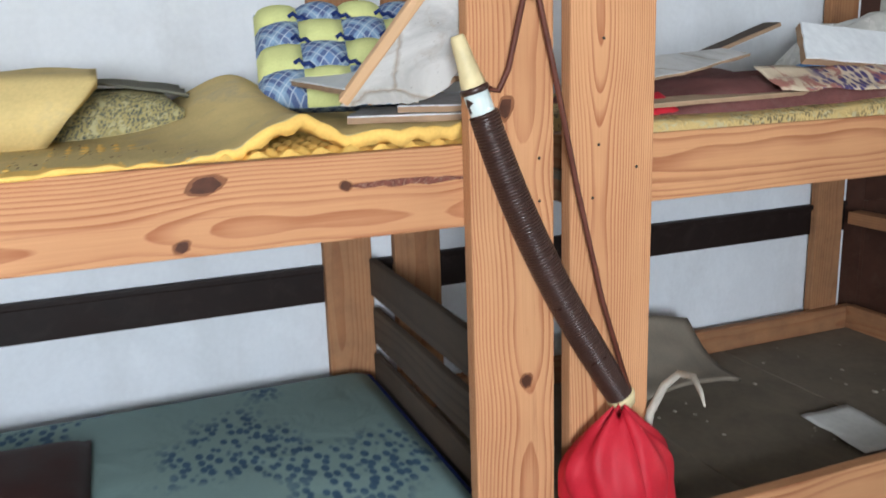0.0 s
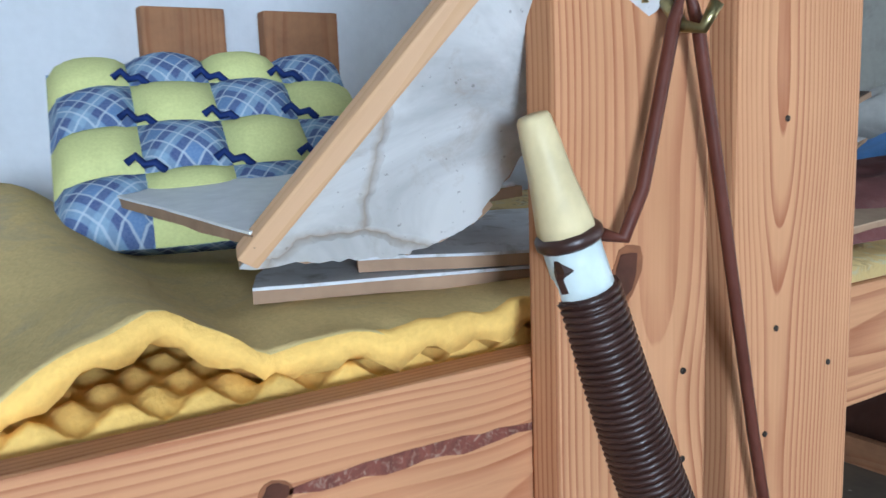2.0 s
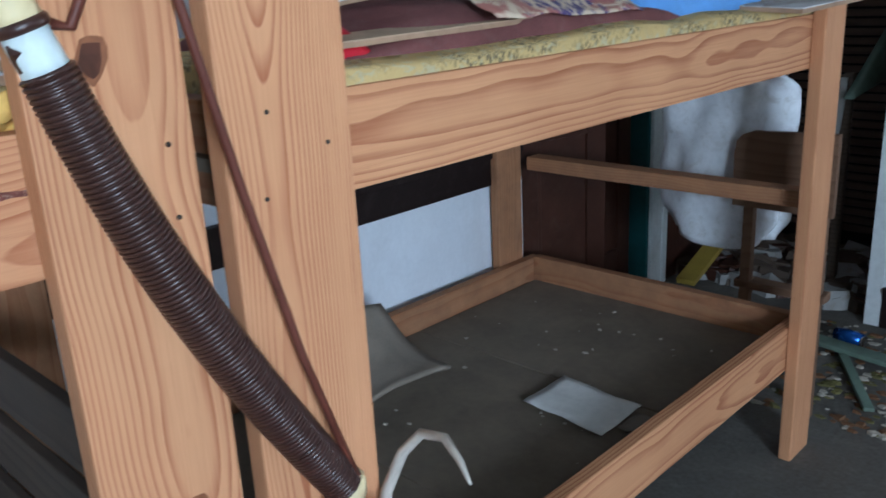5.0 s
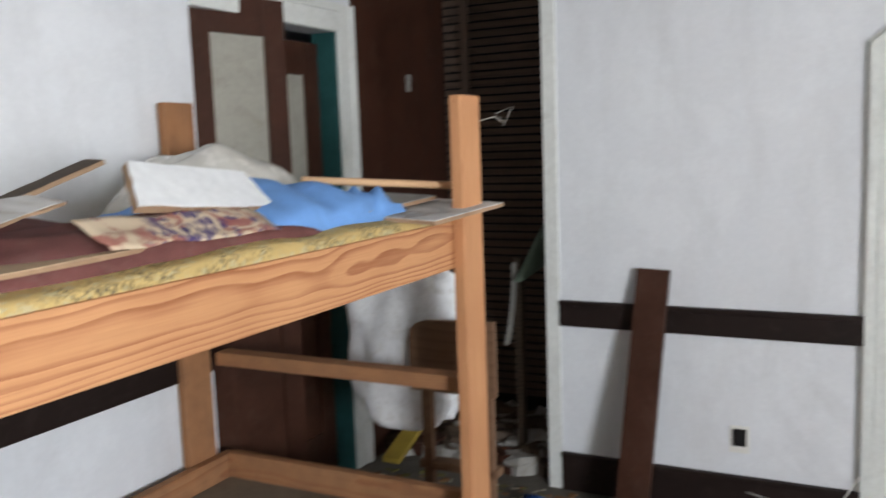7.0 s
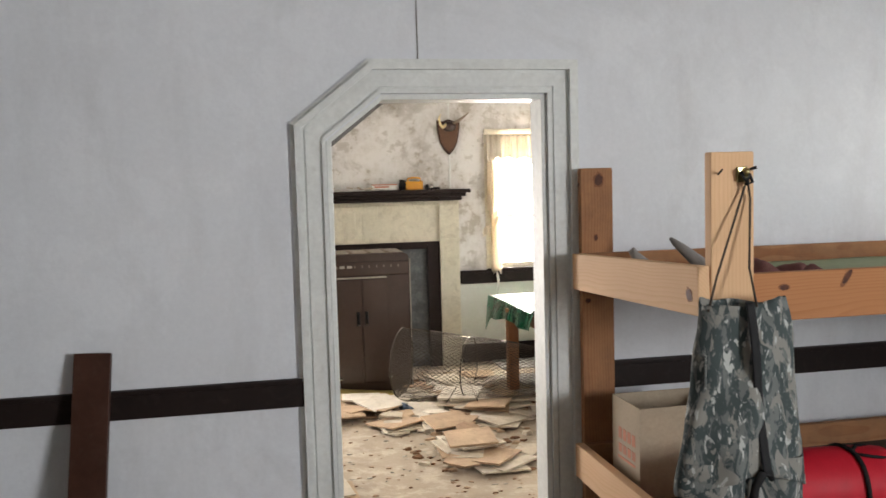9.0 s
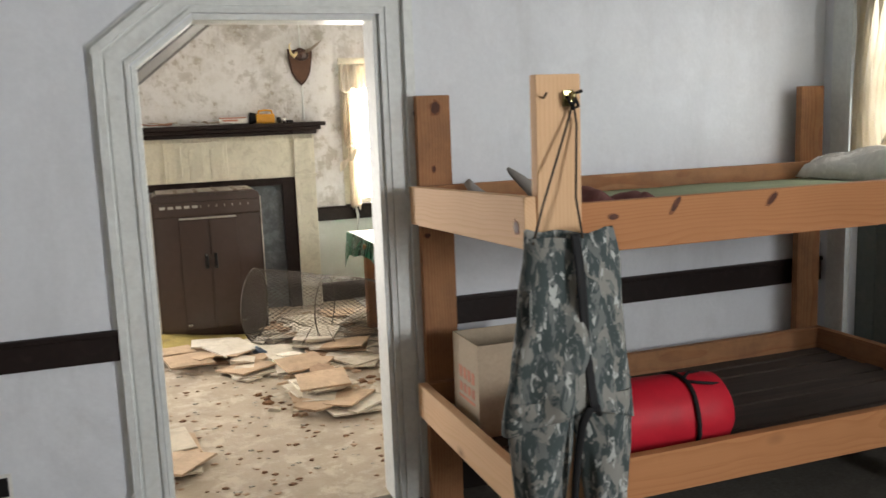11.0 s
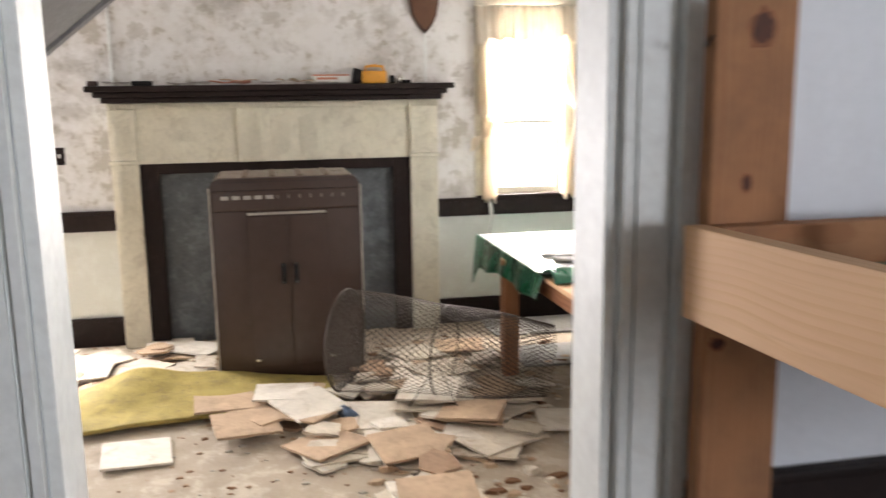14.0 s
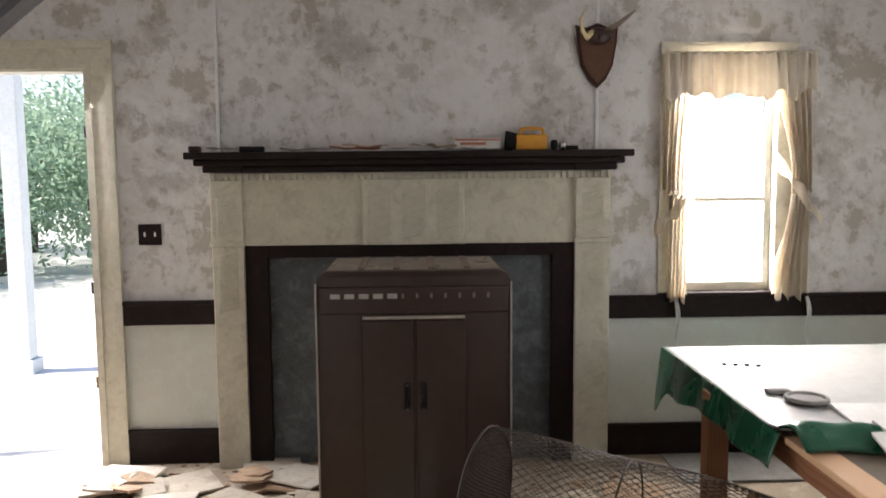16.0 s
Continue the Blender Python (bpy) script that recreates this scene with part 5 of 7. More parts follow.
def hung(u, v):
    a = u * math.tau
    k = smooth_step(0.0, 0.24, v)
    wide = 0.03 + 0.20 * k - 0.05 * smooth_step(0.86, 1.0, v)
    deep = 0.03 + 0.06 * k + 0.02 * math.sin(v * 5)
    fold = 1 + 0.10 * math.sin(a * 5 + v * 6) + 0.12 * wob(math.cos(a) * 2, math.sin(a) * 2, v * 4)
    return (-1.33 - 0.10 * k + wide * fold * math.cos(a), 3.50 + 0.22 * k + deep * fold * math.sin(a), 1.25 - 0.70 * v + 0.02 * math.cos(a * 2) * v)


sack_ob = thing("white_sack", "limp white printed feed sack tied under a bunk end", "sack", (-1.43, 3.72, 0.55))
part("bag", sheet(48, 34, hung, 0.003), WHITE_BAG, sack_ob, "", smooth=True)
part("tie", tube([(-1.33, 3.47, 1.30), (-1.33, 3.48, 1.26), (-1.30, 3.49, 1.235), (-1.35, 3.51, 1.235), (-1.34, 3.48, 1.255)], 0.005, 6), CORD, sack_ob, "brown tie cord", smooth=True)
chair = thing("broken_chair", "worn brown wooden chair with a rounded back behind the bunk", "chair", (-1.15, 3.59, 0))
back = [(-1.33, 0.72), (-1.00, 0.72), (-1.00, 0.985), (-1.27, 0.975), (-1.305, 0.962), (-1.325, 0.94), (-1.332, 0.90)]
part("backrest", prism(back, "y", 3.575, 3.597), CHAIR_WOOD, chair)
for x in (-1.30, -1.06):
    part("leg", boxes(((x, 3.598, 0.0), (x + 0.036, 3.63, 0.90)), bevel=0.004), CHAIR_WOOD, chair)
part("seat", boxes(((-1.32, 3.598, 0.42), (-1.01, 3.66, 0.45)), bevel=0.006), CHAIR_WOOD, chair)
lv = thing("spirit_level", "yellow and black boxed level leaning on rubble", "level", (-2.0, 4.9, 0.0))
LM = frame_of((-1.95, 4.36, 0.10), (-2.02, 5.0, 0.24), (-1.8, 4.4, 0.1))
part("body", boxes(((0, 0, 0), (0.62, 0.09, 0.03)), bevel=0.004), plain("yellow_label", (0.38, 0.27, 0.05), 0.5), lv, "", LM)
part("label", boxes(((0.28, 0.015, 0.03), (0.60, 0.075, 0.032))), BLACK, lv, "black printed label", LM)
for i in range(4):
    part("print_bar", boxes(((0.31 + 0.05 * i, 0.025, 0.032), (0.345 + 0.05 * i, 0.065, 0.0335))), PAPER, lv, "", LM)
single("green_hinged_flap", prism([(4.75, 0.92), (5.38, 0.98), (5.38, 1.28)], "x", -1.40, -1.36), GREEN_BOARD, "dull green triangular board leaning in the closet", "board", (-1.38, 5.0, 0.9))
single("closet_post", boxes(((-1.44, 4.85, 0.0), (-1.40, 4.89, 1.02)), bevel=0.004), OLD_BOARD, "old grey upright in the closet", "post", (-1.42, 4.87, 0))
single("hanging_strap", sheet(4, 20, lambda u, v: (-1.45 + 0.03 * u - 0.05 * v * v, 4.845, 1.0 - 0.42 * v), 0.004), GREYISH, "grey limp strap hanging in the closet", "strap", (-1.58, 4.95, 0.56))
plank = thing("leaning_plank", "dark brown board leaning against the white wall", "plank", (-0.72, 4.3, 0))
PLM = frame_of((-0.785, 4.265, 0.0), (-0.742, 4.525, 1.045), (-0.66, 4.265, 0.0))
part("face", boxes(((0, 0, -0.012), (1.075, 0.135, 0.012)), bevel=0.003), DOOR_BROWN, plank, "", PLM)
part("moulded_edge", boxes(((0, 0.0, 0.012), (1.075, 0.022, 0.020)), bevel=0.004), DOOR_BROWN, plank, "", PLM)
part("moulded_edge", boxes(((0, 0.112, 0.012), (1.075, 0.135, 0.018)), bevel=0.003), DOOR_BROWN, plank, "", PLM)
outlet = thing("wall_outlet", "black and ivory electrical outlet in the wall", "outlet", (-0.335, N, 0.33))
part("plate", boxes(((-0.370, N - 0.006, 0.275), (-0.292, N, 0.39)), bevel=0.002), PAPER, outlet)
part("socket", boxes(((-0.358, N - 0.012, 0.305), (-0.304, N - 0.005, 0.378)), bevel=0.003), BLACK, outlet, "black socket face")
single("loose_wire", tube([(-0.3, N - 0.03, 0.12), (-0.1, N - 0.05, 0.09), (0.05, N - 0.04, 0.13), (0.12, N - 0.035, 0.25)], 0.003, 5), PAPER, "thin white wire along the baseboard", "wire", (0, N - 0.03, 0.1))
single("wall_crack", boxes(((0.630, N - 0.004, 2.165), (0.634, N, H)), bevel=0.0), GREYISH, "thin wire running up the plaster above a doorway", "wire", (0.632, N, 2.2))
single("green_board", boxes(((0, 0, 0), (1.15, 0.075, 0.02)), bevel=0.003), GREEN_BOARD, "dull green painted board lying on the floor", "board", (0, 0, 0)).matrix_basis = pose(-1.30, 4.17, 0.022, 0, 0, -9)
single("green_stick", boxes(((0, 0, 0), (0.45, 0.035, 0.015)), bevel=0.003), GREEN_BOARD, "short green batten on the littered floor", "batten", (0, 0, 0)).matrix_basis = pose(-1.12, 4.13, 0.012, 0, 0, -60)
can = thing("drink_can", "crushed blue and silver drink can on the floor", "can", (-1.13, 4.29, 0))
part("body", tube([(-1.19, 4.30, 0.032), (-1.13, 4.29, 0.034), (-1.08, 4.28, 0.031)], [0.028, 0.033, 0.029], 14), plain("blue_can", (0.03, 0.12, 0.45), 0.25, 0.7), can, smooth=True)
part("lid", tube([(-1.082, 4.281, 0.031), (-1.074, 4.279, 0.031)], [0.027, 0.024], 14), CHROME, can)


def litter(name, label, count, area, z, sizes, materials, seed, flat=0.35):
    """Many small chips and scraps on a floor, as one object for each material."""
    rng = random.Random(seed)
    for mat in materials:
        verts, faces = [], []
        for _ in range(count):
            x, y = area(rng)
            s = rng.uniform(*sizes)
            h = s * flat * rng.uniform(0.3, 1)
            a = rng.uniform(0, math.tau)
            n = rng.choice((4, 5, 6))
            base = len(verts)
            ring = [(s * rng.uniform(0.5, 1.1) * math.cos(a + k * math.tau / n), 0.7 * s * rng.uniform(0.5, 1.1) * math.sin(a + k * math.tau / n)) for k in range(n)]
            verts += [(x + p, y + q, z) for p, q in ring]
            verts += [(x + 0.8 * p, y + 0.8 * q, z + h * rng.uniform(0.6, 1.2)) for p, q in ring]
            faces.append(tuple(range(base + n, base + 2 * n)))
            for k in range(n):
                faces.append((base + k, base + (k + 1) % n, base + n + (k + 1) % n, base + n + k))
        me = bpy.data.meshes.new(name)
        me.from_pydata(verts, [], faces)
        me.materials.append(mat)
        tagged(new(name, me), label, "litter", kind="stuff")


MOSS = plain("mossy_dirt", (0.13, 0.115, 0.04), 0.95, stain=9)
LEAF_BROWN = plain("dry_leaf", (0.17, 0.085, 0.04), 0.9, stain=20)
CRUMB = plain("plaster_crumb", (0.42, 0.38, 0.31), 0.95, stain=20)
litter("floor_rubble", "rubble and plaster crumbs on the dark floor", 330, lambda r: (r.uniform(-2.0, 0.15), r.uniform(3.6, 4.5)), 0.0, (0.006, 0.035), (CRUMB, MOSS, LEAF_BROWN), 51)
litter("closet_rubble", "dark rubble heaped in the closet", 160, lambda r: (r.uniform(-2.08, -1.2), r.uniform(4.65, 5.4)), 0.0, (0.03, 0.14), (OLD_BOARD, GREYISH, DOOR_BROWN), 52, 0.8)
litter("deck_dust", "plaster crumbs on the plywood deck", 60, lambda r: (r.uniform(-2.0, -1.1), r.uniform(1.6, 3.35)), 0.3555, (0.003, 0.012), (CRUMB,), 53)
litter("foam_dust", "specks and crumbs on the foam", 70, lambda r: (r.uniform(-1.5, -1.05), r.uniform(0.4, 0.8)), 1.372, (0.002, 0.006), (LEAF_BROWN,), 54)

# ---- bunk c things ----
card = thing("cardboard_box", "open tan cardboard box with red print on a bunk", "box", (1.55, 4.17, 0.48))
BX0, BX1, BY0, BY1, BZ0, BZ1 = 1.342, 1.71, 4.018, 4.275, 0.438, 0.79
for n, a, b in (("side", (BX0, BY0, BZ0), (BX0 + 0.006, BY1, BZ1)), ("side", (BX1 - 0.006, BY0, BZ0), (BX1, BY1, BZ1)), ("end", (BX0 + 0.006, BY0, BZ0), (BX1 - 0.006, BY0 + 0.006, BZ1)),
                ("end", (BX0 + 0.006, BY1 - 0.006, BZ0), (BX1 - 0.006, BY1, BZ1)), ("bottom", (BX0 + 0.006, BY0 + 0.006, BZ0), (BX1 - 0.006, BY1 - 0.006, BZ0 + 0.005))):
    part(n, boxes((a, b)), CARD, card)
for i, (z0, z1) in enumerate(((0.63, 0.675), (0.575, 0.61), (0.55, 0.56))):
    for j in range(4 if i < 2 else 1):
        y0 = 4.058 + j * 0.042
        part("print_bar", boxes(((BX0 - 0.001, y0, z0), (BX0, y0 + (0.028 if i < 2 else 0.16), z1))), STICKER, card, "faded red print")
part("tape", boxes(((1.58, BY0 - 0.001, 0.70), (1.66, BY0, BZ1))), CANVAS, card, "brown tape")

pad = thing("sleeping_roll", "rolled red sleeping pad tied with black straps", "sleeping pad", (1.85, 3.72, 0.48))


def roll_line(i, r):
    return [(1.68 + i, 3.66 + r * 1.15 * math.cos(k * math.tau / 28), 0.570 + r * math.sin(k * math.tau / 28)) for k in range(28)]


roll = tube([(1.45, 3.68, 0.570), (1.47, 3.68, 0.570), (1.60, 3.67, 0.572), (1.80, 3.66, 0.572), (2.02, 3.645, 0.570), (2.075, 3.64, 0.569), (2.09, 3.64, 0.569)], [0.10, 0.125, 0.132, 0.134, 0.132, 0.126, 0.105], 28)
part("roll", roll, RED, pad, "", smooth=True)
for x in (1.60, 1.93):
    ring = [(x + 0.004 * math.sin(k), 3.667 - (x - 1.6) * 0.06 + 0.137 * math.cos(k * math.tau / 24), 0.571 + 0.137 * math.sin(k * math.tau / 24)) for k in range(24)]
    part("strap", tube(ring, 0.008, 6, True), BLACK_STRAP, pad, "black webbing strap", smooth=True)
part("strap_end", tube([(1.93, 3.60, 0.697), (1.99, 3.57, 0.690), (2.05, 3.58, 0.677), (2.08, 3.57, 0.655)], 0.006, 6), BLACK_STRAP, pad, smooth=True)
part("strap_end", tube([(1.93, 3.61, 0.699), (1.98, 3.65, 0.707), (2.03, 3.66, 0.697)], 0.006, 6), BLACK_STRAP, pad, smooth=True)

pants = thing("camouflage_trousers", "grey-green camouflage trousers hung on a cord", "trousers", (1.40, 3.33, 0.2))


def waist(u, v):
    a = u * math.tau
    lw = 0.138 + 0.060 * smooth_step(0.0, 0.9, v) + 0.012 * wob(v * 4, math.cos(a))
    dx = lw * math.cos(a) * (1 + 0.05 * math.sin(v * 9 + a * 2))
    dy = (0.048 + 0.03 * v) * math.sin(a) * (1 + 0.28 * math.sin(a * 5 + v * 6) * 0.5 + 0.3 * wob(math.cos(a) * 3, v * 4))
    z = 1.288 - 0.50 * v - 0.06 * v * math.cos(a) ** 2 + (0.010 * math.cos(a * 2 + 1.0) + 0.005 * math.sin(a * 5)) * (1 - v)
    return (1.350 + dx - 0.008 * v, 3.315 + dy, z)


part("seat", sheet(72, 36, waist, 0.003), CAMO, pants, "", smooth=True)


def leg_of(cx, lean, width):
    def place(u, v):
        a = u * math.tau
        r = width * (1 - 0.42 * smooth_step(0.0, 0.7, v)) * (1 + 0.10 * math.sin(a * 4 + v * 7) + 0.12 * wob(math.cos(a) * 2, math.sin(a) * 2, v * 5))
        return (cx + lean * v + r * math.cos(a), 3.315 + 0.62 * r * math.sin(a), 0.83 - 0.63 * v)
    return place


part("leg", sheet(36, 28, leg_of(1.255, -0.02, 0.102), 0.003), CAMO, pants, "", smooth=True)
part("leg", sheet(36, 28, leg_of(1.446, 0.02, 0.094), 0.003), CAMO, pants, "", smooth=True)
part("stripe", sheet(3, 30, lambda u, v: (1.320 + 0.026 * u + 0.040 * v, 3.256 - 0.022 * v - 0.006 * math.sin(v * 7), 1.29 - 0.49 * v), 0.003), BLACK_STRAP, pants, "black fly strip", smooth=True)
part("pocket_flap", sheet(6, 6, lambda u, v: (1.22 - 0.03 * u, 3.30 - 0.05 * u, 1.14 - 0.09 * v), 0.004), CAMO, pants)
part("crotch_strap", tube([(1.40, 3.25, 0.775), (1.385, 3.24, 0.80), (1.36, 3.235, 0.80), (1.342, 3.24, 0.765), (1.332, 3.25, 0.68), (1.325, 3.262, 0.55), (1.32, 3.27, 0.42)], [0.008, 0.012, 0.013, 0.013, 0.012, 0.011, 0.010], 8), BLACK_STRAP, pants, "black binding at the crotch", smooth=True)
part("cord", tube([(1.225, 3.29, 1.265), (1.275, 3.33, 1.36), (1.385, 3.375, 1.60), (1.395, 3.368, 1.645)], 0.0035, 6), CORD, pants, "brown hanging cord", smooth=True)
part("cord", tube([(1.365, 3.27, 1.275), (1.378, 3.33, 1.38), (1.408, 3.375, 1.58), (1.395, 3.368, 1.645)], 0.0035, 6), CORD, pants, "brown hanging cord", smooth=True)
part("knot", tube([(1.375, 3.37, 1.66), (1.385, 3.362, 1.635), (1.40, 3.362, 1.65), (1.41, 3.366, 1.63), (1.39, 3.36, 1.62), (1.40, 3.37, 1.665), (1.42, 3.36, 1.672)], 0.0055, 6), BLACK_STRAP, pants, smooth=True)
hk2 = thing("wall_hook", "small brass hook screwed into a bunk post", "hook", (1.39, 3.38, 1.65))
part("prong", tube([(1.39, 3.392, 1.655), (1.39, 3.362, 1.65), (1.385, 3.352, 1.665)], [0.007, 0.006, 0.008], 10), BRASS, hk2, smooth=True)
part("plate", boxes(((1.372, 3.384, 1.63), (1.406, 3.39, 1.675)), bevel=0.002), BRASS, hk2)
for x, y, z in ((1.315, 3.36, 1.655), (1.285, 4.45, 1.63)):
    single("nail", tube([(x, y + 0.03, z), (x - 0.012, y - 0.012, z + 0.012)], 0.003, 6), IRON, "bent rusty nail in a bunk post", "nail", (x, y, z), group="nails in the posts")
part_pad = single("green_pad", solid_sheet(30, 14, lambda u, v: (1.56 + 1.72 * u, 3.50 + 0.9 * v, 1.284 + 0.012 * wob(u * 5, v * 4)), lambda u, v: (1.56 + 1.72 * u, 3.50 + 0.9 * v, 1.236)), GREEN_PAD, "pale green sleeping pad on the upper bunk", "mattress", (2.4, 3.95, 1.236))


def cloth_heap(name, label, x0, x1, y0, y1, z, h, mat, seed, category="cloth"):
    def top(u, v):
        fold = 0.16 * math.sin(u * 17 + 5 * wob(u * 3, v * 3, seed)) + 0.45 * wob(u * 6 + seed, v * 6)
        return (x0 + (x1 - x0) * u, y0 + (y1 - y0) * v, z + h * pillowy(u, v, 0.45) * (0.7 + 0.6 * wob(u * 3 + seed, v * 3) + 0.5 * fold) + 0.01)
    return single(name, solid_sheet(44, 44, top, lambda u, v: (x0 + (x1 - x0) * u, y0 + (y1 - y0) * v, z)), mat, label, category, ((x0 + x1) / 2, (y0 + y1) / 2, z))


cloth_heap("grey_jacket", "grey crumpled jacket on the upper bunk", 1.33, 1.62, 3.62, 4.25, 1.236, 0.088, GREY_WOOL, 2.0, "jacket")
cloth_heap("maroon_cloth", "dark red bundled cloth on the upper bunk", 1.50, 1.95, 3.55, 4.0, 1.237, 0.14, MAROON, 7.0)
single("glove_finger", tube([(1.43, 4.06, 1.27), (1.40, 4.09, 1.33), (1.375, 4.11, 1.362), (1.362, 4.12, 1.384), (1.366, 4.118, 1.376)], [0.032, 0.024, 0.018, 0.014, 0.008], 12), GREY_WOOL, "grey stiff glove finger sticking up", "glove", (1.40, 4.1, 1.27), smooth=True)
single("boot_tongue", tube([(1.63, 4.03, 1.26), (1.61, 4.06, 1.33), (1.575, 4.11, 1.375), (1.55, 4.14, 1.405), (1.538, 4.15, 1.420)], [0.036, 0.028, 0.020, 0.013, 0.006], 12), GREY_WOOL, "grey pointed glove cuff sticking up", "glove", (1.6, 4.1, 1.26), smooth=True)
single("clear_bag", solid_sheet(26, 22, lambda u, v: (3.07 + 0.24 * u, 3.66 + 0.70 * v, 1.295 + 0.13 * pillowy(u, v, 0.4) * (0.9 + 0.5 * wob(u * 3, v * 3)) + 0.012 * wob(u * 11, v * 11)), lambda u, v: (3.08 + 0.22 * u, 3.68 + 0.66 * v, 1.285)),
       TAN_PLASTIC, "crumpled translucent plastic bag on the bunk", "plastic bag", (3.0, 4.0, 1.343))

# half-glazed door with a torn curtain
hd = thing("door_3", "grey-green half-glazed outer door in a white frame", "door", (E, 3.87, 0))
hd["kind"] = "structure"
for a, b in (((E - 0.02, 4.36, 0), (E, 4.49, 2.22)), ((E - 0.02, 3.25, 0), (E, 3.38, 2.22)), ((E - 0.02, 3.38, 2.1), (E, 4.36, 2.22))):
    run("casing_run", hd, TRIM_WHITE, a, b, 0.006)
run("casing_bead", hd, TRIM_WHITE, (E - 0.032, 4.36, 0), (E - 0.02, 4.385, 2.12), 0.004)
DG = plain("grey_green_door_paint", (0.15, 0.18, 0.17), 0.5, stain=4, vary=0.12, dirt=(0.25, 0.25, 0.22))
for n, a, b in (("stile", (E + 0.04, 3.40, 0), (E + 0.08, 3.50, 2.1)), ("stile", (E + 0.04, 4.25, 0), (E + 0.08, 4.36, 2.1)), ("lower_panel", (E + 0.045, 3.50, 0), (E + 0.075, 4.25, 1.30)), ("top_rail", (E + 0.041, 3.50, 2.02), (E + 0.079, 4.25, 2.1)), ("glazing_bar", (E + 0.05, 3.50, 1.64), (E + 0.075, 4.25, 1.665))):
    part(n, boxes((a, b), bevel=0.003), DG, hd)
GLASS = Nodes("window_glass", 0.02)
GLASS.b.inputs["Transmission Weight"].default_value = 1.0
GLASS.b.inputs["IOR"].default_value = 1.1
GLASS = GLASS.m
pane = part("pane", boxes(((E + 0.06, 3.50, 1.30), (E + 0.064, 4.25, 2.02))), GLASS, hd)
pane.visible_shadow = False


def cloth_mat(name, c, through_c, sheer=0.55):
    k = Nodes(name, 0.9)
    v = k.coords()
    fine = k.noise(v, 220, 3)
    stain = k.noise(v, 5, 5, 0.6)
    col = k.mix(k.ramp(stain, (0.4, 0.0), (0.75, 0.6)), c, tone(through_c, 0.8))
    tr = k.n("BsdfTranslucent")
    k.l(col, tr.inputs["Color"])
    mixer = k.n("MixShader", Fac=sheer)
    k.l(k.b.outputs[0], mixer.inputs[1])
    k.l(tr.outputs[0], mixer.inputs[2])
    k.l(mixer.outputs[0], k.t.nodes["Material Output"].inputs["Surface"])
    k.bump(fine, 0.25, 0.001)
    return k.done(col)


CURTAIN_HEM = cloth_mat("cream_gathered_cotton", (0.80, 0.74, 0.63), (0.66, 0.54, 0.38), 0.16)
CURTAIN = cloth_mat("cream_curtain", (0.84, 0.79, 0.70), (0.80, 0.70, 0.54), 0.68)


single("door_curtain", sheet(44, 40, lambda u, v: (E - 0.045 + 0.016 * math.sin(u * 40 + v * 3), 4.33 - (0.30 - 0.17 * math.sin(min(1, v * 1.25) * math.pi * 0.5)) * u - 0.10 * v * u, 2.08 - 0.72 * v), 0.0015), CURTAIN,
       "cream gathered curtain tied back on the door", "curtain", (E - 0.04, 4.2, 1.36))
single("door_curtain", sheet(30, 30, lambda u, v: (E - 0.06 + 0.016 * math.sin(u * 26 + v * 5), 4.02 - 0.16 * u + 0.16 * v, 1.72 - 0.38 * v - 0.06 * u), 0.0015), CURTAIN, "torn cream curtain end hanging on the door", "curtain", (E - 0.06, 4.0, 1.36))

# ---- living room ----
od = thing("door_4", "cream painted outer door frame standing open to the porch", "door frame", (XD1, F, 0))
od["kind"] = "structure"
inner = [(XD0, 0.0), (XD0, 2.065), (XD1, 2.065), (XD1, 0.0)]
frame_runs(od, inner, [(0, 0.035), (0.035, 0.105), (0.105, 0.145)], [(F - 0.024, F), (F - 0.016, F), (F - 0.034, F)], TRIM_CREAM)
run("jamb", od, TRIM_CREAM, (XD1 - 0.004, F - 0.004, 0), (XD1 + 0.004, F + 0.154, 2.065), 0.002)
run("jamb", od, TRIM_CREAM, (XD0 - 0.004, F - 0.004, 0), (XD0 + 0.004, F + 0.154, 2.065), 0.002)
run("jamb", od, TRIM_CREAM, (XD0 + 0.004, F - 0.004, 2.056), (XD1 - 0.004, F + 0.154, 2.065), 0.002)
run("weather_strip", od, IRON, (XD1 - 0.020, F + 0.03, 0.25), (XD1 - 0.005, F + 0.05, 2.02), 0.002, "black weather strip along the jamb")
for z in (0.42, 0.92, 1.35, 1.72):
    part("hinge", tube([(XD1 - 0.008, F - 0.012, z), (XD1 - 0.008, F - 0.012, z + 0.06)], 0.008, 8), IRON if z != 0.42 else BRASS, od)
sw = thing("light_switch", "dark brown double switch plate on flaking plaster", "switch", (-0.68, F, 1.22))
part("plate", boxes(((-0.735, F - 0.007, 1.168), (-0.617, F, 1.276)), bevel=0.003), TRIM_DARK, sw)
for x in (-0.705, -0.652):
    part("toggle", boxes(((x, F - 0.018, 1.212), (x + 0.008, F - 0.006, 1.235)), bevel=0.002), PAPER, sw, "ivory toggle")
for x, z0 in ((-0.305, 1.645), (1.648, 1.645)):
    cov = thing("wire_cover", "white painted wire cover running up the wall", "wire cover", (x, F, z0))
    zs = [z0, 1.80, 2.0, 2.16, 2.4, H]
    for a, b in zip(zs, zs[1:]):
        part("length", boxes(((x - 0.009 + 0.002 * (b > 2), F - 0.012, a), (x + 0.009, F, b - 0.003)), bevel=0.003), TRIM_WHITE, cov)

# window with ruffled curtains
wi = thing("window_1", "old sash window with a cream frame, glaring daylight outside", "window", ((WX0 + WX1) / 2, F, WZ0))
wi["kind"] = "structure"
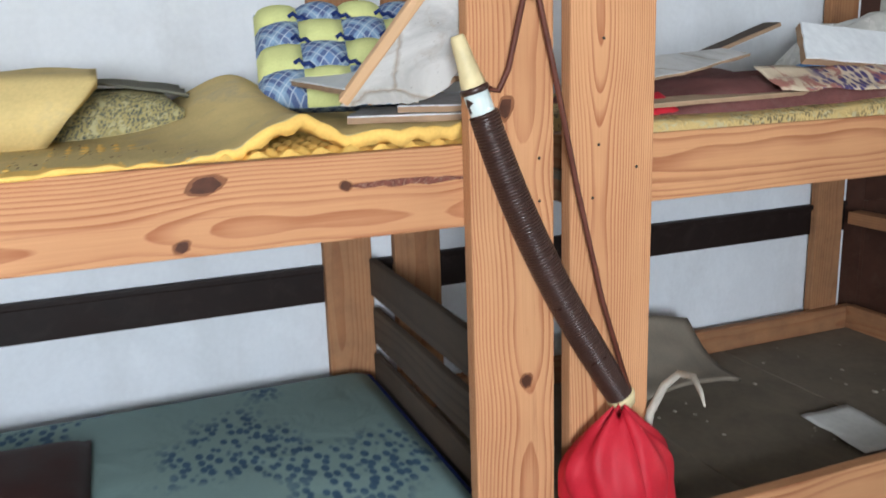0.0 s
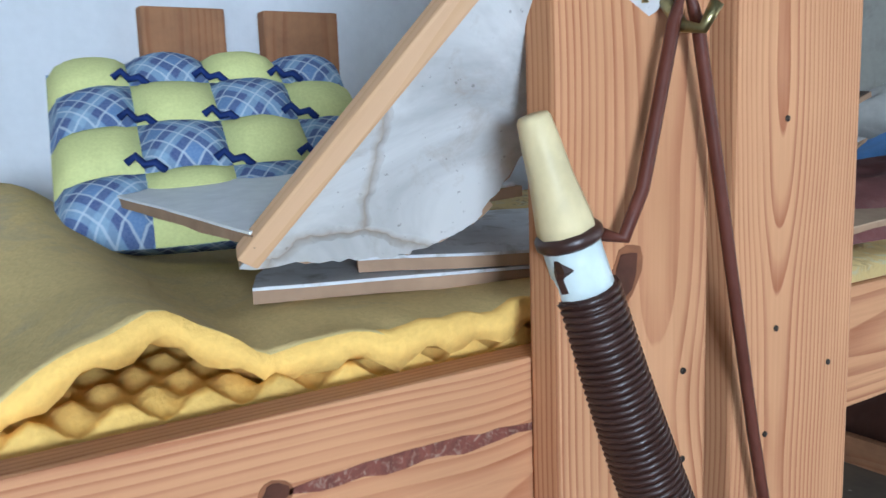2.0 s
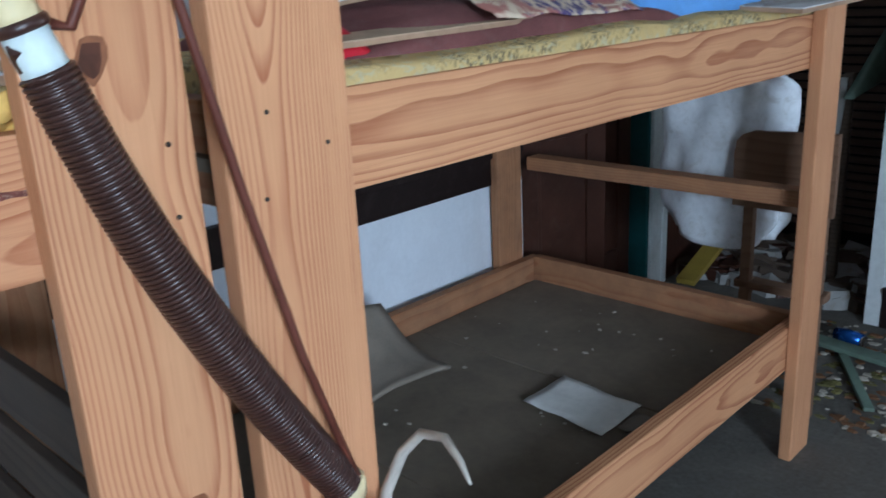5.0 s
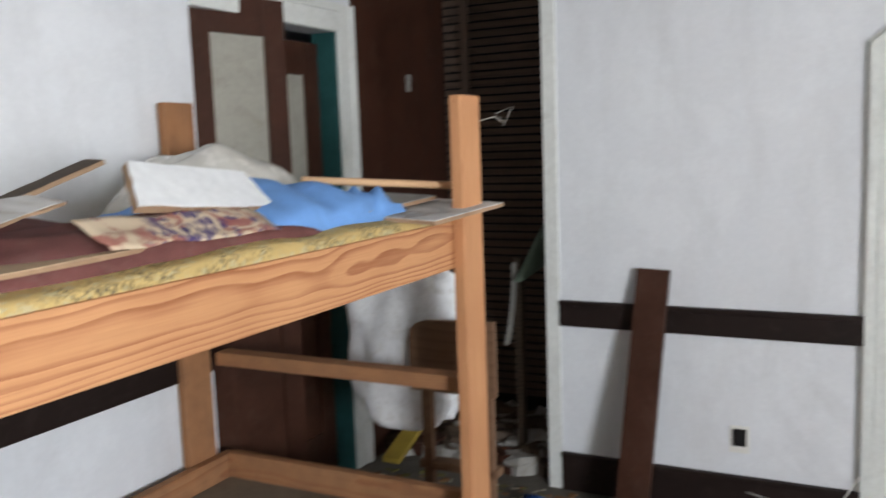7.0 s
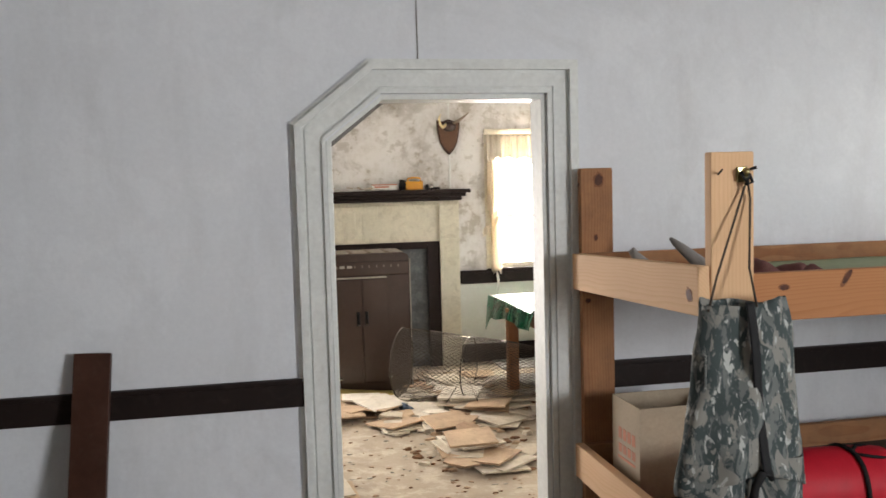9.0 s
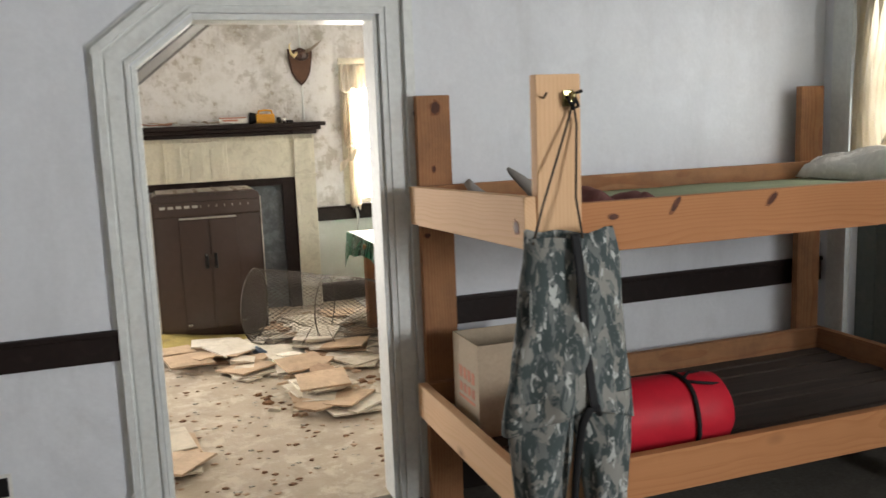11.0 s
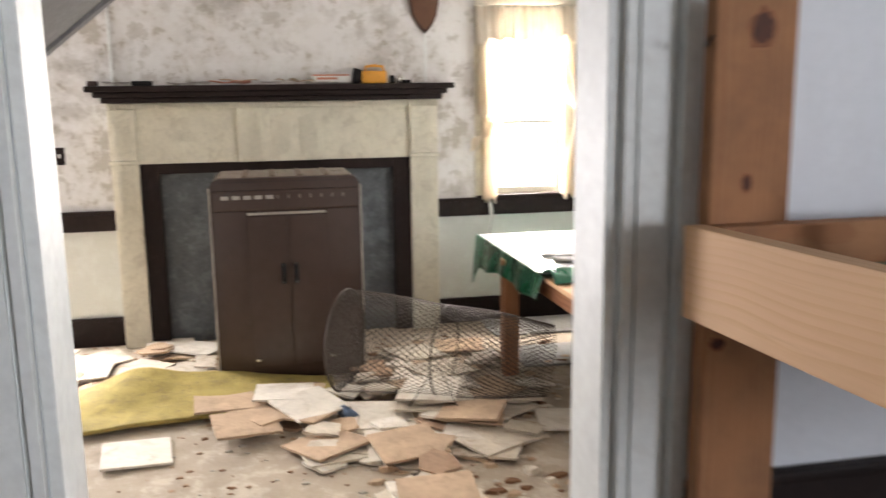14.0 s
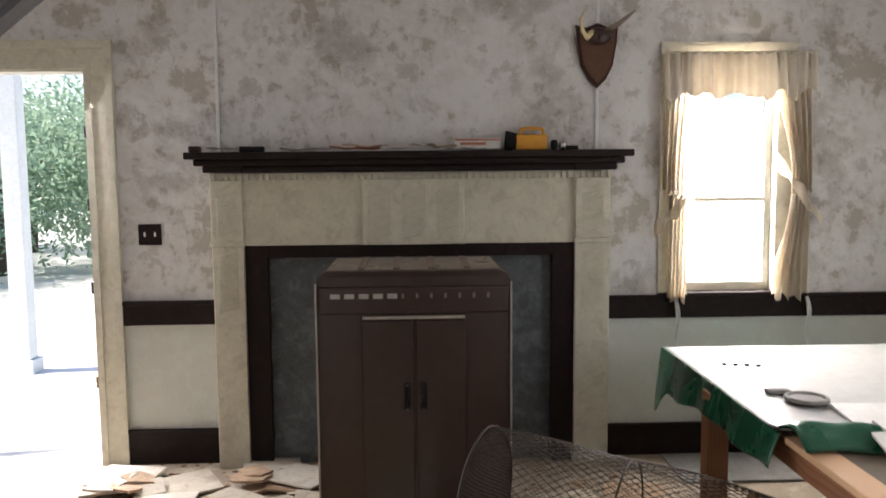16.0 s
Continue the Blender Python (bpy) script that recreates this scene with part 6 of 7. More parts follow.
frame_runs(wi, [(WX0, WZ0), (WX0, WZ1), (WX1, WZ1), (WX1, WZ0)], [(0, 0.10)], [(F - 0.016, F)], TRIM_CREAM)
quick("sill", TRIM_DARK, (WX0 - 0.10, F - 0.035, WZ0 - 0.02), (WX1 + 0.10, F + 0.15, WZ0 + 0.004), wi, 0.004)
for n, a, b in (("sash_rail", (WX0, F + 0.05, 1.36), (WX1, F + 0.085, 1.385)), ("sash_rail", (WX0, F + 0.05, WZ0 + 0.004), (WX1, F + 0.085, WZ0 + 0.05)), ("sash_rail", (WX0, F + 0.05, WZ1 - 0.045), (WX1, F + 0.085, WZ1)),
                ("sash_stile", (WX0, F + 0.052, WZ0 + 0.05), (WX0 + 0.035, F + 0.083, WZ1 - 0.045)), ("sash_stile", (WX1 - 0.035, F + 0.052, WZ0 + 0.05), (WX1, F + 0.083, WZ1 - 0.045))):
    quick(n, TRIM_CREAM, a, b, wi, 0.003)
for z0, z1 in ((WZ0 + 0.05, 1.36), (1.385, WZ1 - 0.045)):
    p = quick("pane", GLASS, (WX0 + 0.035, F + 0.066, z0), (WX1 - 0.035, F + 0.070, z1), wi, 0)
    p.visible_shadow = False


def panel_curtain(x_out, x_in0, x_in1, z0, z1, seed, flip=1):
    """A gathered curtain that narrows towards its tie, with a wavy hem."""
    def place(u, v):
        xi = x_in0 + (x_in1 - x_in0) * smooth_step(0.0, 0.9, v)
        x = x_out + (xi - x_out) * u
        y = F - 0.055 - 0.018 * math.sin(u * 34 + seed + 2 * v) - 0.010 * wob(u * 6, v * 4, seed)
        z = z0 + (z1 - z0) * v + (0.025 * wob(u * 7, seed) + 0.016 * math.sin(u * 21)) * v
        return (x, y, z)
    return sheet(48, 44, place, 0.001)


cu = thing("window_curtain", "cream ruffled cotton curtain, torn and sunlit", "curtain", (2.03, F - 0.05, 0.84), "curtains of the window")
part("panel", panel_curtain(1.985, 2.135, 2.10, 2.13, 1.40, 1.0), CURTAIN, cu, "", smooth=True)
part("tail", panel_curtain(2.02, 2.125, 2.12, 1.40, 0.85, 2.0), CURTAIN, cu, "", smooth=True)
part("tie", sheet(14, 8, lambda u, v: (1.93 + 0.22 * u, F - 0.085 + 0.02 * math.sin(u * 20), 1.215 + 0.20 * u + 0.06 * (v - 0.5) * (1 + 0.4 * math.sin(u * 14))), 0.001), CURTAIN, cu, "gathered tie-back", smooth=True)
cu2 = thing("window_curtain", "cream ruffled cotton curtain, torn and sunlit", "curtain", (2.68, F - 0.05, 0.84), "curtains of the window")
part("panel", panel_curtain(2.77, 2.545, 2.66, 2.13, 1.40, 4.0), CURTAIN, cu2, "", smooth=True)
part("tail", panel_curtain(2.765, 2.66, 2.575, 1.40, 0.86, 5.0), CURTAIN, cu2, "", smooth=True)
part("tie", sheet(16, 8, lambda u, v: (2.56 + 0.27 * u, F - 0.085 + 0.02 * math.sin(u * 20), 1.60 - 0.36 * u + 0.07 * (v - 0.5) * (1 + 0.4 * math.sin(u * 14))), 0.001), CURTAIN, cu2, "gathered tie-back", smooth=True)
va = thing("curtain_valance", "cream gathered valance with a scalloped torn hem", "curtain", (2.37, F - 0.05, 1.95))
part("cloth", sheet(70, 14, lambda u, v: (1.98 + 0.79 * u, F - 0.062 - 0.014 * math.sin(u * 90) - 0.02 * v, 2.135 - (0.225 + 0.022 * math.sin(u * 38) + 0.05 * wob(u * 9, 3)) * v), 0.001), CURTAIN_HEM, va, smooth=True)
part("rod", tube([(1.965, F - 0.06, 2.128), (2.78, F - 0.06, 2.128)], 0.008, 8), TRIM_CREAM, va, "thin curtain rod")
for x in (2.055, 2.755):
    single("curtain_strip", sheet(4, 20, lambda u, v, x=x: (x + 0.018 * u * (1 + 0.5 * math.sin(v * 9)) + 0.008 * math.sin(v * 5), F - 0.06 - 0.012 * math.sin(u * 6 + v * 4), 0.86 - (0.42 if x < 2.5 else 0.34) * v), 0.001), PAPER, "torn pale curtain strip trailing down the wall", "curtain strip", (x, F - 0.06, 0.45))

# shield with antlers
shp = [(1.535, 2.275), (1.585, 2.262), (1.645, 2.285), (1.70, 2.262), (1.75, 2.275), (1.745, 2.19), (1.725, 2.07), (1.69, 2.00), (1.645, 1.955), (1.60, 2.00), (1.56, 2.07), (1.54, 2.19)]
sh = thing("antler_shield", "brown wooden shield plaque with small deer antlers", "trophy", (1.645, F, 1.955))
part("plaque", prism([(p[0], p[1]) for p in shp], "y", F - 0.022, F), DOOR_BROWN, sh)
part("plaque_face", prism([(1.645 + (p[0] - 1.645) * 0.86, 2.13 + (p[1] - 2.13) * 0.86) for p in shp], "y", F - 0.030, F - 0.022), plain("shield_wood", (0.12, 0.06, 0.035), 0.4), sh)
cap = bmesh.new()
bmesh.ops.create_uvsphere(cap, u_segments=16, v_segments=10, radius=0.062, matrix=Matrix.LocRotScale((1.645, F - 0.045, 2.215), None, (1.1, 0.6, 0.75)))
part("skull_cap", cap, LEATHER, sh, "dark hide cap", smooth=True)
part("antler", tube([(1.61, F - 0.06, 2.235), (1.575, F - 0.10, 2.20), (1.545, F - 0.14, 2.225), (1.53, F - 0.15, 2.285), (1.55, F - 0.14, 2.32)], [0.014, 0.013, 0.011, 0.008, 0.003], 8), HORN, sh, "pale antler", smooth=True)
part("antler", tube([(1.68, F - 0.06, 2.24), (1.73, F - 0.09, 2.265), (1.775, F - 0.11, 2.30), (1.82, F - 0.10, 2.335)], [0.014, 0.013, 0.010, 0.003], 8), CANVAS, sh, "brown antler", smooth=True)

# mantel clutter
MZ = 1.641
lan = thing("lantern", "yellow plastic lantern torch with a black head", "lantern", (1.27, 8.72, MZ))
YEL = plain("yellow_plastic", (0.70, 0.32, 0.02), 0.35, stain=9, vary=0.15)
part("body", boxes(((1.215, 8.68, MZ), (1.375, 8.77, MZ + 0.078)), bevel=0.010), YEL, lan)
part("head", tube([(1.218, 8.725, MZ + 0.045), (1.185, 8.725, MZ + 0.047), (1.165, 8.725, MZ + 0.048)], [0.040, 0.048, 0.050], 20), BLACK, lan, "black lamp head", smooth=True)
part("handle", tube([(1.24, 8.725, MZ + 0.072), (1.245, 8.725, MZ + 0.105), (1.30, 8.725, MZ + 0.112), (1.355, 8.725, MZ + 0.105), (1.36, 8.725, MZ + 0.072)], 0.009, 10), YEL, lan, smooth=True)
bt = thing("mantel_box", "flat white carton with red lettering bars", "box", (1.03, 8.72, MZ))
part("carton", boxes(((0.905, 8.68, MZ + 0.008), (1.135, 8.77, MZ + 0.058)), bevel=0.002), PAPER, bt)
part("print_bar", boxes(((0.93, 8.679, MZ + 0.026), (1.06, 8.680, MZ + 0.040))), STICKER, bt, "red lettering")
part("print_bar", boxes(((0.905, 8.679, MZ + 0.048), (1.135, 8.680, MZ + 0.058))), STICKER, bt, "red stripe")
for n, x, y, sx, sy, h, mat, lab in (("black_tin", -0.12, 8.70, 0.12, 0.06, 0.028, IRON, "low black tin on the mantel shelf"), ("dark_lump", -0.40, 8.68, 0.06, 0.05, 0.03, LEATHER, "dark dusty lump on the mantel shelf"),
                                     ("film_pot", 1.41, 8.70, 0.035, 0.035, 0.05, IRON, "small black pot on the mantel shelf"), ("film_pot", 1.455, 8.71, 0.035, 0.035, 0.042, CHROME, "small grey pot on the mantel shelf"), ("black_tin", 1.50, 8.70, 0.06, 0.05, 0.02, IRON, "flat black tin on the mantel shelf")):
    single(n, boxes(((x - sx / 2, y - sy / 2, MZ), (x + sx / 2, y + sy / 2, MZ + h)), bevel=h * 0.25), mat, lab, "tin", (x, y, MZ))
for i, (x, y, w, d, turn, mat, hh) in enumerate(((-0.27, 8.70, 0.15, 0.10, 6, GREYISH, 0.012), (0.40, 8.68, 0.24, 0.12, -8, STICKER, 0.010), (0.45, 8.69, 0.22, 0.10, 12, TILE_TAN, 0.022), (0.66, 8.67, 0.22, 0.12, -12, PAPER, 0.010),
                                                 (0.84, 8.66, 0.12, 0.10, 24, CARD, 0.016), (1.0, 8.645, 0.10, 0.09, 30, PAPER, 0.004), (0.15, 8.70, 0.25, 0.1, 4, GREYISH, 0.006), (0.74, 8.69, 0.12, 0.08, -20, CARD, 0.024))):
    m = pose(x, y, MZ + 0.004 + hh, random.Random(i).uniform(-3, 3), 0, turn)
    ob = part("loose_paper", sheet(10, 4, lambda u, v, w=w, d=d, i=i: ((u - 0.5) * w, (v - 0.5) * d, 0.012 * wob(u * 3 + i, v * 2, i) + 0.02 * (u - 0.5) ** 2), 0.003), mat, None, "", m)
    tagged(ob, "curled old paper lying on the mantel shelf", "paper", "papers on the mantel")

# big table with a green-backed cloth
tb = thing("work_table", "rough wooden table with a green-backed white vinyl cloth", "table", (2.5, 7.2, 0))
TX0, TX1, TY0, TY1, TZ = 1.90, 3.2, 6.05, 8.30, 0.685
part("tabletop", boxes(((TX0 + 0.02, TY0 + 0.05, TZ - 0.02), (TX1, TY1 - 0.02, TZ))), DECK, tb)
board("apron", tb, ORANGE_WOOD, (TX0 + 0.01, TY0, TZ - 0.11), (TX0 + 0.048, TY1 - 0.02, TZ - 0.021))
board("apron", tb, PINE_PALE, (TX0 - 0.02, TY0, TZ - 0.02), (TX0 + 0.075, 7.0, TZ + 0.004))
board("apron", tb, ORANGE_WOOD, (TX0 + 0.048, TY0, TZ - 0.11), (TX1, TY0 + 0.038, TZ - 0.021))
for x, y in ((TX0 - 0.055, 7.60), (TX1 - 0.1, 7.60), (TX0 + 0.05, TY0 + 0.02), (TX1 - 0.1, TY0 + 0.05)):
    board("leg", tb, ORANGE_WOOD, (x, y, 0), (x + 0.085, y + 0.085, TZ - 0.022), 0.005)


def drop(u, v):
    y = TY1 + 0.02 - 1.32 * v
    h = 0.15 + 0.03 * math.sin(v * 8.5) - 0.06 * smooth_step(0.6, 1.0, v) + 0.15 * smooth_step(0.15, 0.02, v)
    return (1.868 - 0.030 * u - 0.010 * math.sin(v * 26) * u, y + 0.01 * math.sin(u * 3), TZ + 0.012 - h * u)


cloth = thing("table_cloth", "white vinyl tablecloth with a green underside, rucked back", "tablecloth", (2.4, 7.7, TZ))
part("top", sheet(36, 36, lambda u, v: (1.868 + 1.34 * u, TY1 + 0.02 - 1.32 * v - 0.05 * math.sin(u * 9) * smooth_step(0.9, 1.0, v), TZ + 0.008 + 0.003 * wob(u * 5, v * 5) + 0.02 * smooth_step(0.88, 1.0, v)), 0.002), TABLE_WHITE, cloth, smooth=True)
part("hanging_edge", sheet(14, 60, drop, 0.002), GREEN_CLOTH, cloth, "green vinyl edge hanging down", smooth=True)
part("back_edge", sheet(40, 8, lambda u, v: (1.868 + 1.34 * u, TY1 + 0.022 + 0.015 * v + 0.01 * math.sin(u * 40) * v, TZ + 0.008 - 0.14 * v), 0.002), GREEN_CLOTH, cloth, smooth=True)
part("rucked_fold", sheet(50, 16, lambda u, v: (1.862 + 1.3 * u, 7.03 - 0.22 * v - 0.14 * u + 0.03 * math.sin(u * 11), TZ + 0.014 + 0.050 * math.sin(v * math.pi) + 0.018 * wob(u * 12, v * 3)), 0.002), GREEN_CLOTH, cloth, "green fold of the cloth", smooth=True)
for i, (x, y, w, d, turn, z) in enumerate(((2.33, 7.16, 0.34, 0.24, -6, 0.018), (2.62, 7.12, 0.32, 0.24, 8, 0.022), (2.26, 6.80, 0.36, 0.25, -14, 0.05), (2.30, 6.82, 0.34, 0.25, -4, 0.062), (2.15, 6.22, 0.30, 0.22, 18, 0.012), (2.75, 6.8, 0.30, 0.22, 20, 0.03))):
    ob = part("paper_stack", boxes(((-w / 2, -d / 2, -0.004), (w / 2, d / 2, 0.006)), bevel=0.002), PAPER, None, "", pose(x, y, TZ + z, 1.5, -1.0, turn))
    tagged(ob, "stack of loose white paper sheets on the table", "paper", "papers on the table")
dish = thing("ash_tray", "grey glass dish with small scraps", "dish", (2.10, 7.38, TZ + 0.01))
part("bowl", tube([(2.12, 7.36, TZ + 0.012), (2.12, 7.36, TZ + 0.025)], [0.060, 0.066], 20), GREYISH, dish)
part("rim", tube([(2.12 + 0.070 * math.cos(k * math.tau / 24), 7.36 + 0.070 * math.sin(k * math.tau / 24), TZ + 0.024) for k in range(24)], 0.010, 8, True), GREYISH, dish, smooth=True)
part("scrap", boxes(((2.02, 7.46, TZ + 0.011), (2.11, 7.50, TZ + 0.028)), bevel=0.006), GREYISH, dish)
for i in range(4):
    x = 2.02 + i * 0.045
    single("small_dark_bit", boxes(((x, 7.93 - i * 0.012, TZ + 0.011), (x + 0.018, 7.945 - i * 0.012, TZ + 0.02)), bevel=0.003), IRON, "tiny dark scrap on the white tablecloth", "scrap", (x, 7.94, TZ + 0.011), group="scraps on the table")
glassj = thing("glass_jar", "small clear jar at the back of the table", "jar", (2.95, 7.55, TZ + 0.01))
part("jar", tube([(2.95, 7.55, TZ + 0.012), (2.95, 7.55, TZ + 0.07), (2.95, 7.55, TZ + 0.085)], [0.03, 0.03, 0.022], 14), GREYISH, glassj, smooth=True)

# wire mesh basket
cage = thing("wire_basket", "cylindrical chicken-wire trap with wire hoops lying on the floor", "wire trap", (1.35, 7.35, 0))
CA, CB, CR = Vector((0.955, 7.48, 0.315)), Vector((1.90, 6.98, 0.285)), 0.265
AX = (CB - CA).normalized()
SD = AX.cross(Vector((0, 0, 1))).normalized()
UPV = SD.cross(AX)


def cage_point(s, a):
    r = CR * (1.0 - 0.08 * s - 0.20 * s ** 4 + 0.05 * math.sin(a * 2 + s * 4) * s + 0.03 * wob(s * 4, math.cos(a) * 2, math.sin(a)))
    squash = 1 - 0.16 * s
    p = CA.lerp(CB, s) + SD * math.cos(a) * r + UPV * math.sin(a) * r * squash
    p.z = max(0.012, p.z)
    return p


for s in (0.0, 0.5):
    part("hoop", tube([cage_point(s, k * math.tau / 36) for k in range(36)], 0.006 if s == 0 else 0.004, 6, True), WIRE, cage, "rusty wire hoop", smooth=True)
na, ns = 52, 46
verts, faces = [], []


def strand(p, q, r=0.0013):
    d = (q - p).normalized()
    a = d.orthogonal().normalized() * r
    b = d.cross(a)
    base = len(verts)
    for c in (p, q):
        verts.extend((tuple(c + a), tuple(c - a * 0.5 + b * 0.87), tuple(c - a * 0.5 - b * 0.87)))
    for k in range(3):
        faces.append((base + k, base + (k + 1) % 3, base + 3 + (k + 1) % 3, base + 3 + k))


for i in range(ns):
    for j in range(na):
        off = 0.5 * (i % 2)
        p = cage_point(i / ns, (j + off) * math.tau / na)
        for dj in (-0.5, 0.5):
            strand(p, cage_point((i + 1) / ns, (j + off + dj) * math.tau / na))
rng = random.Random(9)
for k in range(34):
    for side in (-1, 1):
        y0 = -1 + 2 * (k + 0.5) / 34
        w = math.sqrt(max(0.0, 1 - y0 * y0))
        m0 = [CA + (SD * t + UPV * (y0 + 0.03 * side * (1 if n % 2 else -1))) * CR * 0.97 for n, t in enumerate(np.linspace(-w, w, 18))]
        for p, q in zip(m0, m0[1:]):
            strand(p, q, 0.0012)
me = bpy.data.meshes.new("mesh_wire")
me.from_pydata(verts, [], faces)
me.materials.append(WIRE)
mw = new("mesh_wire", me)
mw.parent, mw.matrix_basis = cage, world_of(cage).inverted()
mw["kind"] = "stuff"
part("loose_wire", tube([(1.2, 7.1, 0.04), (1.35, 7.02, 0.30), (1.45, 7.0, 0.05), (1.6, 6.95, 0.02)], 0.003, 5), WIRE, cage)

# yellow foam rug
def rug(u, v):
    x = -0.42 + 1.32 * u
    y = 7.16 + 0.50 * v + 0.38 * u * (1 - 0.1 * v) - 0.28 * u * u + 0.10 * v * (1 - u)
    lift = 0.10 * math.exp(-((u - 0.22) / 0.16) ** 2) * smooth_step(0.2, 1.0, v) + 0.05 * math.exp(-((u - 0.55) / 0.2) ** 2) * v
    return (x, y, 0.026 + lift + 0.006 * wob(u * 6, v * 6))


single("foam_rug", sheet(60, 34, rug, 0.018), RUG, "mustard-green foam mat rucked up on the floor", "mat", (0.2, 7.4, 0.01))

# fallen ceiling tiles
SIZE = 0.295
random.seed(4)


def tile_mesh(name, face):
    bm = boxes(((-SIZE / 2, -SIZE / 2, 0), (SIZE / 2, SIZE / 2, 0.012)), bevel=0.003)
    for v in bm.verts:
        v.co.z += 0.006 * wob(v.co.x * 5, v.co.y * 5, len(name))
    me = bpy.data.meshes.new(name)
    bm.to_mesh(me)
    bm.free()
    me.materials.append(face)
    return me


TILES = [tile_mesh("tile", TILE_CREAM), tile_mesh("tile_back", TILE_TAN), tile_mesh("tile_pale", TILE_PALE)]
spots = [(-0.80, 8.48, 12), (-0.44, 8.44, 28), (-0.05, 8.62, 10), (0.12, 8.46, -6), (0.04, 8.10, 33), (-0.29, 7.91, -30), (-0.51, 8.18, -8), (-0.19, 8.2, 50), (0.33, 7.40, 5), (0.67, 7.44, -12), (0.55, 7.22, 35),
         (0.44, 7.08, 10), (0.73, 7.18, 50), (-0.03, 6.95, 8), (0.91, 6.86, -20), (1.23, 6.80, 15), (1.39, 8.06, 22), (1.72, 8.2, -10), (1.40, 7.66, 5), (1.40, 7.38, -8), (1.30, 7.19, 12), (1.10, 7.05, -18), (1.69, 7.12, 30),
         (1.96, 6.88, -12), (1.54, 6.80, 40)]
stack = [(1.13, 6.20, -12), (1.20, 6.02, 14), (1.26, 5.80, 6), (1.51, 6.67, -25), (0.825, 6.78, 14), (1.12, 6.70, -28), (0.26, 5.57, 4), (0.26, 5.34, -3)]
for i, (x, y, a) in enumerate(spots + stack):
    for layer in range(1 + (i % 3 == 0) + (i >= 25) + (i in (16, 18, 19, 25, 26))):
        ob = new("ceiling_tile", TILES[(i * 7 + layer * 2) % 3 if layer else (1 if 8 <= i <= 12 else (0, 0, 2, 1, 0, 1, 2)[i % 7])])
        tilt = random.uniform(-3, 3) if layer == 0 else random.uniform(-5, 5)
        high = 0.012 + 0.020 * layer + (0.045 if i in (8, 9, 10, 11, 12) else 0.0)
        ob.matrix_basis = pose(x + 0.05 * layer * random.uniform(-1, 1), y + 0.05 * layer * random.uniform(-1, 1), high, tilt, random.uniform(-3, 3), a + layer * random.uniform(-35, 35))
        tagged(ob, "square fibre ceiling tile fallen among litter" if layer else "dusty square fibre ceiling tile lying on the floor", "ceiling tile", "fallen ceiling tiles")


def shard_mesh(name, face, seed):
    """A broken piece of ceiling tile with ragged sides and a slight curl."""
    rng = random.Random(seed)
    n = rng.choice((4, 5, 5, 6))
    ring = [(rng.uniform(0.07, 0.14) * math.cos(k * math.tau / n + rng.uniform(-0.3, 0.3)), rng.uniform(0.06, 0.12) * math.sin(k * math.tau / n + rng.uniform(-0.3, 0.3))) for k in range(n)]
    bm = prism(ragged(ring, 0.006, 3, seed), "z", 0.0, 0.012)
    for v in bm.verts:
        v.co.z += 0.012 * wob(v.co.x * 7, v.co.y * 7, seed)
    me = bpy.data.meshes.new(name)
    bm.to_mesh(me)
    bm.free()
    me.materials.append(face)
    return me


SHARDS = [shard_mesh("tile_shard", m, 70 + i) for i, m in enumerate((TILE_CREAM, TILE_TAN, TILE_PALE, TILE_TAN, TILE_CREAM, BOARD_BACK))]
rng = random.Random(77)
areas = [((-0.85, 0.22), (7.95, 8.55), 16), ((0.45, 0.95), (7.0, 7.6), 8), ((1.05, 1.95), (6.85, 7.9), 20), ((0.75, 1.75), (6.3, 6.95), 12), ((1.0, 1.5), (5.7, 6.3), 7)]
for (xa, xb), (ya, yb), count in areas:
    for _ in range(count):
        ob = new("tile_shard", rng.choice(SHARDS))
        ob.matrix_basis = pose(rng.uniform(xa, xb), rng.uniform(ya, yb), rng.choice((0.006, 0.03, 0.05)), rng.uniform(-7, 7), rng.uniform(-7, 7), rng.uniform(0, 360))
        tagged(ob, "broken piece of fibre ceiling tile on the floor", "broken tile", "broken ceiling tiles")
for x, y, count in ((1.42, 7.44, 4), (1.36, 7.18, 4), (1.50, 6.98, 3), (1.12, 6.12, 4), (1.62, 7.30, 2)):
    for layer in range(count):
        ob = new("ceiling_tile", TILES[rng.choice((0, 0, 1, 2))])
        ob.matrix_basis = pose(x + rng.uniform(-0.06, 0.06), y + rng.uniform(-0.06, 0.06), 0.03 + 0.026 * layer, rng.uniform(-4, 4), rng.uniform(-4, 4), rng.uniform(-25, 25))
        tagged(ob, "square fibre ceiling tile in a slumped stack", "ceiling tile", "fallen ceiling tiles")
litter("floor_litter", "dry leaves and crumbs over the dusty floor", 300, lambda r: (r.gauss(0.9, 0.8), r.uniform(4.8, 8.6)), 0.0, (0.006, 0.026), (LEAF_BROWN, BOARD_BACK, CRUMB), 61)
litter("hearth_litter", "leaf litter and chips before the hearth", 260, lambda r: (r.uniform(-0.9, 0.5), r.gauss(8.25, 0.28)), 0.0, (0.006, 0.026), (LEAF_BROWN, BOARD_BACK), 62, 0.3)
litter("tile_litter", "broken tile chips around the wire trap", 110, lambda r: (r.uniform(0.8, 2.3), r.uniform(5.7, 8.4)), 0.0, (0.012, 0.055), (TILE_TAN, TILE_CREAM, LEAF_BROWN), 63, 0.5)
bl = thing("spray_can", "small blue and silver can beside the wire trap", "can", (0.93, 7.12, 0))
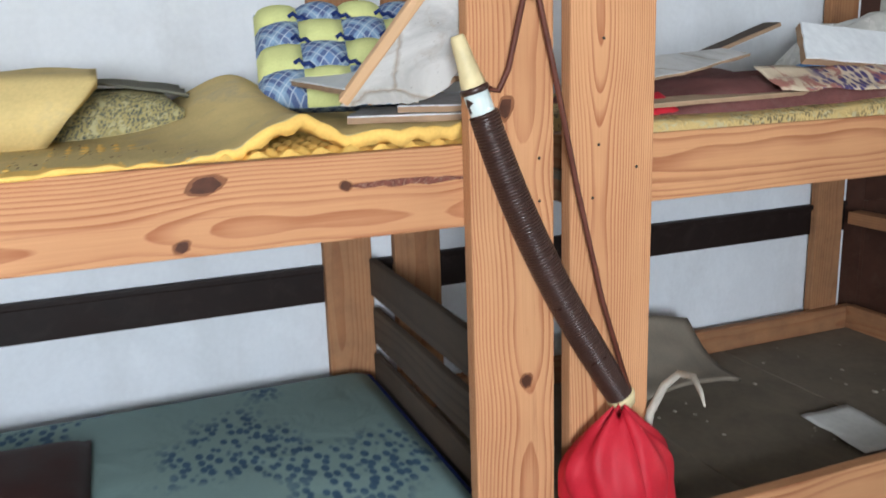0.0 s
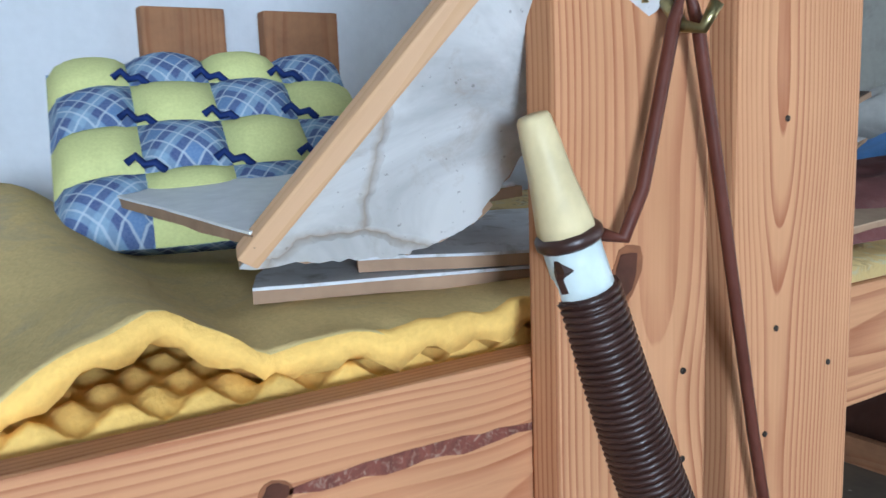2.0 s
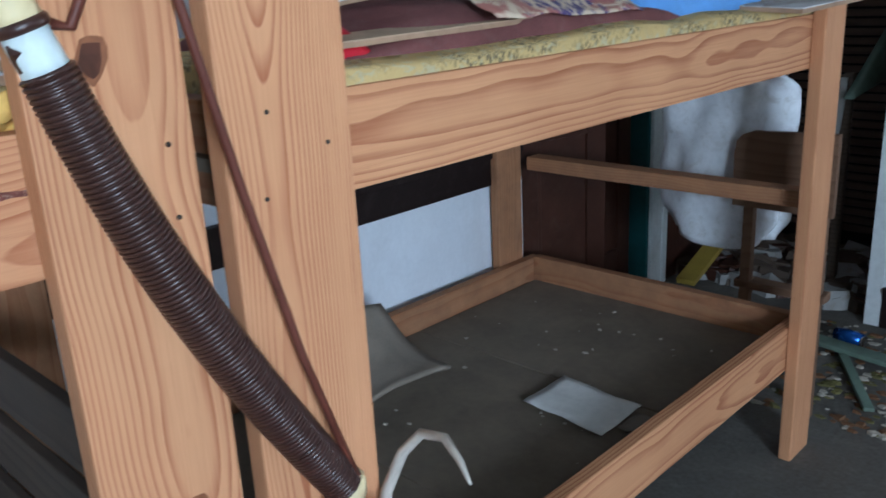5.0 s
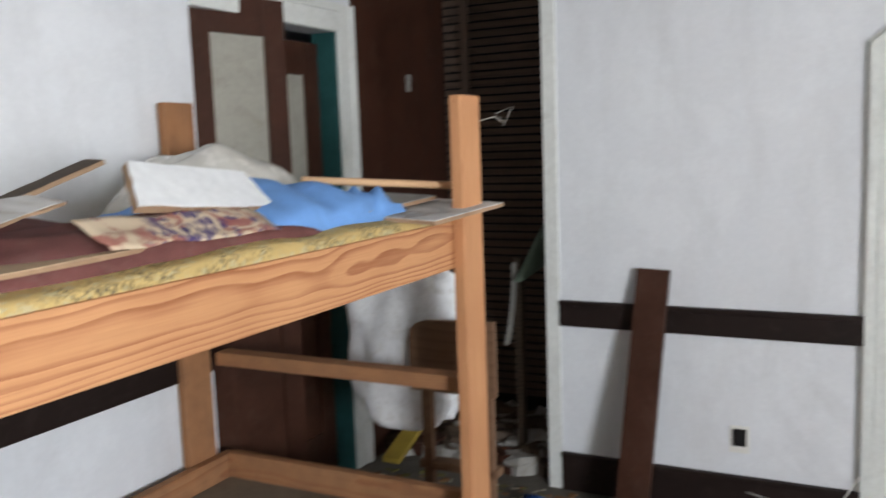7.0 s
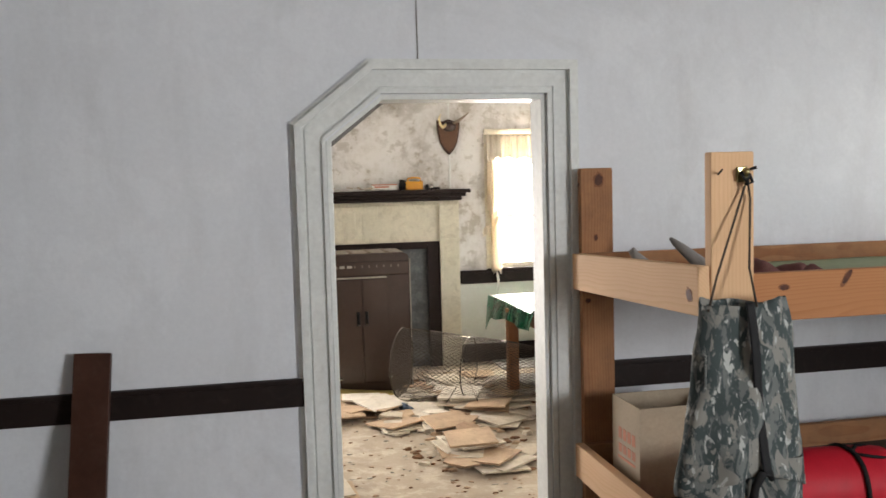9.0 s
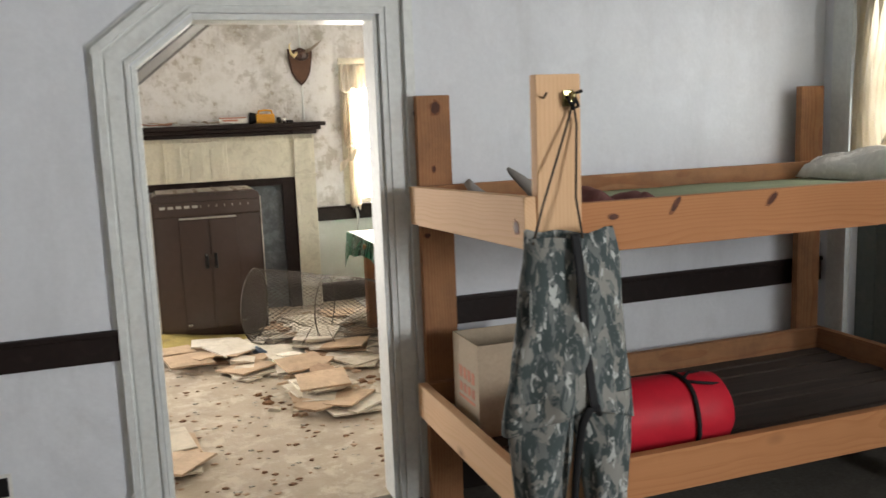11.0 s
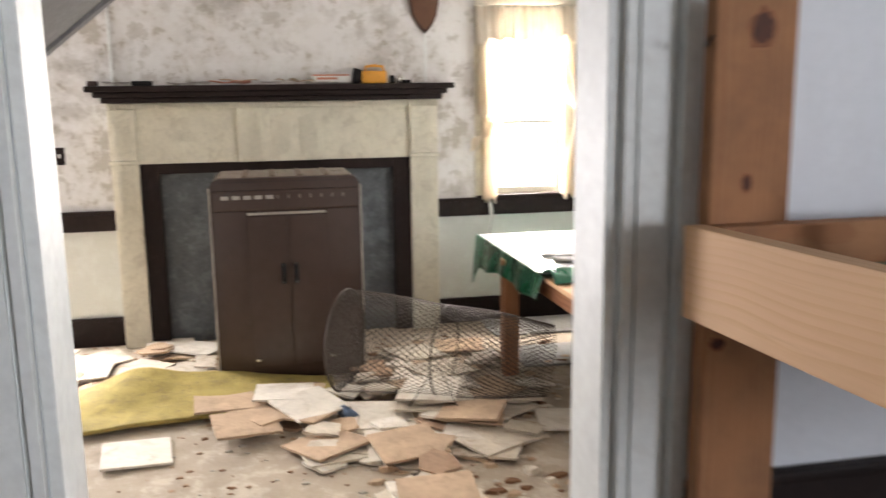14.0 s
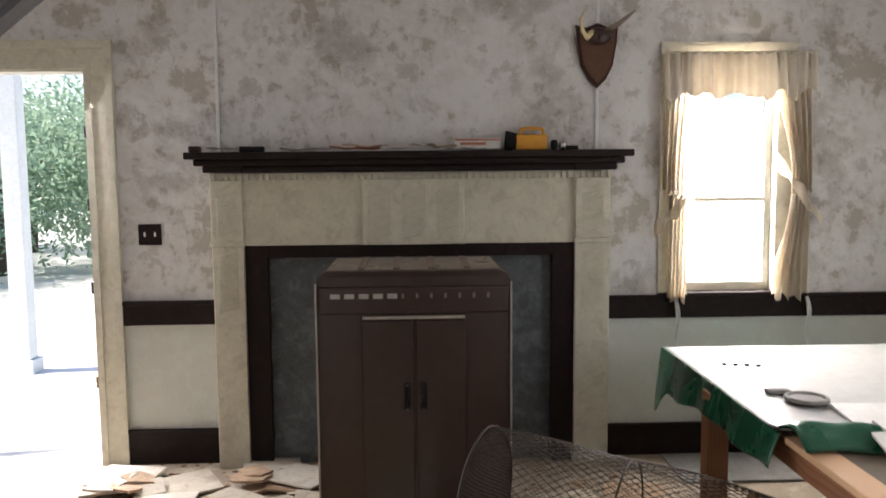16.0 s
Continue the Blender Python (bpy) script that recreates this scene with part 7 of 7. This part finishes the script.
part("body", tube([(0.90, 7.16, 0.055), (0.95, 7.08, 0.035)], [0.03, 0.03], 14), plain("blue_grey_can", (0.10, 0.14, 0.2), 0.3, 0.6), bl, smooth=True)
part("cap", tube([(0.89, 7.175, 0.058), (0.90, 7.16, 0.055)], [0.022, 0.026], 14), PALE_LABEL, bl)
for x0, y0, x1, y1, z in ((2.0, 7.7, 2.9, 7.75, 0.0), (2.0, 8.35, 3.0, 8.4, 0.0)):
    board("floor_sheet", None, GREYISH, (x0, y0, z + 0.004), (x1, y1 + 0.35, z + 0.016), 0.003)["label"] = "flat grey board lying under the table"
bpy.data.objects["floor_sheet"]["category"] = "board"
bpy.data.objects["floor_sheet.001"]["category"] = "board"
hg = thing("iron_bracket", "black wrought-iron hook bracket fixed to the stair edge", "bracket", (-0.2, 5.9, 1.5))
part("arm", tube([(-0.44, 5.515, 1.535), (-0.187, 5.70, 1.517), (-0.10, 5.723, 1.508)], 0.006, 8), IRON, hg, smooth=True)
part("hook", tube([(-0.10, 5.723, 1.511), (-0.100, 5.725, 1.46), (-0.104, 5.728, 1.434), (-0.116, 5.732, 1.424), (-0.128, 5.735, 1.432), (-0.130, 5.735, 1.450)], 0.005, 8), IRON, hg, smooth=True)

# ---- outdoors ----
GROUND = mottled("sunlit_yard", (0.62, 0.61, 0.55), (0.55, 0.55, 0.46), (0.36, 0.38, 0.26), 0.7, 0.6, 0.95)
structure(part("ground", boxes(((-1500, -1500, -0.6), (1500, 1500, -0.45))), GROUND), "pale sunlit yard with thin grass", "ground")
PORCH = plain("porch_concrete", (0.72, 0.71, 0.69), 0.85, stain=2, vary=0.1)
structure(part("pavement_porch", boxes(((-6, F + 0.15, -0.45), (3.6, 11.3, -0.05)), bevel=0.01), PORCH), "pale concrete porch floor", "pavement")
pp = thing("porch_post", "white painted porch post", "post", (-2.42, 11.1, -0.05))
part("shaft", boxes(((-2.49, 11.03, 0.06), (-2.35, 11.17, 2.6)), bevel=0.008), TRIM_WHITE, pp)
part("base", boxes(((-2.52, 11.0, -0.05), (-2.32, 11.2, 0.06)), bevel=0.01), TRIM_WHITE, pp)
BARK = plain("bark", (0.10, 0.08, 0.06), 0.95, stain=12)
# Greens much paler than foliage: outdoor glare and haze mixed into the leaf colour.
GLARE_LEAVES = []
for n, c in (("leaf_green", (0.25, 0.36, 0.25)), ("leaf_light", (0.30, 0.41, 0.28)), ("leaf_blue", (0.22, 0.34, 0.28))):
    GLARE_LEAVES.append(cloth_mat(n, c, tone(c, 1.2)))


def tree(x, y, height, spread, seed, low):
    rng = random.Random(seed)
    root = thing("tree", "low leafy green tree at the edge of the yard", "tree", (x, y, -0.45), "trees beyond the porch")
    part("trunk", tube([(x, y, -0.45), (x + 0.1, y, height * 0.3), (x - 0.1, y + 0.1, height * 0.6), (x, y, height * 0.85)], [0.16, 0.12, 0.08, 0.03], 8), BARK, root, smooth=True)
    for _ in range(5):
        a, z = rng.uniform(0, math.tau), rng.uniform(0.25, 0.6) * height
        part("limb", tube([(x, y, z), (x + 0.5 * spread * math.cos(a), y + 0.5 * spread * math.sin(a), z + 0.15 * height), (x + 0.8 * spread * math.cos(a), y + 0.8 * spread * math.sin(a), z + 0.25 * height)], [0.06, 0.04, 0.015], 6), BARK, root)
    centres = [(x + rng.gauss(0, 0.5) * spread, y + rng.gauss(0, 0.5) * spread, low + (height - low) * rng.random() ** 0.9) for _ in range(46)]
    vs, fs = [], []
    for cx, cy, cz in centres:
        size = rng.uniform(0.3, 0.62)
        for _ in range(150):
            px, py, pz = cx + rng.gauss(0, size), cy + rng.gauss(0, size), cz + rng.gauss(0, size * 0.7)
            d = Vector((rng.gauss(0, 1), rng.gauss(0, 1), rng.gauss(0, 1))).normalized()
            e = d.orthogonal().normalized()
            l, w = rng.uniform(0.045, 0.09), rng.uniform(0.018, 0.036)
            b = len(vs)
            p = Vector((px, py, pz))
            vs += [tuple(p - d * l), tuple(p + e * w), tuple(p + d * l), tuple(p - e * w)]
            fs.append((b, b + 1, b + 2, b + 3))
    me = bpy.data.meshes.new("crown")
    me.from_pydata(vs, [], fs)
    me.materials.append(GLARE_LEAVES[seed % 3])
    ob = new("crown", me)
    ob.parent, ob.matrix_basis = root, world_of(root).inverted()
    return root


for i, (x, y, h, s) in enumerate(((-9.5, 19, 2.7, 1.9), (-7.2, 20.5, 2.4, 1.7), (-5.2, 21, 2.3, 1.6), (-11.5, 22, 3.2, 2.4), (-3.0, 21.5, 2.6, 2.0), (-8.6, 25, 3.6, 2.6), (-5.5, 26, 3.3, 2.5), (-13.5, 25, 4.2, 2.6))):
    tree(x, y, h, s, i + 2, 0.2)
